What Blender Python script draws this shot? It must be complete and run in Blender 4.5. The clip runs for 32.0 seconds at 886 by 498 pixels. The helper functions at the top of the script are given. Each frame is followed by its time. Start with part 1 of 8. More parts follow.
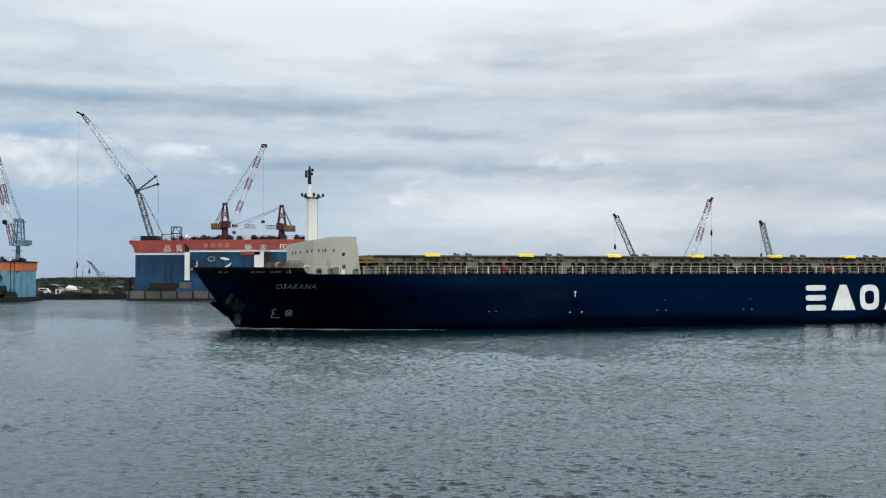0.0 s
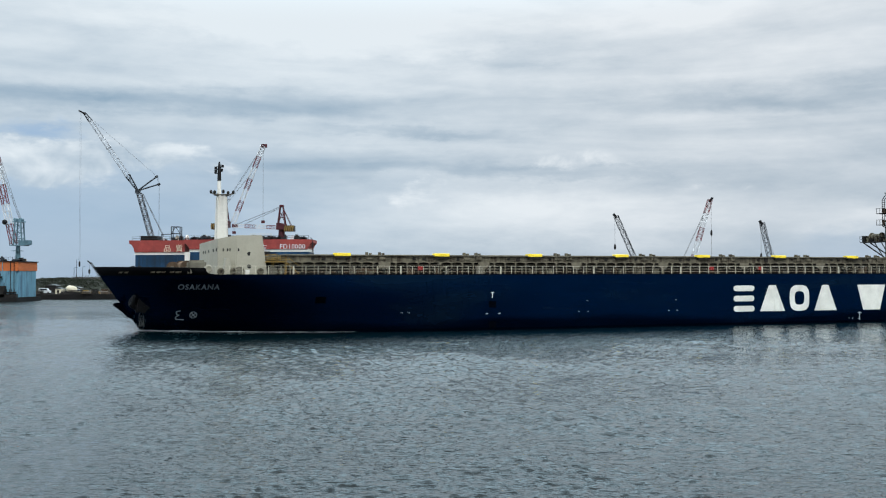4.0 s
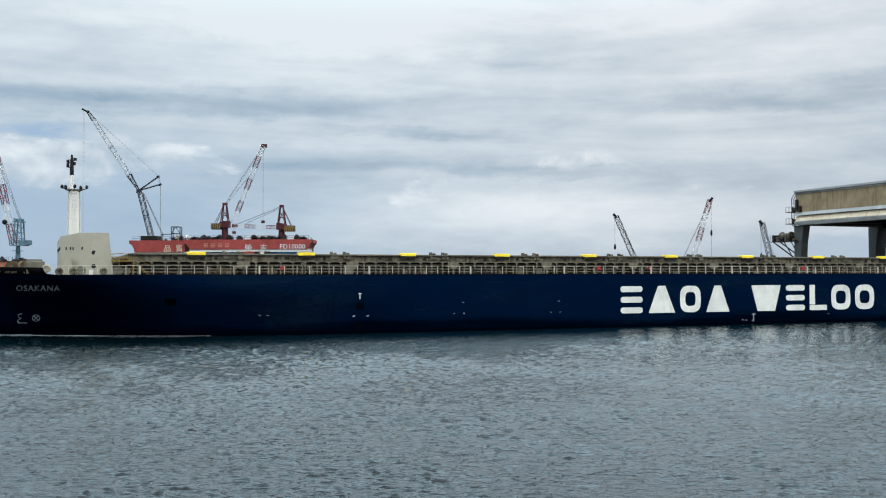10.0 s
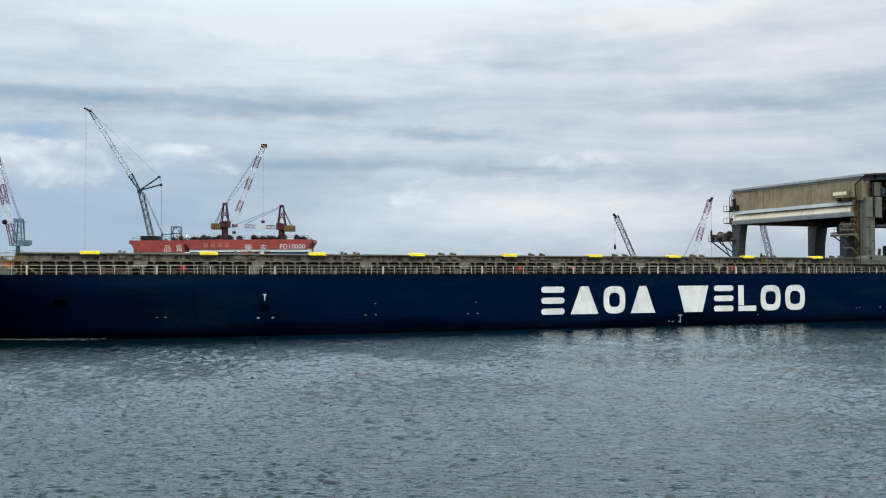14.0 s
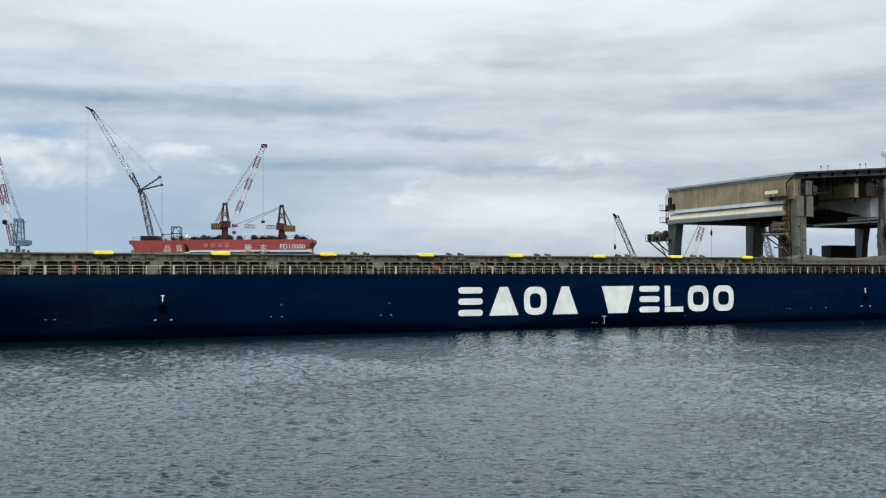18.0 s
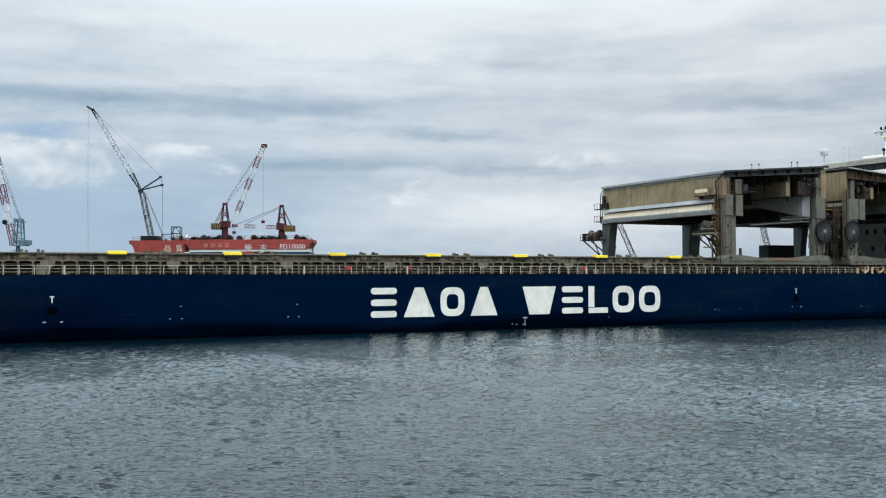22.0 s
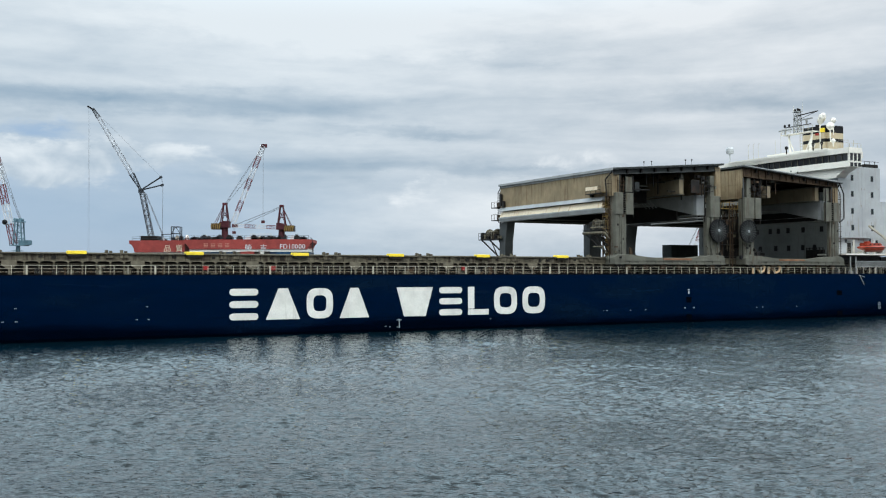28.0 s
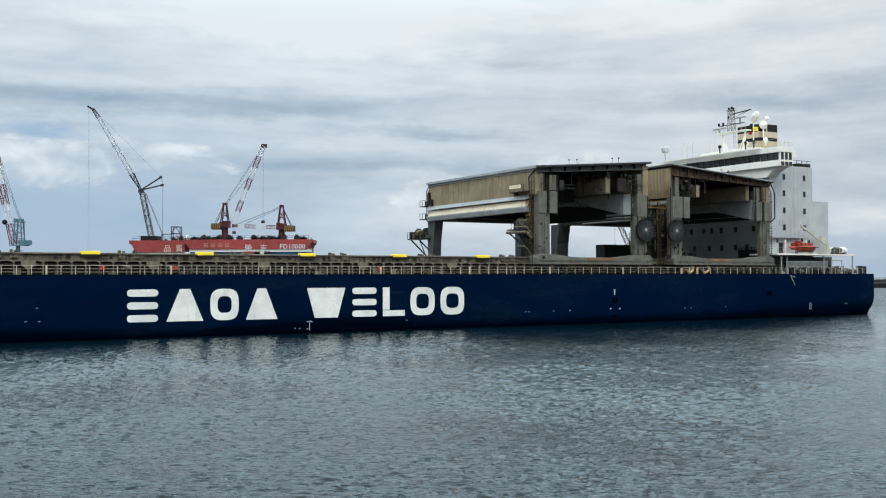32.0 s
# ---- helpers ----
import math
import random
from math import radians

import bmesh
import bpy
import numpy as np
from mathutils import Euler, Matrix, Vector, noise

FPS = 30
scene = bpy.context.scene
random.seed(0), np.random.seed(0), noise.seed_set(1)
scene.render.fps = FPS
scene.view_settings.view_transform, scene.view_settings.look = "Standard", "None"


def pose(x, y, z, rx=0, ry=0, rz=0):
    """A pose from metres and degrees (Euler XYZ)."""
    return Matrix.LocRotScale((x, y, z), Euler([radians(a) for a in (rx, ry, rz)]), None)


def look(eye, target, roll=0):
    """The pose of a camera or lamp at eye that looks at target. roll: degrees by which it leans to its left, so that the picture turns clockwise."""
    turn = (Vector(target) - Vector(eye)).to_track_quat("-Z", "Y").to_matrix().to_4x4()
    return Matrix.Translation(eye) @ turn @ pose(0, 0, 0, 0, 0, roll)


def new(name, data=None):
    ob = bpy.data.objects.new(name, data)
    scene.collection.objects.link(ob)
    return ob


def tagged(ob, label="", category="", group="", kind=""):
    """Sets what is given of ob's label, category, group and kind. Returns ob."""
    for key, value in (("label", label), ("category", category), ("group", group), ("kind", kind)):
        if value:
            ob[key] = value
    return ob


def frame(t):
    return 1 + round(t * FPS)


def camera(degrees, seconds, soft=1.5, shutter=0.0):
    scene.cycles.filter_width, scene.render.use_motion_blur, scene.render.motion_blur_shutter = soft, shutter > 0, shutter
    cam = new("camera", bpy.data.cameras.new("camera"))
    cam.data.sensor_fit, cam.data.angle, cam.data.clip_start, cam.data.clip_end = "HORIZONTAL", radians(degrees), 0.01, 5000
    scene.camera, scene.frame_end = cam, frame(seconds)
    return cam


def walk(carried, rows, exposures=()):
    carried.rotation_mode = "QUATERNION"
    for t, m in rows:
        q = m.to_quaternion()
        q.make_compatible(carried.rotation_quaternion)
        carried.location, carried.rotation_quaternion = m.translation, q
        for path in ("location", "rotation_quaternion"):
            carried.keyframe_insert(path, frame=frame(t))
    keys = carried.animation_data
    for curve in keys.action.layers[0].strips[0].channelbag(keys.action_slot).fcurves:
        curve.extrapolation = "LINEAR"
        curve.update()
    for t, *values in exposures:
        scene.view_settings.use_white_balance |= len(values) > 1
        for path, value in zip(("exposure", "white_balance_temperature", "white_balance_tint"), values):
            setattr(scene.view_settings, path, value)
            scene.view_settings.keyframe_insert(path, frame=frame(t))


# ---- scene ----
# The sea is at z = 0; the camera stands still, 6.6 m above the water.
cam = camera(47.32, 32.0, soft=1.15)
CAM = pose(0, 0, 6.64, 91.5685, 0, 0) @ pose(0, 0, 0, 0, 0, -0.149)
walk(cam, [(0, CAM), (32, CAM)], exposures=[(0, 0.0), (32, 0.0)])

BEAM = 30.4


# ---------------------------------------------------------------- light
def math_node(tree, op, a, b=None, clamp=False):
    n = tree.nodes.new("ShaderNodeMath")
    n.operation, n.use_clamp = op, clamp
    for i, v in enumerate((a, b)):
        if v is None:
            continue
        if isinstance(v, (int, float)):
            n.inputs[i].default_value = v
        else:
            tree.links.new(v, n.inputs[i])
    return n.outputs[0]


def mix_colour(tree, fac, a, b, blend="MIX"):
    n = tree.nodes.new("ShaderNodeMix")
    n.data_type, n.blend_type = "RGBA", blend
    for sock, v in ((n.inputs[0], fac), (n.inputs[6], a), (n.inputs[7], b)):
        if isinstance(v, (int, float)):
            sock.default_value = v
        elif isinstance(v, tuple):
            sock.default_value = (*v, 1) if len(v) == 3 else v
        else:
            tree.links.new(v, sock)
    return n.outputs[2]


def noise_node(tree, vec, scale, detail=4, rough=0.55, distort=0.0):
    n = tree.nodes.new("ShaderNodeTexNoise")
    n.inputs["Scale"].default_value, n.inputs["Detail"].default_value = scale, detail
    n.inputs["Roughness"].default_value, n.inputs["Distortion"].default_value = rough, distort
    tree.links.new(vec, n.inputs["Vector"])
    return n.outputs["Fac"]


def mapping(tree, vec, scale=(1, 1, 1), loc=(0, 0, 0)):
    n = tree.nodes.new("ShaderNodeMapping")
    n.inputs["Scale"].default_value, n.inputs["Location"].default_value = scale, loc
    tree.links.new(vec, n.inputs["Vector"])
    return n.outputs[0]


def ramp(tree, fac, lo, hi, smooth=True):
    n = tree.nodes.new("ShaderNodeMapRange")
    n.interpolation_type = "SMOOTHSTEP" if smooth else "LINEAR"
    n.inputs["From Min"].default_value, n.inputs["From Max"].default_value = lo, hi
    tree.links.new(fac, n.inputs["Value"])
    return n.outputs[0]


SUN_EL, SUN_AZ = 58.0, 178.0     # elevation; direction from +y clockwise


def sky():
    """An overcast sky: the clear sky's blue behind layered, streaky stratocumulus and a few low cumulus heads."""
    w = bpy.data.worlds.new("sky")
    w.use_nodes = True
    t = w.node_tree
    t.nodes.clear()
    co = t.nodes.new("ShaderNodeTexCoord").outputs["Generated"]
    sep = t.nodes.new("ShaderNodeSeparateXYZ")
    t.links.new(co, sep.inputs[0])
    height = sep.outputs[2]
    nish = t.nodes.new("ShaderNodeTexSky")
    nish.sky_type, nish.sun_disc = "NISHITA", False
    nish.sun_elevation, nish.sun_rotation = radians(SUN_EL), radians(SUN_AZ)
    clear = mix_colour(t, 1.0, nish.outputs[0], (0.115, 0.115, 0.115), "MULTIPLY")
    # edges of the clouds wander
    warp = noise_node(t, mapping(t, co, (3, 3, 9)), 1.6, 6, 0.62)
    wx = math_node(t, "ADD", sep.outputs[0], math_node(t, "MULTIPLY", math_node(t, "SUBTRACT", warp, 0.5), 0.26))
    warp2 = noise_node(t, mapping(t, co, (3, 3, 9), (5, 1, 2)), 2.4, 7, 0.64)
    wz = math_node(t, "ADD", height, math_node(t, "MULTIPLY", math_node(t, "SUBTRACT", warp2, 0.5), 0.060))

    def cloud(cx, cz, rx, rz):
        a = math_node(t, "POWER", math_node(t, "DIVIDE", math_node(t, "SUBTRACT", wx, cx), rx), 2.0)
        b = math_node(t, "POWER", math_node(t, "DIVIDE", math_node(t, "SUBTRACT", wz, cz), rz), 2.0)
        return ramp(t, math_node(t, "SQRT", math_node(t, "ADD", a, b)), 1.0, 0.0)

    streak = noise_node(t, mapping(t, co, (1.6, 1.6, 8)), 2.6, 6, 0.56, 0.3)
    thin = noise_node(t, mapping(t, co, (1.3, 1.3, 22), (2, 6, 1)), 2.4, 5, 0.5, 0.5)
    fine = noise_node(t, mapping(t, co, (5, 5, 14), (3, 3, 3)), 3.0, 7, 0.62, 0.2)
    tone = math_node(t, "ADD", math_node(t, "MULTIPLY", streak, 0.62), math_node(t, "MULTIPLY", fine, 0.26))
    belt = math_node(t, "MULTIPLY", ramp(t, height, 0.06, 0.12), ramp(t, height, 0.26, 0.17))
    tone = math_node(t, "ADD", tone, math_node(t, "MULTIPLY", math_node(t, "MULTIPLY", math_node(t, "SUBTRACT", thin, 0.5), belt), 0.42))
    tone = math_node(t, "ADD", tone, 0.14)
    up = ramp(t, height, 0.0, 0.30)
    tone = math_node(t, "ADD", tone, math_node(t, "MULTIPLY", up, 0.27))
    for cx, cz, rx, rz, k in CLOUDS:
        tone = math_node(t, "ADD", tone, math_node(t, "MULTIPLY", cloud(cx, cz, rx, rz), k))
    # billowing heads of cumulus low down
    puff = noise_node(t, mapping(t, co, (7, 7, 13), (1, 2, 7)), 1.7, 8, 0.56, 0.5)
    shade = noise_node(t, mapping(t, co, (7, 7, 13), (1, 2, 7.16)), 1.7, 4, 0.5, 0.5)
    heads = None
    for cx, cz, rx, rz, k in HEADS:
        h = math_node(t, "MULTIPLY", cloud(cx, cz, rx, rz), k)
        heads = h if heads is None else math_node(t, "MAXIMUM", heads, h)
    cum = ramp(t, math_node(t, "ADD", puff, heads), 0.75, 0.95)
    lum = math_node(t, "ADD", 0.86, math_node(t, "MULTIPLY", math_node(t, "SUBTRACT", puff, shade), 1.9))
    fade = math_node(t, "MULTIPLY", cum, 0.64)
    tone = math_node(t, "ADD", math_node(t, "MULTIPLY", tone, math_node(t, "SUBTRACT", 1.0, fade)), math_node(t, "MULTIPLY", lum, fade))
    east = ramp(t, sep.outputs[0], -0.22, 0.32)
    low = mix_colour(t, east, (0.235, 0.362, 0.490), (0.264, 0.368, 0.470))
    high = mix_colour(t, east, (0.770, 0.845, 0.900), (0.804, 0.850, 0.890))
    grey = mix_colour(t, ramp(t, tone, 0.30, 0.98, False), low, high)
    # unseen sky above the view: blue ahead to tint the water, whiter behind
    az = radians(SUN_AZ)
    side = math_node(t, "ADD", math_node(t, "MULTIPLY", sep.outputs[0], math.sin(az)), math_node(t, "MULTIPLY", sep.outputs[1], math.cos(az)))
    body = mix_colour(t, ramp(t, side, -0.35, 0.35), (1.68, 2.28, 2.62), (2.55, 2.76, 2.86))
    # bright sky starts higher sunward, to keep the cranes' insides dim
    lifted_height = math_node(t, "SUBTRACT", height, math_node(t, "MULTIPLY", ramp(t, side, -0.30, 0.20), 0.17))
    grey = mix_colour(t, ramp(t, lifted_height, 0.24, 0.42), grey, body)
    grey = mix_colour(t, ramp(t, lifted_height, 0.55, 0.85), grey, (1.24, 1.41, 1.49))
    # unseen upper sky: brighter towards the sun and to the right
    glow = math_node(t, "ADD", 0.89, math_node(t, "MULTIPLY", ramp(t, side, -0.75, 0.9, False), 0.85))
    above = ramp(t, lifted_height, 0.24, 0.40)
    gain = math_node(t, "ADD", math_node(t, "MULTIPLY", math_node(t, "SUBTRACT", glow, 1.0), above), 1.0)
    gain = math_node(t, "ADD", gain, math_node(t, "MULTIPLY", math_node(t, "MULTIPLY", east, above), 0.16))
    lit = t.nodes.new("ShaderNodeVectorMath")
    lit.operation = "SCALE"
    t.links.new(grey, lit.inputs[0])
    t.links.new(gain, lit.inputs["Scale"])
    grey = lit.outputs[0]
    # thin places where the blue shows
    hole = math_node(t, "MAXIMUM", math_node(t, "MULTIPLY", cloud(-0.40, 0.045, 0.46, 0.11), 0.80), math_node(t, "MULTIPLY", cloud(-0.375, 0.139, 0.06, 0.011), 0.9))
    hole = math_node(t, "MAXIMUM", hole, math_node(t, "MULTIPLY", cloud(0.44, 0.012, 0.22, 0.040), 0.75))
    gap = math_node(t, "MULTIPLY", hole, math_node(t, "SUBTRACT", 1.0, math_node(t, "MULTIPLY", cum, 0.85)))
    haze = mix_colour(t, 0.8, clear, (0.32, 0.47, 0.68))
    col = mix_colour(t, gap, grey, haze)
    bg = t.nodes.new("ShaderNodeBackground")
    bg.inputs[1].default_value = 1.0
    t.links.new(col, bg.inputs[0])
    out = t.nodes.new("ShaderNodeOutputWorld")
    t.links.new(bg.outputs[0], out.inputs[0])
    scene.world = w


# soft cloud masses: direction (x, z), half sizes, lighter or darker
CLOUDS = [
    (-0.25, 0.163, 0.34, 0.022, -0.26), (0.34, 0.166, 0.26, 0.024, -0.24), (-0.13, 0.245, 0.34, 0.05, 0.22),
    (0.20, 0.25, 0.30, 0.03, 0.14), (0.02, 0.055, 0.28, 0.05, 0.20), (-0.03, 0.140, 0.20, 0.009, -0.16),
    (0.40, 0.05, 0.10, 0.028, 0.18), (0.07, 0.104, 0.24, 0.012, -0.20), (-0.10, 0.117, 0.30, 0.014, -0.10),
    (0.02, 0.195, 0.30, 0.02, 0.10), (0.05, 0.215, 0.16, 0.010, -0.10), (0.17, 0.060, 0.22, 0.045, 0.20), (-0.30, 0.225, 0.22, 0.012, -0.08),
]
# cumulus heads: direction (x, z), half sizes, fullness
HEADS = [
    (-0.37, 0.108, 0.24, 0.050, 0.60), (-0.24, 0.098, 0.17, 0.040, 0.36), (-0.03, 0.078, 0.14, 0.032, 0.36),
    (0.42, 0.058, 0.09, 0.036, 0.50), (0.12, 0.118, 0.18, 0.026, 0.40), (0.27, 0.085, 0.14, 0.024, 0.34), (-0.44, 0.085, 0.05, 0.045, 0.40),
]
sky()

sun = new("sun", bpy.data.lights.new("sun", "SUN"))
sun.data.energy, sun.data.angle, sun.data.color = 0.65, radians(25), (1.0, 0.96, 0.9)
az = radians(SUN_AZ)
sun.matrix_basis = look((0, 0, 60), (-60 * math.sin(az), -60 * math.cos(az), 60 - 60 * math.tan(radians(SUN_EL))))


# ---------------------------------------------------------------- materials
def surface(name, colour, rough=0.5, metal=0.0, grain=6.0, vary=0.25, stain=None, stain_amt=0.5, streaks=True,
            bump=0.02, big=0.35, spec=0.22, stain_lo=0.56, wide=1.0, tint=None):
    """Painted or raw surface: two scales of tone, run-down stains, fine relief."""
    m = bpy.data.materials.new(name)
    m.use_nodes = True
    t = m.node_tree
    b = t.nodes["Principled BSDF"]
    co = t.nodes.new("ShaderNodeTexCoord").outputs["Object"]
    f1 = noise_node(t, co, big, 5, 0.6)
    f2 = noise_node(t, co, grain, 4, 0.6)
    dark = tuple(c * (1 - vary) for c in colour)
    light = tuple(min(1, c * (1 + vary)) for c in colour)
    col = mix_colour(t, ramp(t, f1, 0.3, 0.7), dark, light)
    col = mix_colour(t, math_node(t, "MULTIPLY", ramp(t, f2, 0.35, 0.75), 0.35), col, tuple(c * 0.72 for c in colour))
    if stain:
        sc = tuple(c / wide for c in ((1.6, 1.6, 0.16) if streaks else (0.8, 0.8, 0.8)))
        f3 = noise_node(t, mapping(t, co, sc, (7, 2, 4)), 1.3, 6, 0.65, 0.2)
        col = mix_colour(t, math_node(t, "MULTIPLY", ramp(t, f3, stain_lo, stain_lo + 0.18), stain_amt), col, stain)
    t.links.new(col, b.inputs["Base Color"])
    t.links.new(math_node(t, "ADD", math_node(t, "MULTIPLY", f2, 0.22), rough - 0.11), b.inputs["Roughness"])
    b.inputs["Metallic"].default_value = metal
    b.inputs["Specular IOR Level"].default_value = spec
    if tint:
        # enamel: a tinted gloss over the body colour
        b.inputs["Specular IOR Level"].default_value = 0.0
        g = t.nodes.new("ShaderNodeBsdfGlossy")
        g.inputs["Color"].default_value = (*tint, 1)
        g.inputs["Roughness"].default_value = rough
        add = t.nodes.new("ShaderNodeAddShader")
        t.links.new(b.outputs[0], add.inputs[0])
        t.links.new(g.outputs[0], add.inputs[1])
        t.links.new(add.outputs[0], t.nodes["Material Output"].inputs["Surface"])
    if bump:
        bp = t.nodes.new("ShaderNodeBump")
        bp.inputs["Strength"].default_value, bp.inputs["Distance"].default_value = 0.5, bump
        t.links.new(f2, bp.inputs["Height"])
        t.links.new(bp.outputs[0], b.inputs["Normal"])
    return m


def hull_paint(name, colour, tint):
    """Ship's enamel: a tinted gloss over navy, scuffed along the side, faded and streaked in places, on slightly buckled plates."""
    m = bpy.data.materials.new(name)
    m.use_nodes = True
    t = m.node_tree
    b = t.nodes["Principled BSDF"]
    co = t.nodes.new("ShaderNodeTexCoord").outputs["Object"]
    faded = noise_node(t, mapping(t, co, (0.055, 0.055, 0.16), (3, 1, 2)), 1.0, 5, 0.62, 0.4)
    runs = noise_node(t, mapping(t, co, (1.1, 1.1, 0.10), (7, 2, 4)), 1.2, 5, 0.65, 0.2)
    scuff = noise_node(t, mapping(t, co, (0.10, 0.10, 1.5), (1, 8, 4)), 1.3, 6, 0.66, 0.3)
    fleck = noise_node(t, co, 4.0, 4, 0.6)
    old = (colour[0] * 2.6 + 0.0022, colour[1] * 1.75 + 0.0026, colour[2] * 0.85 + 0.0022)
    col = mix_colour(t, math_node(t, "MULTIPLY", ramp(t, faded, 0.46, 0.70), 0.75), colour, old)
    col = mix_colour(t, math_node(t, "MULTIPLY", ramp(t, runs, 0.55, 0.72), 0.45), col, tuple(c * 0.35 for c in colour))
    col = mix_colour(t, math_node(t, "MULTIPLY", ramp(t, scuff, 0.60, 0.74), 0.40), col, (old[0] * 2.0, old[1] * 1.4, old[2] * 1.25))
    col = mix_colour(t, math_node(t, "MULTIPLY", ramp(t, fleck, 0.5, 0.8), 0.25), col, tuple(c * 0.5 for c in colour))
    # dark fade towards the waterline: shade put into colour and gloss, with uneven edge
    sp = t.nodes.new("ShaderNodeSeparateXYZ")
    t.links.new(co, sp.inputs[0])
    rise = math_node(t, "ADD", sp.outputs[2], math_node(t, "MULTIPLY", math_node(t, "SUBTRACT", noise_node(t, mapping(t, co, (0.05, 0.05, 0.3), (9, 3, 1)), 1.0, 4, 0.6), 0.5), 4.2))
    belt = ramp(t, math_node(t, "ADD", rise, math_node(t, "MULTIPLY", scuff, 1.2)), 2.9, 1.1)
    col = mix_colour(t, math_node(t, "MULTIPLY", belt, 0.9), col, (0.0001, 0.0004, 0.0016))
    t.links.new(col, b.inputs["Base Color"])
    b.inputs["Roughness"].default_value = 0.6
    b.inputs["Specular IOR Level"].default_value = 0.0
    g = t.nodes.new("ShaderNodeBsdfGlossy")
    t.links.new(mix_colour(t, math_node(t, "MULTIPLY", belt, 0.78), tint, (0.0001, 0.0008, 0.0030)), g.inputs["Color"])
    t.links.new(math_node(t, "ADD", 0.13, math_node(t, "MULTIPLY", ramp(t, faded, 0.35, 0.7), 0.16)), g.inputs["Roughness"])
    bp = t.nodes.new("ShaderNodeBump")
    bp.inputs["Strength"].default_value, bp.inputs["Distance"].default_value = 1.0, 0.05
    t.links.new(noise_node(t, mapping(t, co, (0.5, 0.5, 0.8)), 0.7, 2, 0.5), bp.inputs["Height"])
    t.links.new(bp.outputs[0], b.inputs["Normal"])
    t.links.new(bp.outputs[0], g.inputs["Normal"])
    add = t.nodes.new("ShaderNodeAddShader")
    t.links.new(b.outputs[0], add.inputs[0])
    t.links.new(g.outputs[0], add.inputs[1])
    t.links.new(add.outputs[0], t.nodes["Material Output"].inputs["Surface"])
    return m


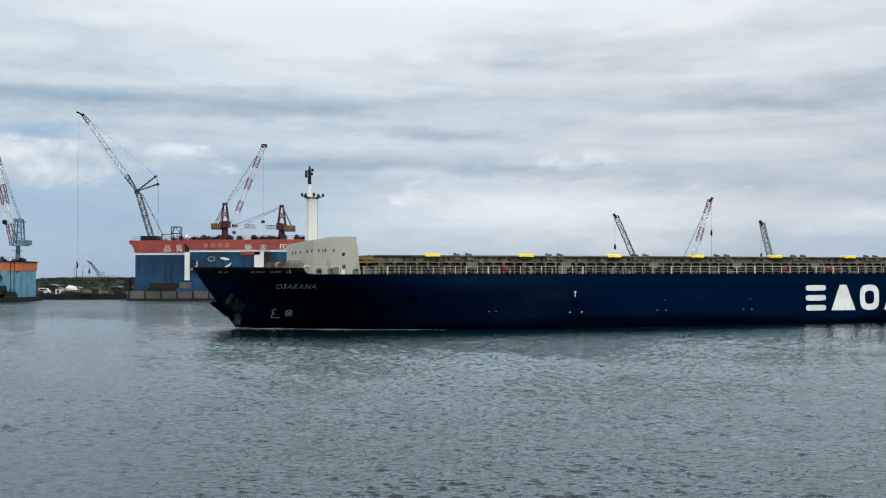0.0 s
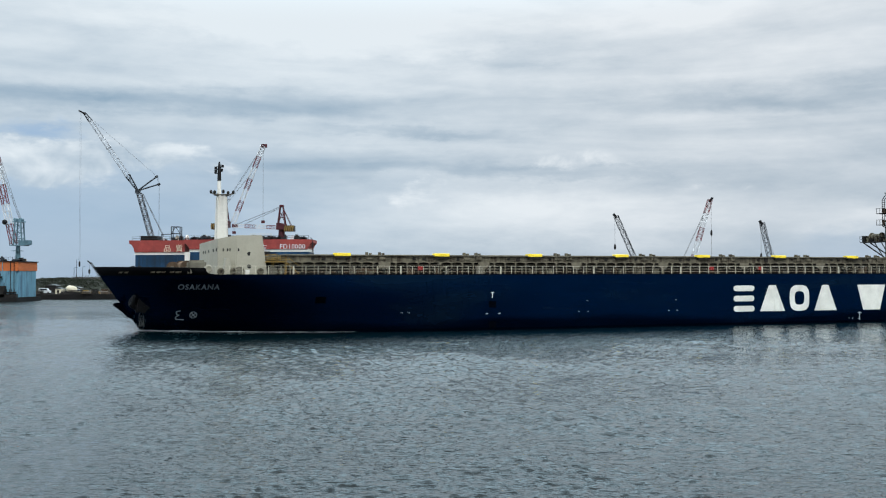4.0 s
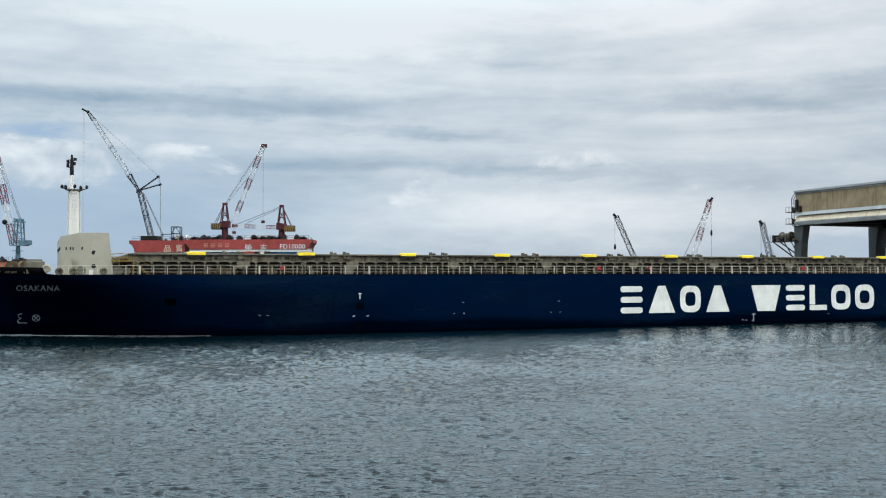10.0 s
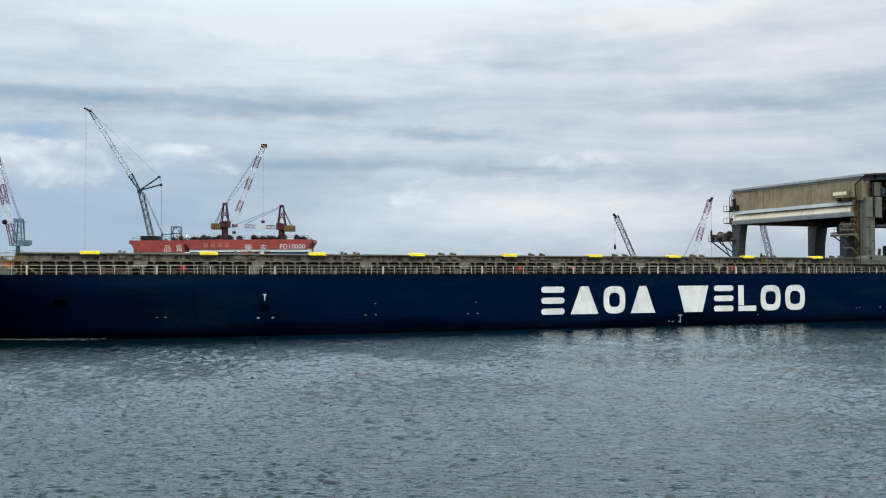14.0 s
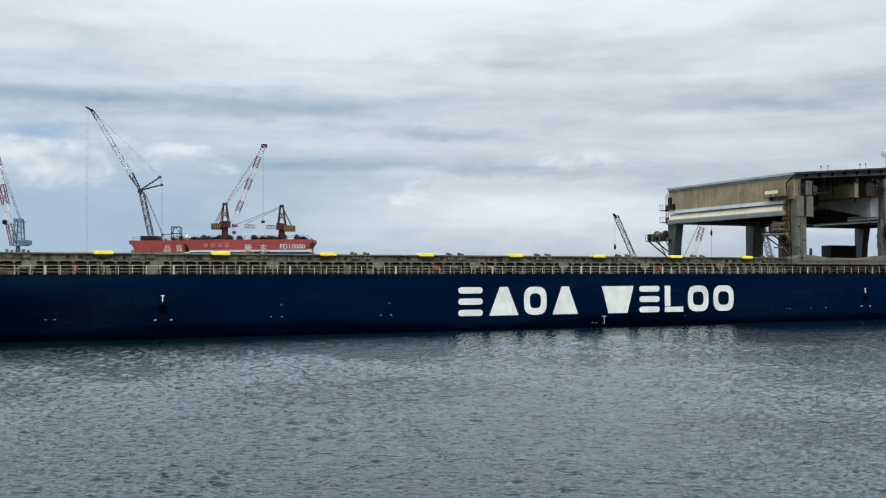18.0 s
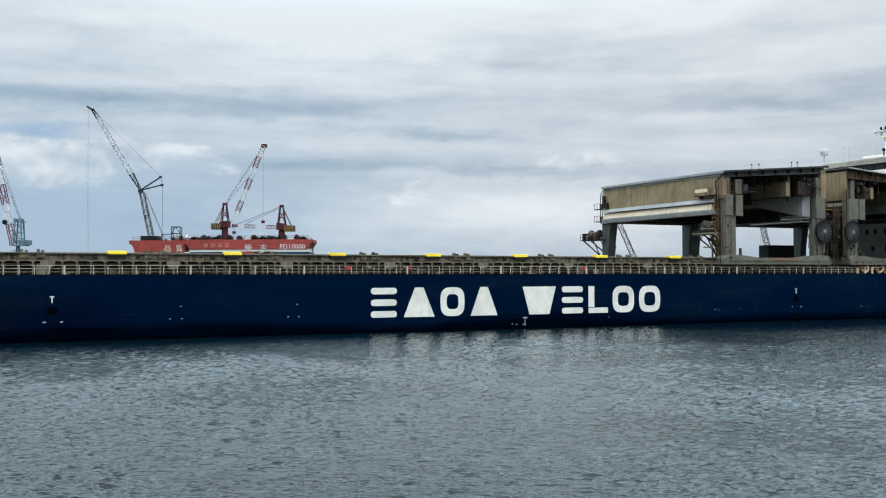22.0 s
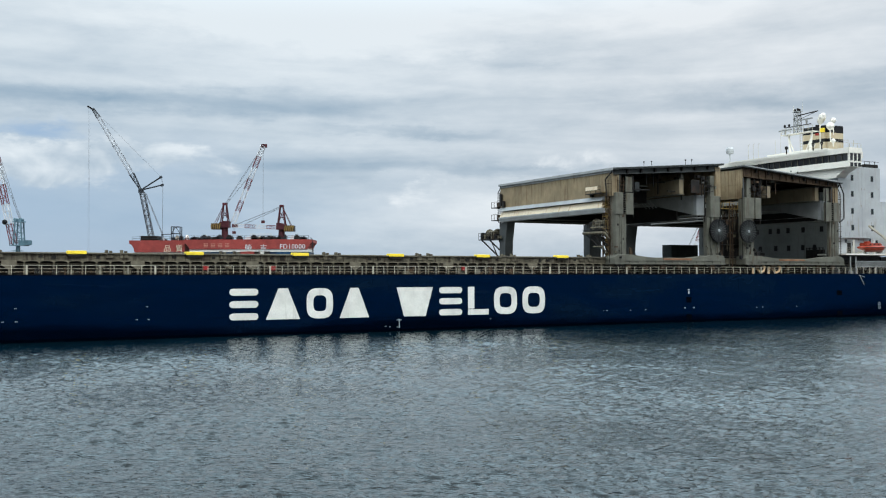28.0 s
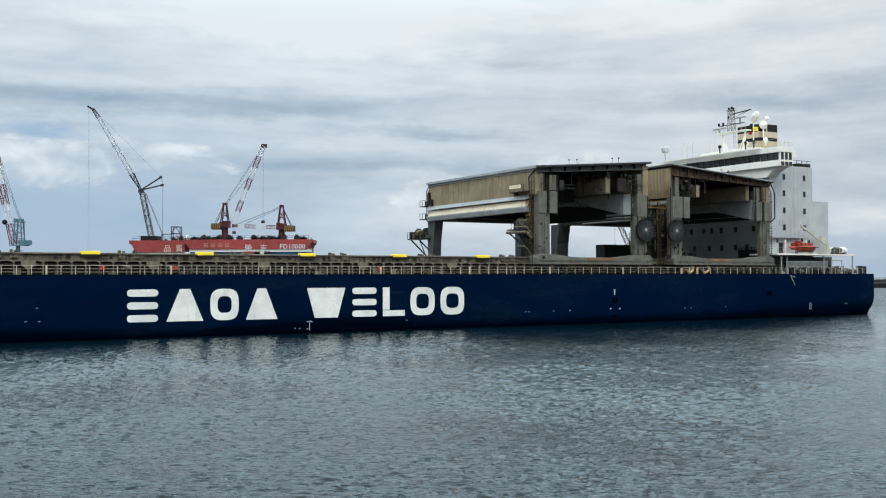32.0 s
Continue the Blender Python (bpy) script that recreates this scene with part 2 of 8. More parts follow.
RUST = (0.16, 0.06, 0.025)
GRIME = (0.05, 0.045, 0.035)
MAT = dict(
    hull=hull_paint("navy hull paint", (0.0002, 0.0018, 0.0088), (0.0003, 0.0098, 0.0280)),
    hullshade=hull_paint("navy hull paint darkened low down", (0.0002, 0.0010, 0.0040), (0.0001, 0.0040, 0.0110)),
    bulwark=surface("black bulwark paint", (0.0008, 0.0009, 0.0014), 0.5, 0, 4.0, 0.35, (0.0016, 0.0016, 0.002), 0.5, True, 0.004, 0.4, 0.02),
    white=surface("ship white paint", (0.70, 0.675, 0.61), 0.42, 0, 5.0, 0.07, (0.40, 0.35, 0.27), 0.45, True, 0.006, 0.3, stain_lo=0.62),
    housewhite=surface("weathered white paint", (0.352, 0.37, 0.378), 0.45, 0, 5.0, 0.12, (0.25, 0.22, 0.17), 0.65, True, 0.006, 0.3, stain_lo=0.53),
    mark=surface("hull mark white", (0.62, 0.62, 0.575), 0.5, 0, 6.0, 0.12, (0.36, 0.35, 0.30), 0.6, True, 0.004, 0.5),
    deckgrey=surface("weathered deck grey", (0.108, 0.100, 0.077), 0.7, 0, 5.0, 0.4, (0.10, 0.075, 0.05), 0.65, True, 0.02, 0.5),
    deckbrown=surface("red brown deck paint", (0.05, 0.030, 0.022), 0.75, 0, 5.0, 0.35, GRIME, 0.6, False, 0.02, 0.5),
    coam=surface("coaming grey", (0.105, 0.094, 0.066), 0.65, 0, 5.0, 0.5, (0.030, 0.020, 0.013), 0.95, True, 0.02, 0.9, stain_lo=0.47),
    stay=surface("coaming stay paint", (0.130, 0.116, 0.084), 0.65, 0, 6.0, 0.25, (0.06, 0.042, 0.026), 0.8, True, 0.01, 1.2, stain_lo=0.54),
    shade=surface("dark machinery and shaded parts", (0.011, 0.010, 0.009), 0.6, 0.1, 6.0, 0.4, (0.07, 0.03, 0.015), 0.5, False, 0.02, 0.8),
    rail=surface("cream rail paint", (0.43, 0.41, 0.33), 0.5, 0, 6.0, 0.12, RUST, 0.4, False, 0.003, 1.0),
    yellow=surface("yellow paint", (0.85, 0.64, 0.05), 0.5, 0, 6.0, 0.1, (0.3, 0.2, 0.04), 0.4, True, 0.004, 1.0),
    ochre=surface("worn ochre paint", (0.21, 0.135, 0.036), 0.6, 0, 6.0, 0.25, RUST, 0.6, True, 0.006, 1.0),
    red=surface("signal red paint", (0.26, 0.02, 0.02), 0.5, 0, 6.0, 0.15, GRIME, 0.3, True, 0.004, 1.0),
    buffhouse=surface("greyish buff paint", (0.30, 0.285, 0.228), 0.55, 0, 5.0, 0.07, (0.27, 0.23, 0.16), 0.4, True, 0.008, 0.3),
    mastwhite=surface("mast white paint", (0.60, 0.585, 0.545), 0.45, 0, 5.0, 0.05, (0.45, 0.36, 0.26), 0.4, True, 0.005, 0.3),
    pit=surface("near-black for unlit parts", (0.0004, 0.0009, 0.0026), 0.6, 0, 6.0, 0.3, None, 0, True, 0.0, 0.6, 0.01),
    rim=surface("roof rim grey", (0.27, 0.285, 0.29), 0.5, 0, 4.0, 0.15, (0.12, 0.11, 0.10), 0.5, True, 0.006, 0.5),
    faded=surface("faded sign paint", (0.42, 0.21, 0.16), 0.6, 0, 3.0, 0.2, None, 0, True, 0.004, 0.5),
    black=surface("black paint", (0.006, 0.006, 0.007), 0.5, 0, 6.0, 0.3, None, 0, True, 0.004, 0.6, 0.2),
    rusty=surface("rusty steel", (0.058, 0.038, 0.023), 0.75, 0.1, 6.0, 0.4, (0.04, 0.025, 0.018), 0.7, False, 0.02, 1.2),
    beam=surface("brownish beam paint", (0.20, 0.165, 0.11), 0.55, 0, 4.0, 0.18, (0.15, 0.10, 0.06), 0.8, True, 0.012, 0.5, stain_lo=0.5),
    girder=surface("pale grey girder paint", (0.24, 0.25, 0.247), 0.5, 0, 4.0, 0.14, (0.17, 0.15, 0.12), 0.7, True, 0.008, 0.4, stain_lo=0.54),
    bulk=surface("bulkhead grey paint", (0.25, 0.26, 0.26), 0.55, 0, 4.0, 0.12, (0.16, 0.14, 0.11), 0.5, True, 0.006, 0.3),
    front=surface("bulkhead paint darkened for shade", (0.158, 0.172, 0.168), 0.6, 0, 4.0, 0.15, (0.085, 0.075, 0.06), 0.6, True, 0.006, 0.4),
    faint=surface("faded mark paint", (0.26, 0.30, 0.325), 0.6, 0, 5.0, 0.2, (0.08, 0.09, 0.10), 0.6, False, 0.003, 1.0),
    crane=surface("crane grey green paint", (0.104, 0.104, 0.085), 0.55, 0, 5.0, 0.22, (0.060, 0.036, 0.018), 0.85, True, 0.012, 0.6, stain_lo=0.52, wide=1.6),
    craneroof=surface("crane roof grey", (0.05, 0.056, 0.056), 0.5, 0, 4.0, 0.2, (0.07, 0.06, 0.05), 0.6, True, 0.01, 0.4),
    cranebeige=surface("crane beige cladding", (0.22, 0.172, 0.105), 0.55, 0, 4.0, 0.22, (0.12, 0.080, 0.042), 0.9, True, 0.012, 0.5, stain_lo=0.47),
    cranewhite=surface("crane white girder", (0.68, 0.58, 0.43), 0.5, 0, 4.0, 0.08, (0.40, 0.22, 0.09), 0.8, True, 0.006, 0.5, stain_lo=0.52),
    dockred=surface("dock red paint", (0.225, 0.040, 0.034), 0.6, 0, 2.0, 0.25, (0.15, 0.035, 0.03), 0.7, True, 0.02, 0.2, wide=2.5),
    dockblue=surface("dock blue paint", (0.006, 0.036, 0.082), 0.6, 0, 2.0, 0.45, (0.006, 0.014, 0.028), 0.8, True, 0.02, 0.12, stain_lo=0.44, wide=4.0),
    dockpale=surface("dock pale blue paint", (0.115, 0.25, 0.33), 0.6, 0, 2.0, 0.15, (0.035, 0.065, 0.11), 0.75, True, 0.02, 0.2, stain_lo=0.48, wide=3.0),
    dockorange=surface("dock orange paint", (0.42, 0.115, 0.035), 0.6, 0, 2.0, 0.12, (0.28, 0.10, 0.04), 0.5, True, 0.02, 0.2),
    concrete=surface("quay concrete", (0.075, 0.067, 0.06), 0.8, 0, 2.0, 0.3, (0.03, 0.025, 0.02), 0.8, True, 0.03, 0.2),
    quaydark=surface("tarred quay wall", (0.006, 0.006, 0.006), 0.8, 0, 2.0, 0.4, (0.03, 0.025, 0.02), 0.4, True, 0.03, 0.3),
    scrub=surface("coastal scrub", (0.013, 0.016, 0.010), 0.9, 0, 0.8, 0.4, (0.03, 0.026, 0.017), 0.6, False, 0.1, 0.05),
    earth=surface("yard earth", (0.038, 0.028, 0.020), 0.9, 0, 1.2, 0.3, (0.05, 0.036, 0.026), 0.6, False, 0.1, 0.1),
    steel=surface("dark lattice steel", (0.022, 0.026, 0.032), 0.55, 0.1, 3.0, 0.3, None, 0, True, 0.004, 0.5),
    greysteel=surface("grey lattice paint", (0.20, 0.21, 0.23), 0.55, 0.1, 3.0, 0.2, None, 0, True, 0.004, 0.5),
    bluesteel=surface("blue grey lattice steel", (0.085, 0.155, 0.19), 0.55, 0.1, 3.0, 0.25, None, 0, True, 0.004, 0.5),
    maroon=surface("maroon crane paint", (0.060, 0.013, 0.018), 0.55, 0, 3.0, 0.25, None, 0, True, 0.004, 0.5),
    latwhite=surface("white lattice paint", (0.52, 0.54, 0.56), 0.5, 0, 3.0, 0.1, None, 0, True, 0.003, 0.5),
    latred=surface("red lattice paint", (0.13, 0.024, 0.030), 0.5, 0, 3.0, 0.15, None, 0, True, 0.003, 0.5),
    rope=surface("steel rope", (0.10, 0.10, 0.105), 0.6, 0.2, 8.0, 0.2, None, 0, True, 0.0, 0.5),
    orange=surface("lifeboat orange", (0.32, 0.045, 0.022), 0.35, 0, 5.0, 0.08, (0.4, 0.1, 0.04), 0.4, True, 0.003, 0.6),
    cream=surface("cream tank paint", (0.55, 0.50, 0.38), 0.5, 0, 3.0, 0.1, (0.3, 0.24, 0.15), 0.5, True, 0.005, 0.4),
    funnel=surface("funnel buff paint", (0.47, 0.39, 0.26), 0.5, 0, 4.0, 0.08, (0.34, 0.27, 0.18), 0.5, True, 0.005, 0.5),
    crate=surface("dark green container paint", (0.02, 0.025, 0.022), 0.6, 0, 3.0, 0.3, None, 0, True, 0.01, 0.5),
    splash=surface("falling water", (0.24, 0.26, 0.27), 0.5, 0, 4.0, 0.3, None, 0, True, 0.02, 1.0),
    foam=surface("white water", (0.37, 0.40, 0.42), 0.8, 0, 4.0, 0.12, None, 0, True, 0.05, 1.0),
)


def window_glass():
    m = bpy.data.materials.new("dark window glass")
    m.use_nodes = True
    b = m.node_tree.nodes["Principled BSDF"]
    b.inputs["Base Color"].default_value = (0.012, 0.015, 0.018, 1)
    b.inputs["Roughness"].default_value = 0.06
    b.inputs["IOR"].default_value = 1.5
    return m


MAT["glass"] = window_glass()


def water_material():
    m = bpy.data.materials.new("harbour water")
    m.use_nodes = True
    t = m.node_tree
    b = t.nodes["Principled BSDF"]
    b.inputs["Base Color"].default_value = (0.0006, 0.0046, 0.0062, 1)
    b.inputs["IOR"].default_value = 1.333
    co = t.nodes.new("ShaderNodeTexCoord").outputs["Object"]
    sp = t.nodes.new("ShaderNodeSeparateXYZ")
    t.links.new(co, sp.inputs[0])
    n1 = noise_node(t, mapping(t, co, (0.36, 1.0, 1)), 3.2, 3, 0.6, 0.4)
    n2 = noise_node(t, mapping(t, co, (0.7, 1.0, 1), (4, 9, 0)), 9.0, 2, 0.6, 0.4)
    patch = ramp(t, noise_node(t, mapping(t, co, (0.02, 0.035, 1), (2, 5, 0)), 1.0, 3, 0.5), 0.35, 0.65)
    # ripples set by distance to fit the camera's view: weaker mid-way, stronger beyond
    calm = math_node(t, "MULTIPLY", ramp(t, sp.outputs[1], 40.0, 85.0), ramp(t, sp.outputs[1], 200.0, 150.0))
    bump_gain = math_node(t, "SUBTRACT", 0.80, math_node(t, "MULTIPLY", calm, 0.26))
    bump_gain = math_node(t, "ADD", bump_gain, math_node(t, "MULTIPLY", ramp(t, sp.outputs[1], 135.0, 250.0), 1.8))
    h = math_node(t, "ADD", math_node(t, "MULTIPLY", n1, 0.140), math_node(t, "MULTIPLY", n2, 0.034))
    bp = t.nodes.new("ShaderNodeBump")
    bp.inputs["Distance"].default_value = 1.0
    t.links.new(h, bp.inputs["Height"])
    t.links.new(math_node(t, "ADD", math_node(t, "MULTIPLY", patch, 0.22), bump_gain), bp.inputs["Strength"])
    t.links.new(bp.outputs[0], b.inputs["Normal"])
    # unresolved chop roughens the open water farther out
    t.links.new(math_node(t, "ADD", 0.045, math_node(t, "MULTIPLY", ramp(t, sp.outputs[1], 150.0, 270.0), 0.27)), b.inputs["Roughness"])
    return m


MAT["water"] = water_material()


# ---------------------------------------------------------------- mesh helpers
def box(bm, x0, x1, y0, y1, z0, z1):
    v = [bm.verts.new((x, y, z)) for z in (z0, z1) for y in (y0, y1) for x in (x0, x1)]
    for f in ((0, 2, 3, 1), (4, 5, 7, 6), (0, 1, 5, 4), (2, 6, 7, 3), (0, 4, 6, 2), (1, 3, 7, 5)):
        bm.faces.new([v[i] for i in f])
    return v


def bar(bm, a, b, w, h=None):
    """A rectangular bar from a to b, w wide and h deep."""
    a, b = Vector(a), Vector(b)
    h = h or w
    d = (b - a).normalized()
    side = d.cross(Vector((0, 0, 1)))
    side = side.normalized() if side.length > 1e-3 else Vector((1, 0, 0))
    upv = side.cross(d).normalized()
    v = [bm.verts.new(p + side * (w / 2 * i) + upv * (h / 2 * j)) for p in (a, b) for i, j in ((-1, -1), (1, -1), (1, 1), (-1, 1))]
    for f in ((3, 2, 1, 0), (4, 5, 6, 7), (0, 1, 5, 4), (1, 2, 6, 5), (2, 3, 7, 6), (3, 0, 4, 7)):
        bm.faces.new([v[i] for i in f])


def tube(bm, a, b, r, r2=None, n=8):
    a, b = Vector(a), Vector(b)
    r2 = r if r2 is None else r2
    d = (b - a).normalized()
    side = d.orthogonal().normalized()
    upv = d.cross(side)
    rings = []
    for p, rr in ((a, r), (b, r2)):
        rings.append([bm.verts.new(p + (side * math.cos(k * 2 * math.pi / n) + upv * math.sin(k * 2 * math.pi / n)) * rr) for k in range(n)])
    for k in range(n):
        bm.faces.new([rings[0][k], rings[0][(k + 1) % n], rings[1][(k + 1) % n], rings[1][k]])
    bm.faces.new(rings[0][::-1])
    bm.faces.new(rings[1])


def path_tube(bm, pts, r, n=6):
    for a, b in zip(pts, pts[1:]):
        tube(bm, a, b, r, None, n)


def prism(bm, pts, axis, d0, d1):
    """Extrudes a polygon: pts in the two other axes (x,z for axis y; y,z for x; x,y for z) between d0 and d1."""
    def place(p, d):
        return {"y": (p[0], d, p[1]), "x": (d, p[0], p[1]), "z": (p[0], p[1], d)}[axis]
    lo = [bm.verts.new(place(p, d0)) for p in pts]
    hi = [bm.verts.new(place(p, d1)) for p in pts]
    n = len(pts)
    bm.faces.new(lo[::-1])
    bm.faces.new(hi)
    for k in range(n):
        bm.faces.new([lo[k], lo[(k + 1) % n], hi[(k + 1) % n], hi[k]])


def lathe(bm, profile, centre, n=16, axis="z"):
    """Turns (radius, height) pairs round an upright or lengthwise axis."""
    rings = []
    for r, h in profile:
        ring = []
        for k in range(n):
            c, s = math.cos(k * 2 * math.pi / n) * r, math.sin(k * 2 * math.pi / n) * r
            q = {"z": (c, s, h), "x": (h, c, s), "y": (c, h, s)}[axis]
            ring.append(bm.verts.new(Vector(centre) + Vector(q)))
        rings.append(ring)
    for a, b in zip(rings, rings[1:]):
        for k in range(n):
            bm.faces.new([a[k], a[(k + 1) % n], b[(k + 1) % n], b[k]])
    bm.faces.new(rings[0][::-1])
    bm.faces.new(rings[-1])


def lattice(bm, a, b, w0, w1, r, bays, mid=None, members="both"):
    """A four-chord lattice boom from a to b."""
    a, b = Vector(a), Vector(b)
    d = (b - a).normalized()
    side = d.cross(Vector((0, 1, 0))).normalized()
    dep = side.cross(d).normalized()

    def corner(u, k):
        i, j = ((-1, -1), (1, -1), (1, 1), (-1, 1))[k]
        w = w0 + (w1 - w0) * u
        if mid:
            w = min(mid, w0 + (mid - w0) * u / 0.12 if u < 0.12 else mid, w1 + (mid - w1) * (1 - u) / 0.12 if u > 0.88 else mid)
        return a + (b - a) * u + side * (i * w / 2) + dep * (j * w / 2)
    for s in range(bays):
        u0, u1 = s / bays, (s + 1) / bays
        for k in range(4):
            if members != "braces":
                bar(bm, corner(u0, k), corner(u1, k), r)
            if members == "chords":
                continue
            p, q = (k, (k + 1) % 4) if s % 2 else ((k + 1) % 4, k)
            bar(bm, corner(u0, p), corner(u1, q), r * 0.6)
            bar(bm, corner(u1, k), corner(u1, (k + 1) % 4), r * 0.6)


def mesh_of(name, bm, material, smooth=False):
    me = bpy.data.meshes.new(name)
    bmesh.ops.recalc_face_normals(bm, faces=bm.faces[:])
    bm.to_mesh(me)
    bm.free()
    for m in (material if isinstance(material, (list, tuple)) else [material]):
        me.materials.append(m)
    if smooth:
        me.shade_smooth()
    return me


def part(name, bm, material, parent, label="", smooth=False):
    ob = new(name, mesh_of(name, bm, material, smooth))
    ob.parent = parent
    if label:
        ob["label"] = label
    return ob


def thing(name, label, category, m=None, group="", kind=""):
    ob = new(name)
    ob.empty_display_size = 0.5
    if m is not None:
        ob.matrix_basis = m
    return tagged(ob, label, category, group, kind)


def piece(name, me, parent, loc=(0, 0, 0), rot=(0, 0, 0)):
    ob = new(name, me)
    ob.parent, ob.location, ob.rotation_euler = parent, loc, rot
    return ob


def B():
    return bmesh.new()


def lettering(name, text, size, material, parent, m, depth=0.02, stretch=1.0, label="", bold=0.0, space=1.0):
    """Words as a thin raised mesh; the text lies in the local xy plane, centred."""
    cu = bpy.data.curves.new(name, "FONT")
    cu.body, cu.size, cu.extrude, cu.align_x, cu.align_y = text, size, depth, "CENTER", "CENTER"
    cu.offset, cu.space_character = bold, space
    tmp = new(name, cu)
    dg = bpy.context.evaluated_depsgraph_get()
    me = bpy.data.meshes.new_from_object(tmp.evaluated_get(dg))
    bpy.data.objects.remove(tmp)
    me.transform(m @ Matrix.Diagonal((stretch, 1, 1, 1)))
    me.materials.clear()
    me.materials.append(material)
    ob = new(name, me)
    ob.parent = parent
    if label:
        ob["label"] = label
    return ob


# ---------------------------------------------------------------- sea
RIPPLE, CHOP = 0.0074, 0.0012     # steepness of the short and the longer waves


def sea():
    # a graded sheet: fine near the camera, widening with its view, coarse towards the horizon
    ys = [24.0]
    while ys[-1] < 190:
        ys.append(ys[-1] + 0.08 + 0.0010 * (ys[-1] - 24))
    d = 0.5
    while ys[-1] < 4300:
        d *= 1.22
        ys.append(ys[-1] + d)
    low, d = [], 0.08
    while not low or low[-1] > -4300:
        d *= 1.35
        low.append((low[-1] if low else 24.0) - d)
    ys = np.array(low[::-1] + ys)
    us = list(np.linspace(-1, 1, 680))
    d = us[1] - us[0]
    ext = []
    while not ext or ext[-1] < 110:
        d *= 1.3
        ext.append((ext[-1] if ext else 1.0) + d)
    us = np.array([-e for e in ext[::-1]] + us + ext)
    gu, gy = np.meshgrid(us, ys)
    gx = gu * np.clip(22 + 0.56 * gy, 38, 128)
    step = 0.09 + 0.0011 * np.clip(gy - 24, 0, 200)
    rng = np.random.default_rng(4)
    h, px, py = np.zeros_like(gx), np.zeros_like(gx), np.zeros_like(gx)
    # gusts roughen the water in drifting patches
    gust = np.zeros_like(gx)
    for k in range(12):
        wl, a = rng.uniform(5, 34), rng.uniform(0, 6.28)
        gust += np.sin((gx * math.cos(a) + gy * math.sin(a)) * 2 * math.pi / wl + rng.uniform(0, 6.28))
    gust = np.clip(1.06 + 0.12 * gust, 0.7, 1.6)
    for k in range(72):
        short = k < 48
        wl = 0.22 * (0.62 / 0.22) ** (k / 47) if short else 0.7 * (2.2 / 0.7) ** ((k - 48) / 23)
        a = radians(rng.normal(95, 31 if short else 30))
        cx, cy = math.cos(a), math.sin(a)
        kk = 2 * math.pi / wl
        bend = rng.uniform(.3, 1.0) * np.sin(gx * rng.uniform(.03, .4) + gy * rng.uniform(.03, .4) + rng.uniform(0, 6))
        ph = kk * (cx * gx + cy * gy) + rng.uniform(0, 6.28) + bend
        held = np.clip(wl / (2.2 * step) - 0.5, 0, 1)
        amp = (RIPPLE if short else CHOP * np.clip((gy - 40) / 50, 0.5, 1.5)) * gust * wl * held
        h += amp * np.sin(ph)
        px += amp * cx * np.cos(ph)
        py += amp * cy * np.cos(ph)
    edge = np.clip((1.0 - np.abs(gu)) / 0.1, 0, 1) * np.clip((190 - gy) / 80, 0, 1) * np.clip((gy - 23) / 2, 0, 1)
    h *= edge
    gx, gy = gx + px * edge, gy + py * edge
    n, mrow = gx.shape
    verts = np.stack([gx, gy, h], -1).reshape(-1, 3)
    i = np.arange(n * mrow).reshape(n, mrow)
    faces = np.stack([i[:-1, :-1], i[:-1, 1:], i[1:, 1:], i[1:, :-1]], -1).reshape(-1, 4)
    me = bpy.data.meshes.new("water")
    me.vertices.add(len(verts))
    me.vertices.foreach_set("co", verts.ravel())
    me.loops.add(faces.size)
    me.loops.foreach_set("vertex_index", faces.ravel().astype(np.int32))
    me.polygons.add(len(faces))
    me.polygons.foreach_set("loop_start", np.arange(0, faces.size, 4, dtype=np.int32))
    me.update(calc_edges=True)
    me.shade_smooth()
    me.materials.append(MAT["water"])
    return tagged(new("water", me), "rippled grey-green harbour water under an overcast sky", "water", "", "structure")


water = sea()


# ---------------------------------------------------------------- ship
# Ship space: x forward from a mark on the port side, y to port from the centre line, z up from the water.
HALF = BEAM / 2
DECK = 6.87


def W(w):
    """y of a place w metres inboard of the port side."""
    return HALF - w


def stem_at(z):
    return 41.1 + 0.71 * z if z > 0 else 41.1 + 0.2 * z


def stern_at(z):
    return -167.3 + (0.0 if z > 2.4 else 0.26 * (2.4 - z) ** 1.7)


def half_breadth(s, z):
    """Half the hull's breadth at s, z."""
    k = min(max(z / 7.0, 0), 1) ** 1.4
    length, power = 38.0 - 16.0 * k, 2.2 + 0.7 * k
    q = (stem_at(z) - s) / length
    hb = HALF * (1 - (1 - min(max(q, 0), 1)) ** power)
    if s < -153:
        e = (-153 - s) / (-153 - stern_at(z))
        hb *= max(0.0, 1 - min(e, 1) ** 4.5) ** (1 / 4.5) * (1 - 0.05 * min(e, 1) ** 2)
    if s < -140 and z < 3.4:
        # the run aft: the side tucks in under the counter
        hb *= 1 - 0.075 * min(1, (-140 - s) / 26) ** 1.6 * ((3.4 - z) / 3.4) ** 1.7
    if z < 0:
        hb *= 1 - 0.015 * z * z
    return hb


def sheer(s):
    """Top of the side: a low curb, and forward the bulwark of the forecastle."""
    if s < 34.05:
        return DECK + 0.10
    if s > 34.75:
        return 7.72 + 0.017 * (s - 34.75)
    u = (s - 34.05) / 0.7
    return DECK + 0.10 + 0.75 * (1 - math.sqrt(max(0, 1 - u * u)))


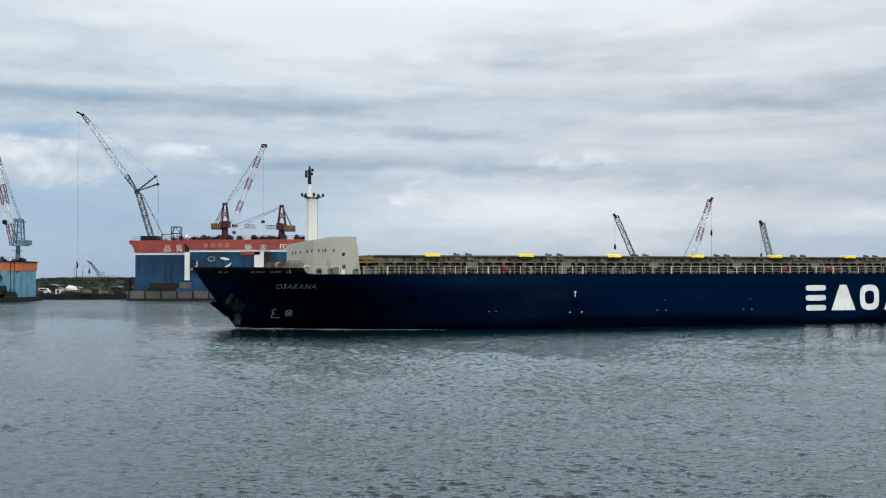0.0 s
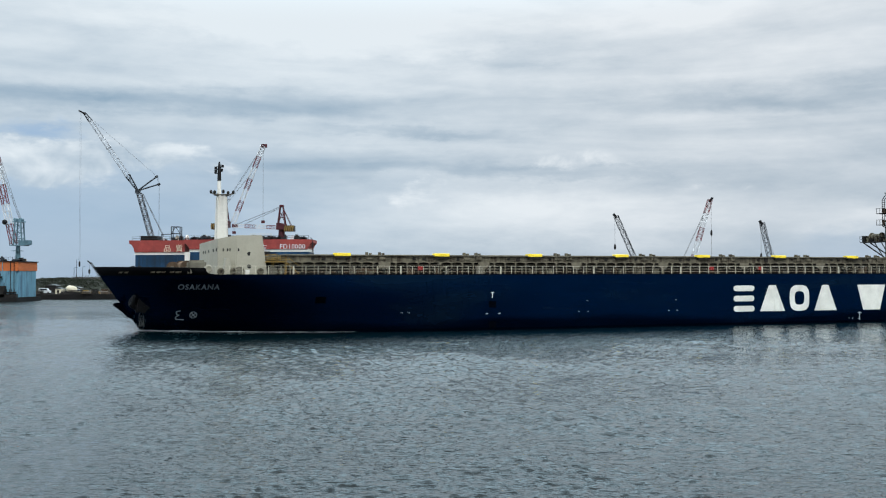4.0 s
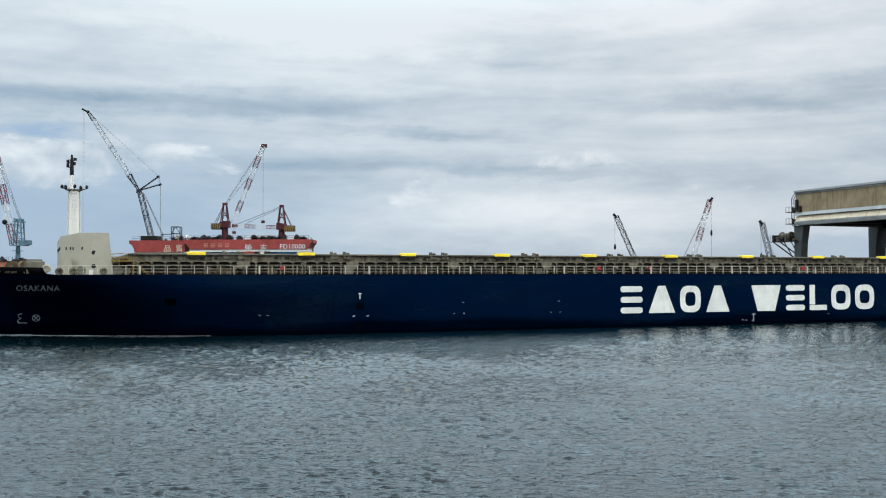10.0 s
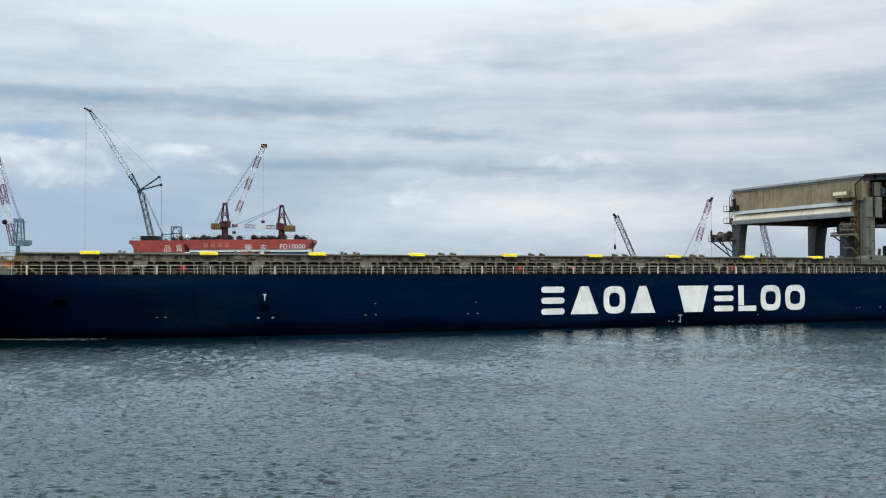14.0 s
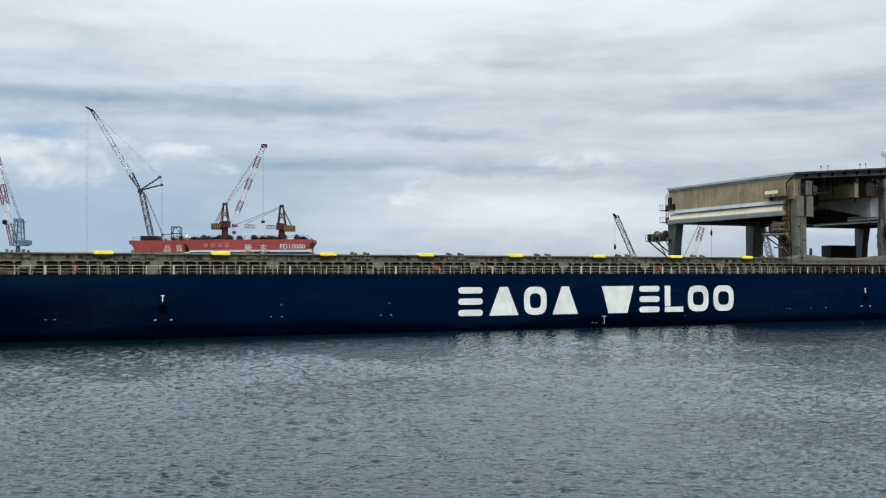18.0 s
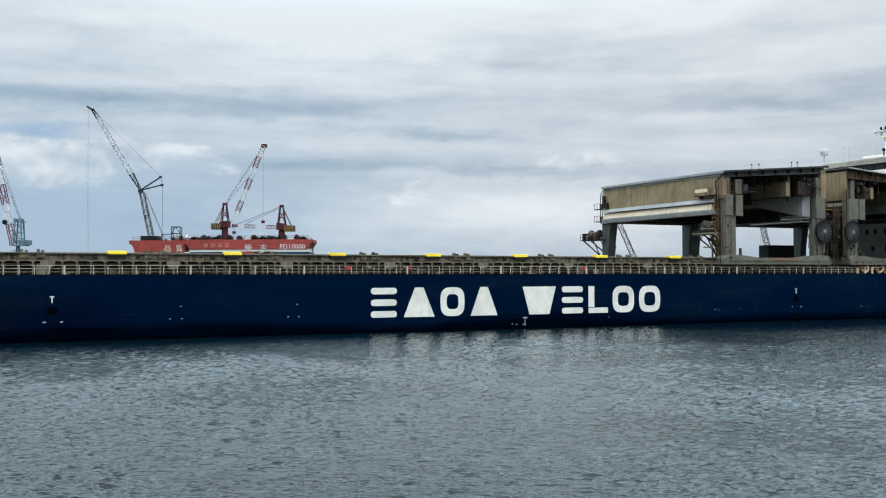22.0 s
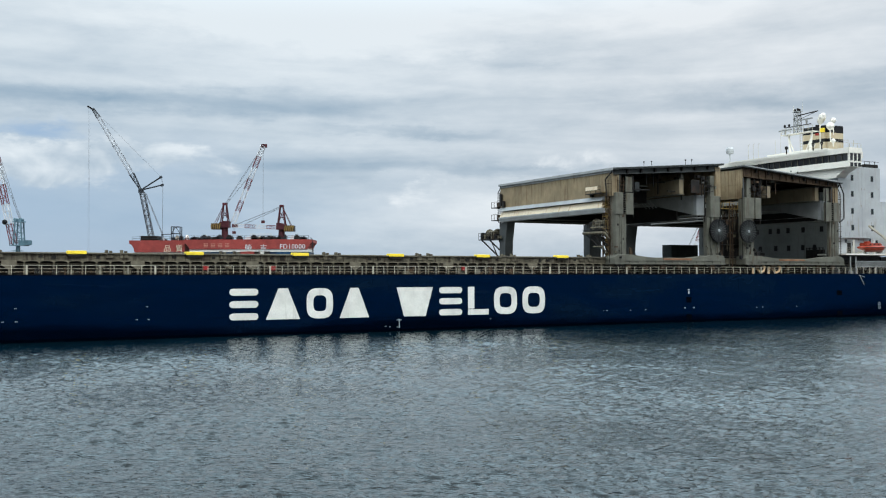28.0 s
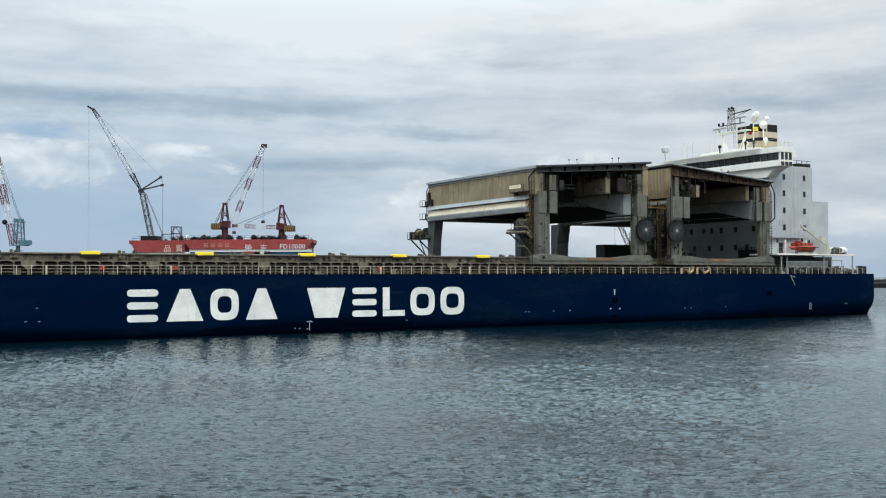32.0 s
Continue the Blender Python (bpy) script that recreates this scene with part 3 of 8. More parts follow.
def hull_columns(z):
    bow = [stem_at(z) + (20 - stem_at(z)) * u for u in [0, .01, .03, .06, .1, .15, .2, .25, .3, .35, .4, .425, .432, .4345, .437, .441, .445, .45, .455, .46, .47, .49, .5, .52, .56, .62, .7, .8, .9, 1]]
    mid = [20 - 170 * k / 12 for k in range(1, 13)]
    end = stern_at(z)
    aft = [-150 + (end + 150) * u for u in [.2, .35, .5, .62, .72, .8, .86, .91, .95, .975, .99, 1]]
    return bow + mid + aft


def hull_mesh(ship):
    levels = [-2.5, -1.2, 0, 0.3, 1.7, 2.4, 2.8, 3.2, 3.6, 4.0, 4.4, 4.8, 5.2, 5.6, 5.95, 6.3, DECK]
    bm = B()
    rows = []
    for side in (1, -1):
        grid = []
        for z in levels:
            grid.append([bm.verts.new((s, side * half_breadth(s, z), z)) for s in hull_columns(z)])
        top = []
        for v in grid[-1]:
            zt = sheer(v.co.x)
            s = v.co.x + 0.71 * (zt - DECK) * min(1, max(0, (v.co.x - 35) / 3))
            top.append(bm.verts.new((s, side * max(0, half_breadth(v.co.x, DECK) + (0.12 if v.co.x > 34 else 0) * (1 if half_breadth(v.co.x, DECK) > 0.3 else 0)), zt)))
        grid.append(top)
        rows.append(grid)
        for i in range(len(grid) - 1):
            for j in range(len(grid[0]) - 1):
                q = [grid[i][j], grid[i][j + 1], grid[i + 1][j + 1], grid[i + 1][j]]
                f = bm.faces.new(q)
                # lowest plates take a darker navy, part of the painted-in shade
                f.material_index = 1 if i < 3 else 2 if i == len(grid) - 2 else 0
                f.smooth = True
    bmesh.ops.remove_doubles(bm, verts=bm.verts[:], dist=0.004)
    hull = part("hull", bm, [MAT["hull"], MAT["hullshade"], MAT["bulwark"]], ship, "navy blue hull, darkened low down for shade, with a black bulwark")
    mod = hull.modifiers.new("plate", "SOLIDIFY")
    mod.thickness, mod.offset = 0.10, -1
    bm = B()
    cols = [s for s in hull_columns(DECK) if s < 45.5]
    for a, b in zip(cols, cols[1:]):
        ya, yb = max(half_breadth(a, DECK) - 0.06, 0.01), max(half_breadth(b, DECK) - 0.06, 0.01)
        bm.faces.new([bm.verts.new((a, ya, DECK - 0.03)), bm.verts.new((a, -ya, DECK - 0.03)), bm.verts.new((b, -yb, DECK - 0.03)), bm.verts.new((b, yb, DECK - 0.03))])
    bmesh.ops.remove_doubles(bm, verts=bm.verts[:], dist=0.002)
    part("deck", bm, MAT["deckbrown"], ship, "red-brown steel main deck")


def on_hull(me, lift=0.02):
    """Lays a flat mesh (x forward, z up, y thickness) on the port side."""
    for v in me.vertices:
        v.co.y = half_breadth(v.co.x, v.co.z) + lift + v.co.y
    return me


def mark(ship, name, bm, material, label="", lift=0.012):
    ob = part(name, bm, material, ship, label)
    on_hull(ob.data, lift)
    return ob


def flat(bm, pts, d=0.012):
    prism(bm, pts, "y", 0.0, d)


def arc_band(bm, cx, cz, rx, rz, thick, a0, a1, n=16, power=0.65, d=0.012):
    """A closed band along a rounded-square loop."""
    def at(a, k, y):
        c, s = math.cos(a), math.sin(a)
        return (cx + math.copysign(abs(c) ** power, c) * (rx - k * thick), y, cz + math.copysign(abs(s) ** power, s) * (rz - k * thick))
    rings = [[bm.verts.new(at(a0 + (a1 - a0) * i / n, k, y)) for i in range(n)] for k, y in ((0, 0), (0, d), (1, d), (1, 0))]
    for r in range(4):
        for i in range(n):
            bm.faces.new([rings[r][i], rings[r][(i + 1) % n], rings[(r + 1) % 4][(i + 1) % n], rings[(r + 1) % 4][i]])


def ship_marks(ship):
    # a row of plain white shapes in two groups along the side (forward end, aft end, kind)
    z0, z1 = 1.76, 5.34
    zm = (z0 + z1) / 2
    shapes = [(-35.5, -38.9, "bars"), (-39.8, -43.95, "wedge"), (-44.75, -48.1, "ring"), (-48.95, -52.8, "wedge"),
              (-56.5, -61.55, "bowl"), (-62.45, -65.8, "bars"), (-66.65, -69.75, "foot"), (-70.55, -74.1, "ring"), (-74.95, -78.55, "ring")]
    note = "large white shape painted on the ship's side"
    for a, b, kind in shapes:
        x0, x1 = min(a, b), max(a, b)
        w = x1 - x0
        if kind == "bars":
            def end(cx, zc, a0):
                return [(cx + .39 * math.cos(radians(a0 + 30 * q)), zc + .39 * math.sin(radians(a0 + 30 * q))) for q in range(7)]
            polys = [end(x0 + .39, zc, 90) + end(x1 - .39, zc, 270) for zc in (z0 + .4, zm, z1 - .4)]
        elif kind == "wedge":
            polys = [[(x0, z0), (x1, z0), (x1 - w * .36, z1), (x0 + w * .36, z1)]]
        elif kind == "bowl":
            polys = [[(x0 + w * .2, z0), (x1 - w * .2, z0), (x1, z1), (x0, z1)]]
        elif kind == "foot":
            polys = [[(x1 - .95, z0 + .8), (x1, z0 + .8), (x1, z1), (x1 - .95, z1)], [(x0, z0), (x1, z0), (x1, z0 + .72), (x0, z0 + .72)]]
        else:
            polys = []
            bm = B()
            arc_band(bm, (x0 + x1) / 2, zm, w / 2, (z1 - z0) / 2, 0.85, 0, 2 * math.pi, 28)
            mark(ship, "painted_shape", bm, MAT["mark"], note)
        for pts in polys:
            bm = B()
            flat(bm, pts)
            mark(ship, "painted_shape", bm, MAT["mark"], note)
    # upright tug marks; below each a flat dark patch, a recess's shade painted on
    for s in (0.0, -103.88):
        bm = B()
        flat(bm, [(s - .21, 4.62), (s + .21, 4.62), (s + .21, 4.72), (s - .21, 4.72)])
        flat(bm, [(s - .055, 4.0), (s + .055, 4.0), (s + .055, 4.62), (s - .055, 4.62)])
        mark(ship, "tug_mark", bm, MAT["mark"], "small white tug mark")
        for zc in (2.75, 0.25):
            bm = B()
            flat(bm, [(s - .48, zc + .05), (s + .48, zc + .05), (s + .48, zc + .85), (s - .48, zc + .85)])
            mark(ship, "recess", bm, MAT["pit"], "flat dark square, a recess's shade painted on")
        for dx in (-.95, .75):
            bm = B()
            flat(bm, [(s + dx - .14, 2.0), (s + dx + .16, 1.95), (s + dx + .16, 2.08), (s + dx - .14, 2.14)])
            mark(ship, "draught_mark", bm, MAT["faint"])
    # further flat dark squares painted on in place of recesses
    for s, z in ((21.6, 3.9), (-135.85, 3.87), (-135.9, 0.6)):
        bm = B()
        flat(bm, [(s - .6, z - .35), (s + .6, z - .35), (s + .6, z + .4), (s - .6, z + .4)])
        mark(ship, "recess", bm, MAT["pit"], "flat dark square, a recess's shade painted on")
    # draught figures and load line marks, too small to read
    for s, z in ((-12.0, 2.15), (-13.3, 2.15), (-25.3, 2.1), (-26.6, 2.1), (-13.2, 3.5), (-26.4, 3.5), (11.8, 2.3), (10.9, 2.3), (-88.3, 1.9), (-88.9, 1.9), (-93.0, 1.9), (-95.8, 1.9),
                 (-154.2, 2.0), (-154.7, 2.0), (-117.5, 1.9), (-118.7, 1.9), (-126.0, 1.9), (-55.0, 0.6), (-55.6, 0.55), (-56.6, 0.5), (-70.0, 1.2)):
        bm = B()
        flat(bm, [(s - .10, z - .05), (s - .02, z - .05), (s - .02, z + .05), (s - .10, z + .05)])
        flat(bm, [(s + .03, z - .05), (s + .10, z - .06), (s + .13, z + .05), (s + .05, z + .05)])
        mark(ship, "draught_mark", bm, MAT["faint"], "", 0.03)
    bm = B()
    flat(bm, [(-56.9, .35), (-56.8, .35), (-56.8, 1.5), (-56.9, 1.5)])
    flat(bm, [(-57.2, 1.3), (-56.5, 1.3), (-56.5, 1.4), (-57.2, 1.4)])
    mark(ship, "load_line", bm, MAT["faint"])
    # bow thruster and bulb signs
    bm = B()
    arc_band(bm, 35.35, 2.1, .42, .42, .09, 0, 2 * math.pi, 20, 1.0)
    for a in (45, 135):
        c, s = math.cos(radians(a)), math.sin(radians(a))
        flat(bm, [(35.35 + c * .36 - s * .05, 2.1 + s * .36 + c * .05), (35.35 + c * .36 + s * .05, 2.1 + s * .36 - c * .05),
                  (35.35 - c * .36 + s * .05, 2.1 - s * .36 - c * .05), (35.35 - c * .36 - s * .05, 2.1 - s * .36 + c * .05)])
    mark(ship, "thruster_sign", bm, MAT["faint"], "white circled cross on the bow")
    bm = B()
    path = [(36.8, 2.6), (37.25, 2.5), (37.2, 2.15), (36.9, 2.05), (37.3, 1.8), (37.2, 1.5), (36.3, 1.5)]
    for (a, b), (c, d) in zip(path, path[1:]):
        n = Vector((d - b, a - c)).normalized() * 0.045
        flat(bm, [(a - n.x, b - n.y), (c - n.x, d - n.y), (c + n.x, d + n.y), (a + n.x, b + n.y)])
    mark(ship, "bulb_sign", bm, MAT["faint"], "white bulbous bow sign")
    for z in (1.4, 2.0):
        bm = B()
        arc_band(bm, -145.5, z, .33, .25, .07, 0, 2 * math.pi, 12, 1.0)
        mark(ship, "stern_sign", bm, MAT["faint"])
    # ship's name, laid on the flare
    name = lettering("ship_name", "OSAKANA", 0.88, MAT["faint"], ship, Matrix(((-1, 0, 0, 35.2), (0, 0, 1, 0), (0, 1, 0, 5.46), (0, 0, 0, 1))), 0.01, 0.98, "ship's name in pale capitals on the bow", 0.012, 1.14)
    on_hull(name.data, 0.03)
    # the bulwark's freeing openings show pale
    for a, b in ((43.9, 43.55), (43.3, 42.9), (40.5, 40.1), (39.9, 39.5), (39.35, 39.0), (38.5, 38.1), (37.9, 37.35)):
        bm = B()
        flat(bm, [(b, 7.14), (a, 7.14), (a, 7.32), (b - .1, 7.36)])
        mark(ship, "freeing_port", bm, MAT["coam"], "pale slot in the bulwark", 0.10)


def ship_deck(ship):
    """Coaming, covers, stays, rails and the gear along the main deck."""
    fwd, aft = 26.0, -137.5
    for side in (1, -1):
        bm = B()
        box(bm, aft, fwd, min(side * W(3.3), side * W(3.6)), max(side * W(3.3), side * W(3.6)), DECK - 0.03, 8.5)
        part("coaming_wall", bm, MAT["shade"], ship, "dark rusty hatch coaming behind the stays")
        bm = B()
        ya, yb = side * W(2.2), side * W(3.4)
        box(bm, aft, fwd, min(ya, yb), max(ya, yb), 8.46, 9.18)
        part("coaming_girder", bm, MAT["coam"], ship, "weathered grey coaming girder")
        bm = B()
        box(bm, aft, fwd, min(side * W(1.95), side * W(2.6)), max(side * W(1.95), side * W(2.6)), 9.18, 9.30)
        part("coaming_rail", bm, MAT["deckgrey"], ship)
        for z, r in ((7.25, 0.09), (7.6, 0.06), (8.1, 0.07)):
            bm = B()
            tube(bm, (aft, side * W(2.6), z), (fwd, side * W(2.6), z), r)
            part("deck_pipe", bm, MAT["stay"] if z > 7.3 else MAT["rusty"], ship)
    # a stay: post and two curved gussets under the girder
    for nm, post_w in (("stay", 0.065),):
        bm = B()
        half, ztop, r = 0.725, 8.47, 0.36
        prism(bm, [(-post_w, DECK), (post_w, DECK), (post_w, ztop), (-post_w, ztop)], "y", -0.06, 0.06)
        for sg in (1, -1):
            pts = [(sg * post_w, ztop), (sg * post_w, ztop - r)]
            for k in range(1, 6):
                a = radians(90 * k / 5)
                pts.append((sg * (post_w + (half - post_w) * (1 - math.cos(a)) ** 1.5), ztop - r + (r - 0.06) * math.sin(a) ** 0.8))
            pts.append((sg * half, ztop))
            prism(bm, pts if sg > 0 else pts[::-1], "y", -0.05, 0.05)
        stay = mesh_of("stay", bm, MAT["stay"])
    n = int((25.2 - (-90.0)) / 1.45)
    rnd = random.Random(3)
    for k in range(n + 1):
        s = 24.9 - 1.45 * k
        if k % 9 == 8:
            continue
        ob = piece("coaming_stay", stay, ship, (s, W(2.15), 0))
    # brace plates where two covers meet
    bm = B()
    prism(bm, [(-0.75, 8.47), (0.75, 8.47), (0.75, 7.95), (0.15, 7.55), (-0.15, 7.55), (-0.75, 7.95)], "y", -0.05, 0.05)
    prism(bm, [(-0.1, DECK), (0.1, DECK), (0.1, 7.6), (-0.1, 7.6)], "y", -0.08, 0.08)
    gus = mesh_of("gusset", bm, MAT["stay"])
    for k in range(n + 1):
        if k % 9 == 8:
            piece("coaming_gusset", gus, ship, (24.9 - 1.45 * k, W(2.15), 0))
    # hatch covers and their yellow pads
    k = 0
    s = 25.6
    while s > -137:
        e = max(s - 12.6, -137.4)
        bm = B()
        box(bm, e, s, -W(2.7), W(2.7), 8.9, 9.36)
        bmesh.ops.bevel(bm, geom=bm.edges[:], offset=0.05, segments=1, affect="EDGES")
        part("hatch_cover", bm, MAT["deckgrey"], ship, "weathered grey steel hatch cover")
        s -= 12.68
    for k in range(13):
        s = 18.6 - 12.68 * k
        if s < -88:
            break
        bm = B()
        box(bm, s - 1.0, s + 1.0, W(2.75), W(1.85), 9.14, 9.52)
        bmesh.ops.bevel(bm, geom=bm.edges[:], offset=0.04, segments=1, affect="EDGES")
        part("landing_pad", bm, MAT["yellow"], ship, "bright yellow pad on the coaming")
        # dark block under each pad
        bm = B()
        box(bm, s - 0.9, s + 0.9, W(2.2), W(1.9), 8.88, 9.13)
        part("under_pad_block", bm, MAT["shade"], ship)
        for dx in (-5.2, -3.6):
            bm = B()
            for ddx in (0, 0.45):
                box(bm, s + dx + ddx - 0.14, s + dx + ddx + 0.14, W(2.75), W(2.35), 9.3, 9.54 + 0.1 * (ddx > 0))
            box(bm, s + dx - 0.2, s + dx + 0.65, W(2.2), W(2.05), 8.75, 9.1)
            part("cleat", bm, MAT["coam"], ship, "worn hatch cleats")
        for dx, w in ((2.3, 0.5), (3.6, 0.4), (-2.2, 0.35)):
            bm = B()
            box(bm, s + dx - w / 2, s + dx + w / 2, W(2.2), W(2.1), 8.6 + rnd.random() * .2, 9.0)
            part("bracket", bm, MAT["shade"], ship)
    # red fire boxes and white lockers on the deck
    for s in (8.79, -33.35, -41.3, -67.2):
        bm = B()
        box(bm, s - .28, s + .28, W(2.1), W(1.75), 7.45, 7.95)
        part("fire_box", bm, MAT["red"], ship, "red fire hose box")
    for s in (14.0, 5.6, -22.0, -36.0, -41.0, -58.0):
        bm = B()
        lathe(bm, [(.14, -.35), (.2, -.28), (.2, .28), (.14, .35)], (s, W(2.0), 7.75), 10, "x")
        part("ventilator", bm, MAT["coam"], ship)
    # small gear along the side deck
    for k in range(90):
        s = rnd.uniform(-137, 24)
        bm = B()
        z, w, kind = rnd.uniform(6.9, 7.5), rnd.uniform(1.3, 2.3), rnd.random()
        if kind < .5:
            box(bm, s - rnd.uniform(.1, .5), s + rnd.uniform(.1, .5), W(w + .3), W(w), DECK - .02, z + rnd.uniform(.1, .5))
        elif kind < .75:
            tube(bm, (s, W(w), DECK), (s, W(w), z + .6), .09, .07, 7)
            tube(bm, (s, W(w), z + .6), (s, W(w), z + .8), .2, .16, 8)
        else:
            bar(bm, (s - rnd.uniform(.5, 2), W(w), z), (s + rnd.uniform(.5, 2), W(w), z + rnd.uniform(-.1, .3)), .1)
            bar(bm, (s, W(w), DECK), (s, W(w), z), .1)
        part("deck_fitting", bm, rnd.choice([MAT["shade"], MAT["rusty"], MAT["rusty"], MAT["coam"], MAT["deckgrey"]]), ship)
    # rails: posts and three bars each side
    bm = B()
    box(bm, -0.03, 0.03, -0.03, 0.03, DECK - .02, 7.93)
    thin = mesh_of("post", bm, MAT["rail"])
    bm = B()
    box(bm, -0.09, 0.09, -0.05, 0.05, DECK - .02, 7.93)
    wide = mesh_of("post_wide", bm, MAT["rail"])
    k = 0
    s = 33.6
    while s > -160:
        y = half_breadth(s, DECK) - 0.14
        piece("rail_post", wide if k % 9 == 6 else thin, ship, (s, y, 0))
        if k % 2 == 0:
            piece("rail_post", thin, ship, (s, -y, 0))
        s -= 1.45
        k += 1
    for side in (1, -1):
        for z, r in ((7.92, .022), (7.58, .010), (7.24, .010)):
            bm = B()
            pts = [(s, side * (half_breadth(s, DECK) - .14), z) for s in [34, 32, 30, 28, 26, 20, -60, -148, -152, -155, -158, -160.2]]
            path_tube(bm, pts, r, 5)
            part("rail_bar", bm, MAT["rail"], ship)


def forecastle(ship):
    # the store house: raked front, sloping sides
    bm = B()
    hi = [(27.95, W(3.6)), (31.0, W(3.9)), (32.9, W(5.6)), (32.9, W(12.2)), (32.9, -W(12.2)), (32.9, -W(5.6)), (31.0, -W(3.9)), (27.95, -W(3.6))]
    lo = [(27.4, W(3.2)), (31.0, W(3.7)), (32.9, W(5.4)), (32.95, W(12.0)), (32.95, -W(12.0)), (32.9, -W(5.4)), (31.0, -W(3.7)), (27.4, -W(3.2))]
    zt = [11.62, 11.58, 11.2, 11.15, 11.15, 11.2, 11.58, 11.62]
    a = [bm.verts.new((x, y, DECK - .03)) for x, y in lo]
    b = [bm.verts.new((x, y, z)) for (x, y), z in zip(hi, zt)]
    n = len(lo)
    for k in range(n):
        bm.faces.new([a[k], a[(k + 1) % n], b[(k + 1) % n], b[k]])
    bm.faces.new([b[0], b[1], b[6], b[7]])
    bm.faces.new([b[1], b[2], b[5], b[6]])
    bm.faces.new([b[2], b[3], b[4], b[5]])
    bm.faces.new(a[::-1])
    bmesh.ops.bevel(bm, geom=[e for e in bm.edges if e.calc_length() > .5], offset=0.08, segments=2, affect="EDGES")
    house = part("store_house", bm, MAT["buffhouse"], ship, "greyish buff forecastle house with sloped sides")

    def side_y(s, z):
        u = (z - DECK) / 4.6
        def edge(pts, s):
            for (x0, y0), (x1, y1) in zip(pts, pts[1:]):
                if x0 <= s <= x1:
                    return y0 + (y1 - y0) * (s - x0) / (x1 - x0)
            return pts[0][1] if s < pts[0][0] else pts[-1][1]
        return edge(lo[:4], s) * (1 - u) + edge(hi[:4], s) * u
    for w in (20.0, 17.5, 14.1, 9.45, 6.3):
        bm = B()
        box(bm, 32.8, 32.98, W(w) - .22, W(w) + .22, 9.72, 10.08)
        part("vent_slot", bm, MAT["black"], house)
    for s, w in ((32.3, .16), (31.85, .16), (31.6, .14), (30.7, .16)):
        bm = B()
        y = side_y(s, 9.87)
        box(bm, s - w / 2, s + w / 2, y - .15, y + .03, 9.7, 10.04)
        part("vent_slot", bm, MAT["black"], house)
    for s, z in ((29.5, 9.4), (29.5, 7.9)):
        bm = B()
        y = side_y(s, z)
        lathe(bm, [(.24, -.2), (.24, .05)], (s, y, z), 12, "y")
        part("mooring_hole", bm, MAT["black"], house)
    bm = B()
    prism(bm, [(31.6, DECK), (32.6, DECK), (32.3, 8.9), (31.9, 8.9)], "y", W(4.3), W(2.6))
    part("buttress", bm, MAT["buffhouse"], house)
    bm = B()
    box(bm, 29.6, 30.0, W(3.2), W(2.6), DECK, 7.5)
    part("locker", bm, MAT["mastwhite"], ship)
    # roller fairleads and winch drums
    for s in (30.9, 27.1):
        bm = B()
        lathe(bm, [(.52, -.35), (.52, -.25), (.3, -.2), (.3, .2), (.52, .25), (.52, .35)], (s, W(1.6), 7.35), 16, "y")
        part("fairlead", bm, MAT["deckgrey"], ship, "round rope fairlead")
    rope = surface("hawser rope", (0.13, 0.088, 0.058), 0.9, 0, 14.0, 0.4, (0.05, 0.035, 0.028), 0.5, False, 0.05, 2.0)
    for s, w, r, tilt in ((36.55, 8.0, .80, 18), (37.75, 8.6, .66, -12), (35.55, 9.6, .58, 24)):
        # drum, wound rope in uneven layers, one rim and two side frames
        turn = Matrix.Translation((s, W(w), 7.82)) @ Matrix.Rotation(radians(tilt), 4, "Z")
        bm = B()
        lathe(bm, [(r * .80, -.8), (r * .90, -.65), (r * .84, -.4), (r * .93, -.15), (r * .86, .1), (r * .95, .35), (r * .86, .6), (r * .78, .8)], (0, 0, 0), 18, "y")
        drum = part("winch_drum", bm, rope, ship, "mooring winch drum wound with brown rope")
        drum.data.transform(turn)
        for dy in (-.84, .84):
            bm = B()
            lathe(bm, [(r * .98, -.05), (r * 1.04, -.04), (r * 1.04, .04), (r * .98, .05)], (0, dy, 0), 20, "y")
            rim = part("rim", bm, MAT["rusty"], drum)
            rim.data.transform(turn)
            bm = B()
            prism(bm, [(-.55, DECK - 7.82), (.55, DECK - 7.82), (.16, .15), (-.16, .15)], "y", dy + math.copysign(.06, dy) - .05, dy + math.copysign(.06, dy) + .05)
            leg = part("side_frame", bm, MAT["deckgrey"], drum)
            leg.data.transform(turn)
    # hawsers flaked down in untidy heaps
    hr = random.Random(17)
    for s, w, r, h in ((38.9, 8.7, .62, .95), (39.8, 9.2, .5, .75), (40.7, 9.8, .4, .45), (38.4, 7.4, .5, .8)):
        bm = B()
        for k in range(34):
            a = hr.uniform(0, 6.28)
            rr = r * hr.uniform(.35, 1.0)
            z = DECK + h * hr.uniform(.15, 1.0) * (1.15 - rr / r * .5)
            p = [Vector((s + rr * 1.3 * math.cos(a + q * .55), W(w) + rr * math.sin(a + q * .55), z + .05 * math.sin(q * 2 + k))) for q in range(4)]
            path_tube(bm, p, .055, 5)
        lathe(bm, [(r * 1.2, 0), (r * 1.05, h * .4), (r * .5, h * .75), (.05, h * .85)], (s, W(w), DECK - .02), 10)
        part("hawser_heap", bm, rope, ship, "untidy heap of brown hawser")
    bm = B()
    for s in (41.5, 42.3):
        tube(bm, (s, W(10.6), DECK), (s, W(10.6), 7.95), .16, .14, 8)
        tube(bm, (s, W(10.6), 7.9), (s, W(10.6), 8.02), .22, .22, 8)
    part("bollard", bm, MAT["shade"], ship)
    bm = B()
    box(bm, 34.5, 36.6, W(4.4), W(2.8), DECK - .02, 8.62)
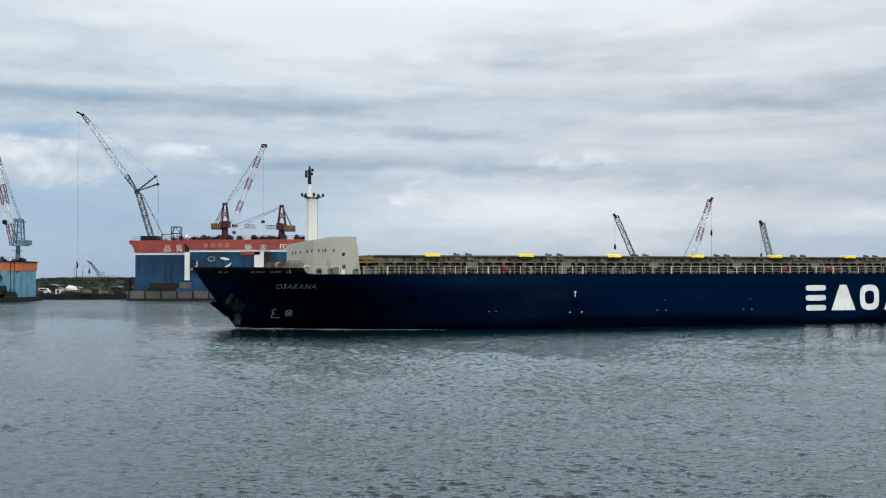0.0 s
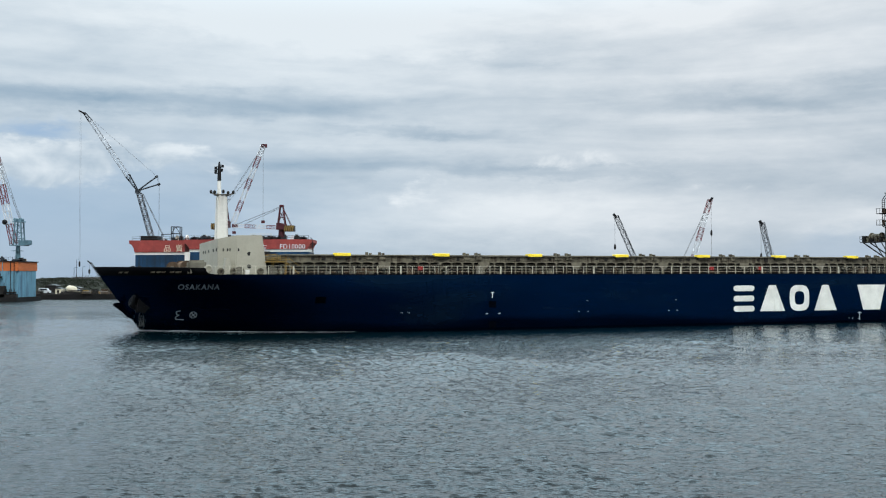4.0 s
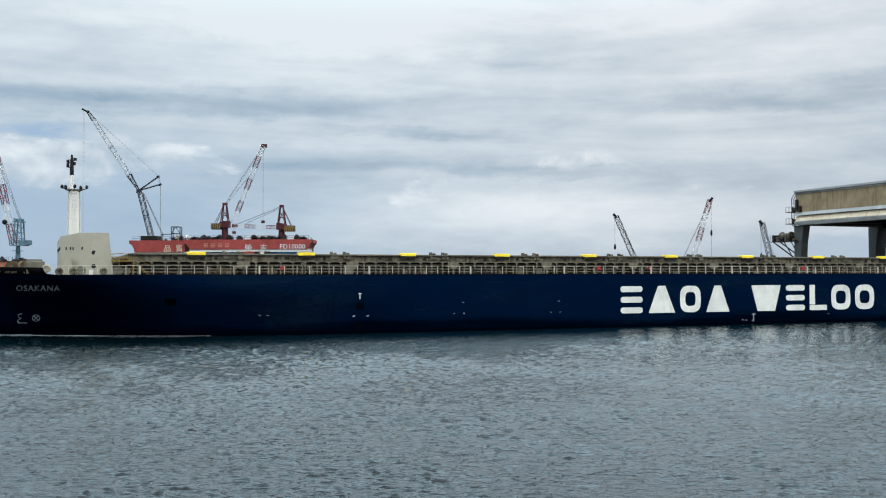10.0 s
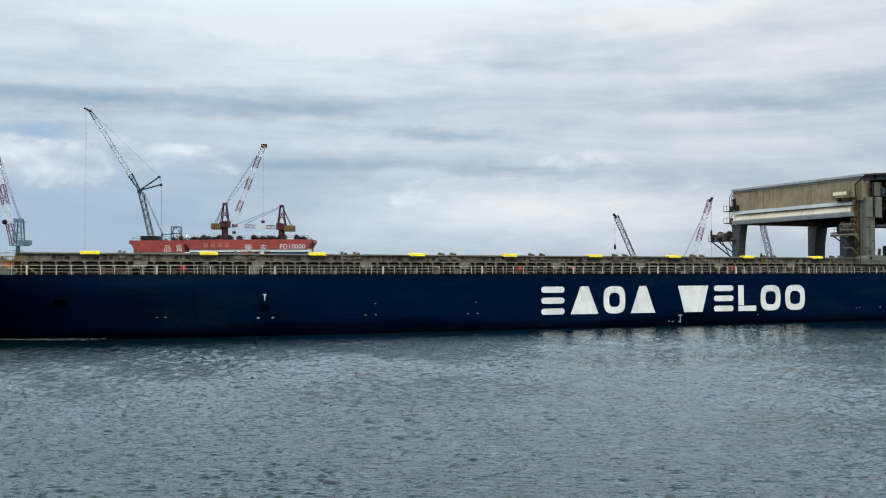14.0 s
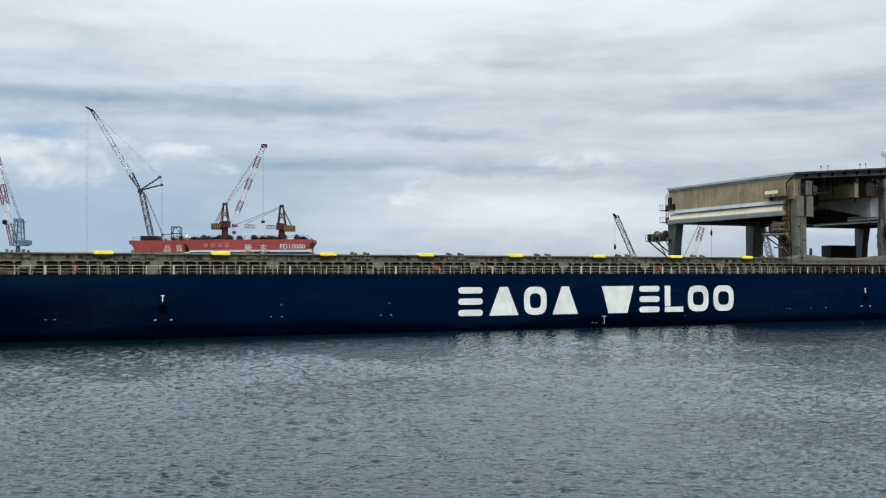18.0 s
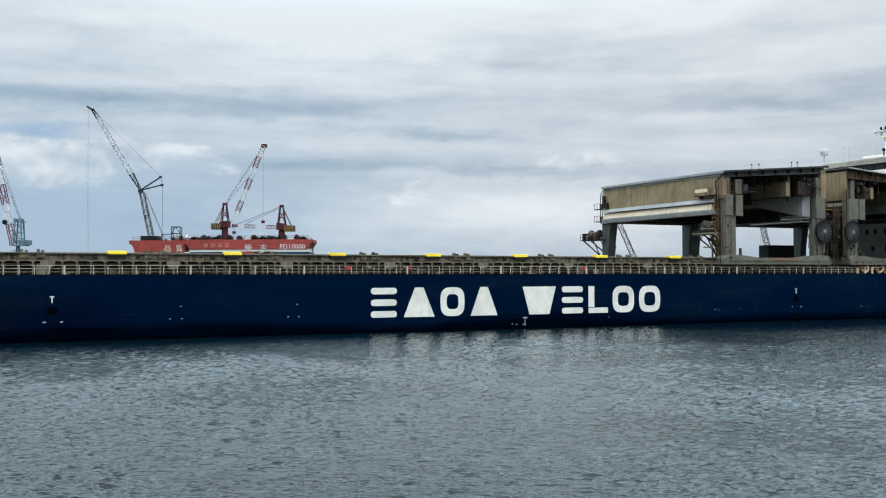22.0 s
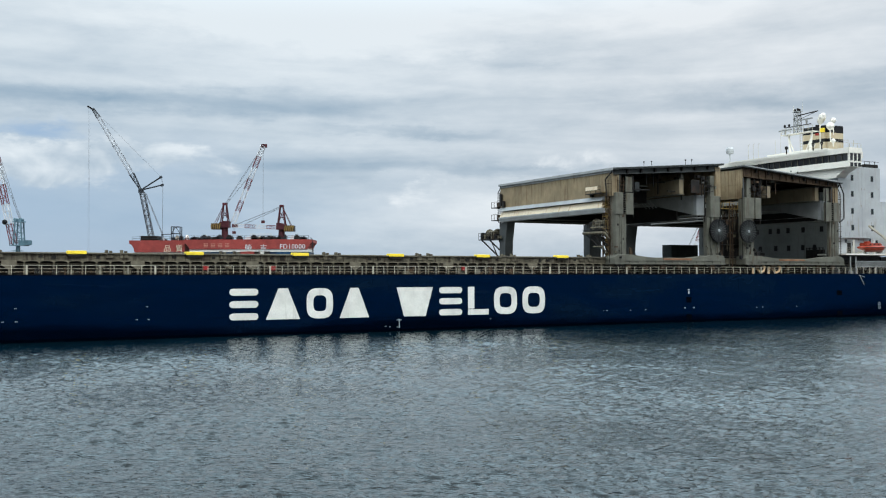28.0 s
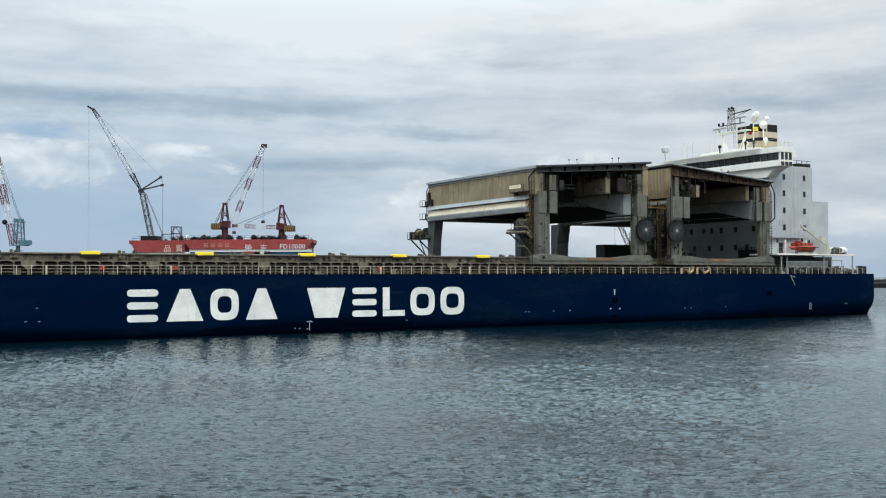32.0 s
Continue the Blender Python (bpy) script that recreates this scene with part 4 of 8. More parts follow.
    bmesh.ops.bevel(bm, geom=bm.edges[:], offset=0.25, segments=3, affect="EDGES")
    part("winch_cover", bm, MAT["deckgrey"], ship, "rounded grey winch cover")
    bm = B()
    lathe(bm, [(.42, -.12), (.46, 0), (.46, .2), (.30, .26), (.26, .1)], (34.35, W(2.4), 7.62), 16, "y")
    part("roller", bm, MAT["buffhouse"], ship, "round pale rope roller")
    # mooring pipes and coils along the side behind the rail
    for s0 in (33.1, 31.7, 28.6, 26.2):
        bm = B()
        lathe(bm, [(.34, -.12), (.42, -.08), (.42, .08), (.34, .12), (.22, .1), (.22, -.1)], (s0, W(1.1), 7.3), 14, "y")
        part("mooring_ring", bm, MAT["coam"], ship)
    # foremast
    bm = B()
    prism(bm, [(30.45, 11.3), (32.05, 11.3), (31.85, 17.2), (30.55, 17.2)], "y", -.75, .75)
    bmesh.ops.bevel(bm, geom=bm.edges[:], offset=0.2, segments=3, affect="EDGES")
    mast = part("foremast", bm, MAT["mastwhite"], ship, "white foremast with a black light pole")
    bm = B()
    box(bm, 30.38, 32.05, -.85, .85, 17.15, 17.23)
    for x in (29.85, 32.55):
        bar(bm, (x, .6, 17.35), (31.2, .45, 16.75), .10)
        bar(bm, (x, .6, 17.3), (31.2, .6, 17.2), .10)
    bar(bm, (31.2, .9, 17.2), (31.2, 1.5, 17.35), .08)
    part("platform", bm, MAT["deckgrey"], mast)
    for x, y, z in ((29.8, .6, 17.5), (32.6, .6, 17.5), (32.2, .9, 17.45), (30.5, .9, 17.4), (31.2, 1.5, 17.5)):
        bm = B()
        lathe(bm, [(.08, -.2), (.17, -.12), (.19, .05), (.14, .2), (.05, .26)], (x, y, z), 8)
        part("lantern", bm, MAT["shade"], mast)
    bm = B()
    tube(bm, (31.5, 0, 17.2), (31.5, 0, 19.0), .27, .23, 12)
    part("pole", bm, MAT["mastwhite"], mast)
    bm = B()
    tube(bm, (31.5, 0, 19.0), (31.5, 0, 20.9), .25, .20, 12)
    for x, z, h in ((31.95, 19.9, .55), (31.95, 20.5, .3), (31.1, 20.75, .3), (31.2, 20.2, .35)):
        tube(bm, (x, 0, z), (x, 0, z + h), .17, .17, 8)
        bar(bm, (31.5, 0, z), (x, 0, z + .04), .12)
        bar(bm, (31.5, 0, z + h), (x, 0, z + h), .08)
    tube(bm, (31.5, 0, 20.9), (31.5, 0, 21.45), .16, .10, 8)
    part("signal_pole", bm, MAT["black"], mast, "black signal light pole")
    bm = B()
    for q in range(13):
        bar(bm, (31.05, .78, 11.7 + q * .42), (31.45, .78, 11.7 + q * .42), .035)
    for x in (31.05, 31.45):
        bar(bm, (x, .78, 11.5), (x, .78, 17.1), .04)
    part("ladder", bm, MAT["mastwhite"], mast)
    bm = B()
    for x0, y0 in ((30.6, .8), (31.9, .8)):
        tube(bm, (x0, y0, 11.5), (x0, y0, 17.2), .02, .02, 5)
    part("halyard", bm, MAT["rope"], mast)
    # yellow stair and landing between house and hatches
    stair = B()
    for y in (W(2.2), W(3.1)):
        bar(stair, (27.7, y, 8.9), (25.4, y, 8.9), .07)
        bar(stair, (27.7, y, 8.5), (25.4, y, 8.5), .07)
        bar(stair, (27.7, y, 9.2), (26.4, y, 9.35), .05)
        bar(stair, (25.4, y, DECK), (25.4, y, 9.0), .12)
        bar(stair, (26.9, y, DECK), (26.9, y, 8.9), .06)
    box(stair, 25.4, 27.7, W(3.1), W(2.2), 8.36, 8.44)
    for k in range(7):
        box(stair, 23.9 + k * .22, 24.1 + k * .22, W(3.0), W(2.3), 7.0 + k * .2, 7.03 + k * .2)
    for k in range(11):
        bar(stair, (27.6 - k * .22, W(2.2), 8.44), (27.6 - k * .22, W(2.2), 9.25), .035)
    for z in (8.7, 9.25):
        bar(stair, (27.7, W(2.2), z), (24.9, W(2.2), z), .045)
    bar(stair, (25.4, W(2.2), 8.4), (23.8, W(2.2), 7.0), .09)
    bar(stair, (25.4, W(2.2), 9.2), (23.8, W(2.2), 7.9), .05)
    part("stair", stair, MAT["ochre"], ship, "worn yellow steel stair and landing")
    # anchor in its recess, and the hawse plate
    bm = B()
    prism(bm, [(44.6, 3.55), (44.85, 3.3), (43.4, 1.7), (43.0, 1.8), (42.9, 2.5), (43.9, 3.4)], "y", 1.5, 2.0)
    prism(bm, [(44.9, 3.45), (45.15, 3.25), (43.2, 1.7), (42.95, 1.9)], "y", 1.6, 2.3)
    prism(bm, [(44.85, 3.5), (45.15, 3.3), (44.5, 2.9), (44.3, 3.2)], "y", 1.2, 2.7)
    prism(bm, [(43.35, 2.1), (43.6, 1.85), (43.0, 1.55), (42.75, 1.9)], "y", 1.2, 2.7)
    anchor = part("anchor", bm, MAT["pit"], ship, "dark stockless anchor at the stem")
    anchor.data.transform(Matrix.Translation((-.72, -2.0, 0)))
    worn = surface("worn bolster plate", (0.0026, 0.0028, 0.0036), 0.5, 0, 5.0, 0.6, (0.016, 0.011, 0.009), 0.7, False, 0.05, 1.2, 0.1)
    bm = B()
    yb = half_breadth(41.3, 3.6)
    lathe(bm, [(1.3, -.6), (1.2, .05), (1.05, .34), (.8, .48), (.5, .4), (.3, .2)], (41.3, yb - .15, 3.7), 18, "y")
    for v in bm.verts:
        v.co.x += .16 * math.sin(v.co.z * 3.1 + v.co.y * 2)
        v.co.y += .12 * math.sin(v.co.x * 4.3 + v.co.z * 2.2)
    part("hawse", bm, worn, ship, "worn grey hawse bolster on the bow")
    bm = B()
    prism(bm, [(40.9, 4.3), (41.5, 4.3), (41.75, 2.6), (40.8, 2.2), (40.3, 2.9)], "y", yb - .1, yb + .4)
    prism(bm, [(40.1, 2.9), (41.8, 2.3), (41.9, 2.7), (40.2, 3.4)], "y", yb - .2, yb + .5)
    part("anchor", bm, worn, ship, "dark anchor housed in the bolster")


ship = thing("cargo_ship", "long navy blue cargo ship with pale hatches under way", "ship")
hull_mesh(ship)
ship_marks(ship)
ship_deck(ship)
forecastle(ship)


# ---------------------------------------------------------------- gantry cranes on the ship
def gantry(crane, sign, s0, length):
    """A travelling gantry crane with a rain roof. u runs from its low end (u = 0) to the high end."""
    def S(u):
        return s0 + sign * u

    def bx(bm, u0, u1, w0, w1, z0, z1):
        box(bm, min(S(u0), S(u1)), max(S(u0), S(u1)), min(W(w0), W(w1)), max(W(w0), W(w1)), z0, z1)
    L = length
    # where the high-end leg stands
    h0, h1 = (L - 2.0, L - .4) if sign < 0 else (L - 1.95, L + .1)
    # roof: a sloping slab with a rim and ribs
    bm = B()
    prism(bm, [(S(-.3), 21.55), (S(L + .2), 23.2), (S(L + .2), 23.45), (S(-.3), 21.8)], "y", W(30.2), W(.2))
    roof = part("roof", bm, MAT["craneroof"], crane, "dark grey sloping rain roof")
    bm = B()
    prism(bm, [(S(-.34), 21.66), (S(L + .24), 23.31), (S(L + .24), 23.47), (S(-.34), 21.82)], "y", W(.14), W(.2) - .003)
    part("roof_rim", bm, MAT["rim"] if sign > 0 else MAT["craneroof"], crane, "thin rim along the roof's edge")
    bm = B()
    box(bm, min(S(-.42), S(-.302)), max(S(-.42), S(-.302)), W(30.2), W(.2), 21.5, 21.84)
    part("roof_rim", bm, MAT["rim"], crane)
    for w in (1.0, 29.6):
        bm = B()
        deep = 22.35 if sign < 0 else 21.75
        web = MAT["craneroof" if sign < 0 else "rusty"]
        prism(bm, [(S(.2), 20.95), (S(L - .2), deep), (S(L - .2), 23.2), (S(.2), 21.6)], "y", W(w) - .15, W(w) + .15)
        part("roof_girder", bm, web, crane)
        bm = B()
        prism(bm, [(S(.2), 20.93), (S(L - .2), deep - .02), (S(L - .2), deep + .08), (S(.2), 21.03)], "y", W(w) - .32, W(w) + .32)
        part("girder_flange", bm, web, crane)
        if sign > 0 and w < 2:
            for k in range(13):
                u = 1.4 + k * 1.5
                z0, z1 = 20.95 + (deep - 20.95) * u / L, 21.6 + 1.6 * u / L
                bm = B()
                bx(bm, u - .05, u + .05, .62, .85, z0 + .08, z1)
                part("girder_rib", bm, web, crane)
    # ribs near-black: dimness under the roof put into their colour
    for k in range(1, 8):
        u = L * k / 8
        bm = B()
        z = 21.55 + 1.65 * u / L
        bx(bm, u - .12, u + .12, .5, 29.8, z - .55, z - .02)
        part("roof_rib", bm, MAT["shade"], crane)
    # low end: clad girder, flange, white girder and bottom flange
    bm = B()
    bx(bm, 0, 1.2, .9, 30.2, 17.95, 21.2)
    part("cladding", bm, MAT["cranebeige"], crane, "stained beige cladding of the end girder")
    bm = B()
    bx(bm, -.012, 0, -.02, .02, 18.0, 21.15)
    seam = mesh_of("cladding_seam", bm, MAT["cranebeige"])
    for k in range(23):
        piece("cladding_seam", seam, crane, (0, W(1.9 + k * 1.22) - W(0), 0))
    bm = B()
    bx(bm, -.12, 1.3, .9, 30.2, 21.2, 21.6)
    part("cap", bm, MAT["rim"], crane)
    bm = B()
    prism(bm, [(S(-.55), 17.36), (S(1.4), 17.36), (S(1.4), 17.95), (S(-.12), 17.95)], "y", W(30.2), W(2.6))
    part("flange", bm, MAT["rim"], crane, "grey ledge under the cladding")
    bm = B()
    prism(bm, [(S(-.34), 16.38), (S(1.2), 16.38), (S(1.2), 17.24), (S(-.06), 17.24)], "y", W(29.9), W(3.0))
    part("white_girder", bm, MAT["cranewhite"], crane, "white girder with rust streaks")
    bm = B()
    prism(bm, [(S(-.2), 15.66), (S(.9), 15.66), (S(1.3), 16.36), (S(-.42), 16.36), (S(-.42), 16.2)], "y", W(30.2), W(2.6))
    part("bottom_flange", bm, MAT["rim"], crane, "grey lower flange of the end girder")
    # high end: taller cladding, and a plain grey girder
    bm = B()
    bx(bm, L - (1.0 if sign < 0 else .25), L, .7 if sign < 0 else 1.0, 30.0, 18.45, 22.9)
    part("cladding", bm, MAT["cranebeige"], crane, "stained beige cladding of the end girder")
    bm = B()
    bx(bm, L - .06, L + .03, .7 if sign < 0 else 1.0, 30.0, 20.6, 20.68)
    part("cladding_seam", bm, MAT["cranebeige"], crane)
    bm = B()
    ug = L - 3.6 if sign < 0 else 1.3
    prism(bm, [(W(2.5), 15.75), (W(2.5), 18.75), (W(29), 18.75), (W(29), 17.8), (W(12), 17.75)], "x", min(S(ug), S(ug + 1.5)), max(S(ug), S(ug + 1.5)))
    part("lower_girder", bm, MAT["girder"], crane, "grey tapered girder inside the crane")
    bm = B()
    bx(bm, ug - .1, ug + 1.6, 1.9, 2.5, 15.7, 18.8)
    part("girder_end", bm, MAT["rim"], crane, "lighter end plate of the girder")
    if sign > 0:
        bm = B()
        bx(bm, L - .7, L - .1, 1.6, 29, 17.55, 18.05)
        part("high_end_beam", bm, MAT["rim"], crane)
    bm = B()
    for z in (15.45, 15.95):
        path_tube(bm, [(S(L - .2), W(5.5), z), (S(L - .2), W(22), z)], .16, 6)
    part("pipe_run", bm, MAT["rim"], crane, "pale pipes slung under the girder")
    bm = B()
    bx(bm, L - 1.3, L - 1.0, 9.0, 29.2, 15.35, 18.0)
    part("cross_plate", bm, MAT["shade"], crane)
    # trolley beams under the roof
    bm = B()
    ub = L - 7.2 if sign < 0 else 3.6
    bx(bm, ub, ub + .8, 1.7, 28.5, 18.75, 20.8)
    part("trolley_beam", bm, MAT["beam"], crane, "brownish trolley beam under the roof")
    bm = B()
    bx(bm, ub - .12, ub + .92, 1.6, 28.5, 18.62, 18.75)
    bx(bm, ub - .12, ub + .92, 1.6, 28.5, 20.8, 20.92)
    part("beam_flange", bm, MAT["crane"], crane)
    # thin near-black plate added to paint the shade behind the end girder
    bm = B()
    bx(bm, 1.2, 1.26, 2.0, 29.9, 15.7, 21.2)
    part("shade_lining", bm, MAT["shade"], crane, "near-black lining added for the shade inside")
    bm = B()
    ud = 5.0 if sign < 0 else 2.2
    bx(bm, ud, ud + .8, 2.0, 28.5, 18.8, 20.2)
    part("trolley_beam", bm, MAT["craneroof"], crane)
    bm = B()
    wt = 9 if sign < 0 else 13.5
    bx(bm, 6, L - 7.2, wt, wt + 5, 17.8, 19.6)
    bx(bm, 6.5, L - 8, wt + .5, wt + 4.5, 19.6, 20.2)
    part("trolley", bm, MAT["shade"], crane, "dark hoisting trolley")
    for k in range(4):
        bm = B()
        wa = 6.2 + k * .8
        bar(bm, (S(ug - .06), W(wa + 6.2), 18.6), (S(ug - .06), W(wa + 4.6), 17.3), .18, .08)
        part("hazard_stripe", bm, MAT["rim"], crane)
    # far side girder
    # far wall coloured near-black for the shade inside
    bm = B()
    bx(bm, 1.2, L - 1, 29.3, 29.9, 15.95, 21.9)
    part("side_wall", bm, MAT["shade"], crane, "plated far side, near-black for shade")
    bm = B()
    bx(bm, 1.2, L - 1, 29.0, 30.1, 15.6, 15.9)
    bx(bm, 1.2, L - 1, 28.8, 29.3, 16.1, 16.3)
    part("side_flange", bm, MAT["crane"], crane)
    # filler block added to keep the space under the roof dark
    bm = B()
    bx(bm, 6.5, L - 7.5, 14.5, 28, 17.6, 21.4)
    part("dark_filler", bm, MAT["shade"], crane, "dark block added under the roof to keep it dim")
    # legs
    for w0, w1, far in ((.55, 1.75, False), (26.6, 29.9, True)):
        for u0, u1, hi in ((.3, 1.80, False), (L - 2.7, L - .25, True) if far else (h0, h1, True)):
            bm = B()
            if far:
                # far legs take the dark roof grey; their shade is in the colour
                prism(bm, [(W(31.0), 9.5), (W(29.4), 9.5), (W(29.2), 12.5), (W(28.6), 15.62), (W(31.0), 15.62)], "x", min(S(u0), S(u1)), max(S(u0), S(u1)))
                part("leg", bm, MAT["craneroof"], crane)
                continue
            bx(bm, u0, u1, w0, w1, 8.3, 18.3)
            bmesh.ops.bevel(bm, geom=bm.edges[:], offset=0.06, segments=1, affect="EDGES")
            leg = part("leg", bm, MAT["crane"], crane)
            # rusty brackets and boxes bolted to the leg
            lr = random.Random(int(u0 * 10) + 7)
            for q in range(6):
                bm = B()
                z = 9.8 + q * .95 + lr.uniform(0, .5)
                uu = u0 + lr.uniform(.05, u1 - u0 - .45)
                bx(bm, uu, uu + lr.uniform(.15, .4), w0 - .1, w0 + .02, z, z + lr.uniform(.15, .5))
                part("leg_bracket", bm, lr.choice([MAT["rusty"], MAT["shade"], MAT["coam"]]), crane)
            bm = B()
            bx(bm, u0 + .2, u0 + 1.0, w0 + .4, w1, 18.3, 21.6)
            part("leg_head", bm, MAT["crane"], crane)
            bm = B()
            bx(bm, u1 - .5, u1 - .2, w0 + .4, w1, 18.3, 21.6)
            part("leg_head", bm, MAT["craneroof"], crane)
            for du in ((-.1, 1.25), (1.8, 3.1)) if not hi else ((-.3, -.06), (-.02, 1.56)) if sign < 0 else ((-1.5, -.22), (-.04, 2.0)):
                bm = B()
                bx(bm, u0 + du[0], u0 + du[1], w0 - .15, w0 + .35, 15.35, 18.55 if hi else 18.4)
                bmesh.ops.bevel(bm, geom=bm.edges[:], offset=0.04, segments=1, affect="EDGES")
                part("leg_box", bm, MAT["crane"], crane, "grey box plate at the head of the leg")
            for uu in (u0 + .7, u1 - .5):
                bm = B()
                bx(bm, uu - .08, uu + .08, w0 - .12, w0, 9.9, 15.3)
                part("leg_stiffener", bm, MAT["crane"], crane)
    # sill beams with travelling bogies
    for w0, w1 in ((.1, 2.4), (29.0, 31.2)):
        bm = B()
        pts = [(S(-.3), 8.35), (S(L + .2), 8.35), (S(L + .2), 9.3), (S(L - .3), 9.7), (S(L - 2.6), 9.7), (S(L * .72), 9.35), (S(L * .55), 9.18), (S(L * .42), 9.18), (S(L * .28), 9.35), (S(2.6), 9.7), (S(.3), 9.7), (S(-.3), 9.3)]
        prism(bm, pts, "y", min(W(w0), W(w1)), max(W(w0), W(w1)))
        bmesh.ops.bevel(bm, geom=bm.edges[:], offset=0.05, segments=1, affect="EDGES")
        part("sill_beam", bm, MAT["crane"], crane, "grey-green sill beam with a rusty patch")
        bm = B()
        bx(bm, -.35, L + .15, w0 - .16, w1 + .0, 8.32, 8.46)
        bx(bm, -.3, L + .1, w0 - .10, w1 + .0, 8.82, 8.92)
        part("sill_flange", bm, MAT["crane"], crane)
        for q in range(13):
            bm = B()
            u = .8 + q * (L - 1.6) / 12
            bx(bm, u - .03, u + .03, w0 - .09, w0 + .1, 8.46, 8.82)
            part("sill_rib", bm, MAT["crane"], crane)
        for u in (.8, 2.2, L - 2.4, L - 1.0):
            bm = B()
            lathe(bm, [(.36, -.15), (.4, -.1), (.4, .1), (.36, .15)], (S(u), W(w0 + .9), 8.05), 14, "y")
            part("wheel", bm, MAT["shade"], crane)
        for u in (1.5, L - 1.7):
            bm = B()
            bx(bm, u - 1.3, u + 1.3, w0 + .2, w0 + .6, 7.85, 8.4)
            part("bogie", bm, MAT["shade"], crane)
    bm = B()
    bx(bm, L * .42, L * .68, -.03, .1, 8.95, 9.2)
    part("rust_patch", bm, surface("rusted plate", (0.20, 0.10, 0.055), .8, 0, 6, .3, (0.3, .28, .22), .6, False, .01, 1.5), crane)
    # cable reel on the high-end leg: a spoked wheel
    bm = B()
    cx, cy, cz = S(L - 1.1 if sign < 0 else L - .3), W(.05), 13.38
    rim = 1.7
    for k in range(28):
        a, b = k * 2 * math.pi / 28, (k + 1) * 2 * math.pi / 28
        bar(bm, (cx + rim * math.cos(a), cy, cz + rim * math.sin(a)), (cx + rim * math.cos(b), cy, cz + rim * math.sin(b)), .3, .1)
    part("cable_reel", bm, MAT["black"], crane, "black spoked cable reel")
    bm = B()
    for k in range(24):
        a = k * 2 * math.pi / 24
        bar(bm, (cx + .2 * math.cos(a), cy + .05, cz + .2 * math.sin(a)), (cx + rim * math.cos(a), cy + .05, cz + rim * math.sin(a)), .055, .10)
    part("reel_spokes", bm, MAT["craneroof"], crane)
    bm = B()
    lathe(bm, [(1.62, -.12), (1.62, .0)], (cx, cy - .05, cz), 24, "y")
    part("cable_coil", bm, MAT["black"], crane)
    bm = B()
    lathe(bm, [(.22, -.3), (.22, .15), (.12, .22)], (cx, cy, cz), 12, "y")
    part("reel_hub", bm, MAT["rim"], crane)
    # ladders, caged, at the near legs
    for u, z1 in ((.1, 20.6),) if sign < 0 else ((L - 2.6, 18.0),):
        bm = B()
        for w in (2.0, 2.5):
            bar(bm, (S(u), W(w), 8.6), (S(u), W(w), z1), .07)
        z = 8.8
        while z < z1:
            bar(bm, (S(u), W(2.0), z), (S(u), W(2.5), z), .05)
            z += .32
        for k in range(6):
            z = 10 + k * 1.7
            path_tube(bm, [(S(u), W(1.9), z), (S(u - .6), W(1.9), z), (S(u - .8), W(2.25), z), (S(u - .6), W(2.6), z), (S(u), W(2.6), z)], .035, 4)
        part("ladder", bm, MAT["ochre" if sign < 0 else "rusty"], crane, "worn caged ladder")
    bm = B()
    for w in (30.4, 31.0):
        pts = [(S(.6), W(w), 15.4), (S(.6), W(w + .9), 15.8), (S(.6), W(w + .9), 20.6), (S(.6), W(w), 21.5)]
        path_tube(bm, pts, .07, 5)
    for k in range(14):
        z = 15.8 + k * .36
        bar(bm, (S(.6), W(31.3), z), (S(.6), W(31.9), z), .05)
    part("ladder", bm, MAT["shade"], crane)
    # landing and lockers at the far corner
    for z in (15.9, 18.0):
        bm = B()
        bx(bm, -.6, 1.4, 30.25, 32.2, z, z + .1)
        for w in (30.4, 31.3, 32.1):
            bar(bm, (S(-.55), W(w), z), (S(-.55), W(w), z + 1.0), .06)
        bar(bm, (S(-.55), W(30.3), z + 1.0), (S(-.55), W(32.2), z + 1.0), .06)
        part("landing", bm, MAT["shade"], crane)
        bm = B()
        bx(bm, -.1, .9, 30.4, 31.2, z + .1, z + .9)
        part("locker", bm, MAT["rusty"], crane)
    for w, z0, z1 in ((29.3, 18.2, 20.2), (28.5, 18.0, 19.0), (4.9, 18.0, 18.3)):
        bm = B()
        bx(bm, -.5, -.14, w, w + .5, z0, z1)
        part("clad_box", bm, MAT["shade"], crane)
    # guard rails and hoses along the near corner
    bm = B()
    for z in (12.1, 14.2, 16.0, 18.4, 19.6):
        bar(bm, (S(-.25), W(.7), z), (S(-.25), W(2.3), z + .1), .07)
    for w in (.7, 1.5):
        bar(bm, (S(-.25), W(w), 9.6), (S(-.25), W(w), 20.2), .06)
    part("corner_guard", bm, MAT["rusty"], crane)
    # pipes, landings and cable trays crowd the inner face of the near legs
    rnd = random.Random(int(abs(s0)))
    rusty = MAT["rusty"]
    for u in (.55,) if sign < 0 else (L - 2.2,):
        for k in range(5):
            bm = B()
            w = 1.85 + k * .22
            path_tube(bm, [(S(u + rnd.uniform(-.2, .4)), W(w), 8.6), (S(u), W(w), rnd.uniform(13, 21))], rnd.uniform(.05, .1), 5)
            part("pipe", bm, rnd.choice([rusty, rusty, MAT["shade"]]), crane)
        for w in (1.85, 2.7, 3.5):
            for du in (-.2, .9):
                bm = B()
                bar(bm, (S(u + du), W(w), 8.3), (S(u + du), W(w), 17.8), .16)
                part("tower_post", bm, rnd.choice([rusty, MAT["shade"], rusty]), crane)
        for k in range(5):
            bm = B()
            z = 8.8 + k * 1.8
            bar(bm, (S(u - .2), W(1.85 if k % 2 else 3.5), z), (S(u - .2), W(3.5 if k % 2 else 1.85), z + 1.7), .3, .1)
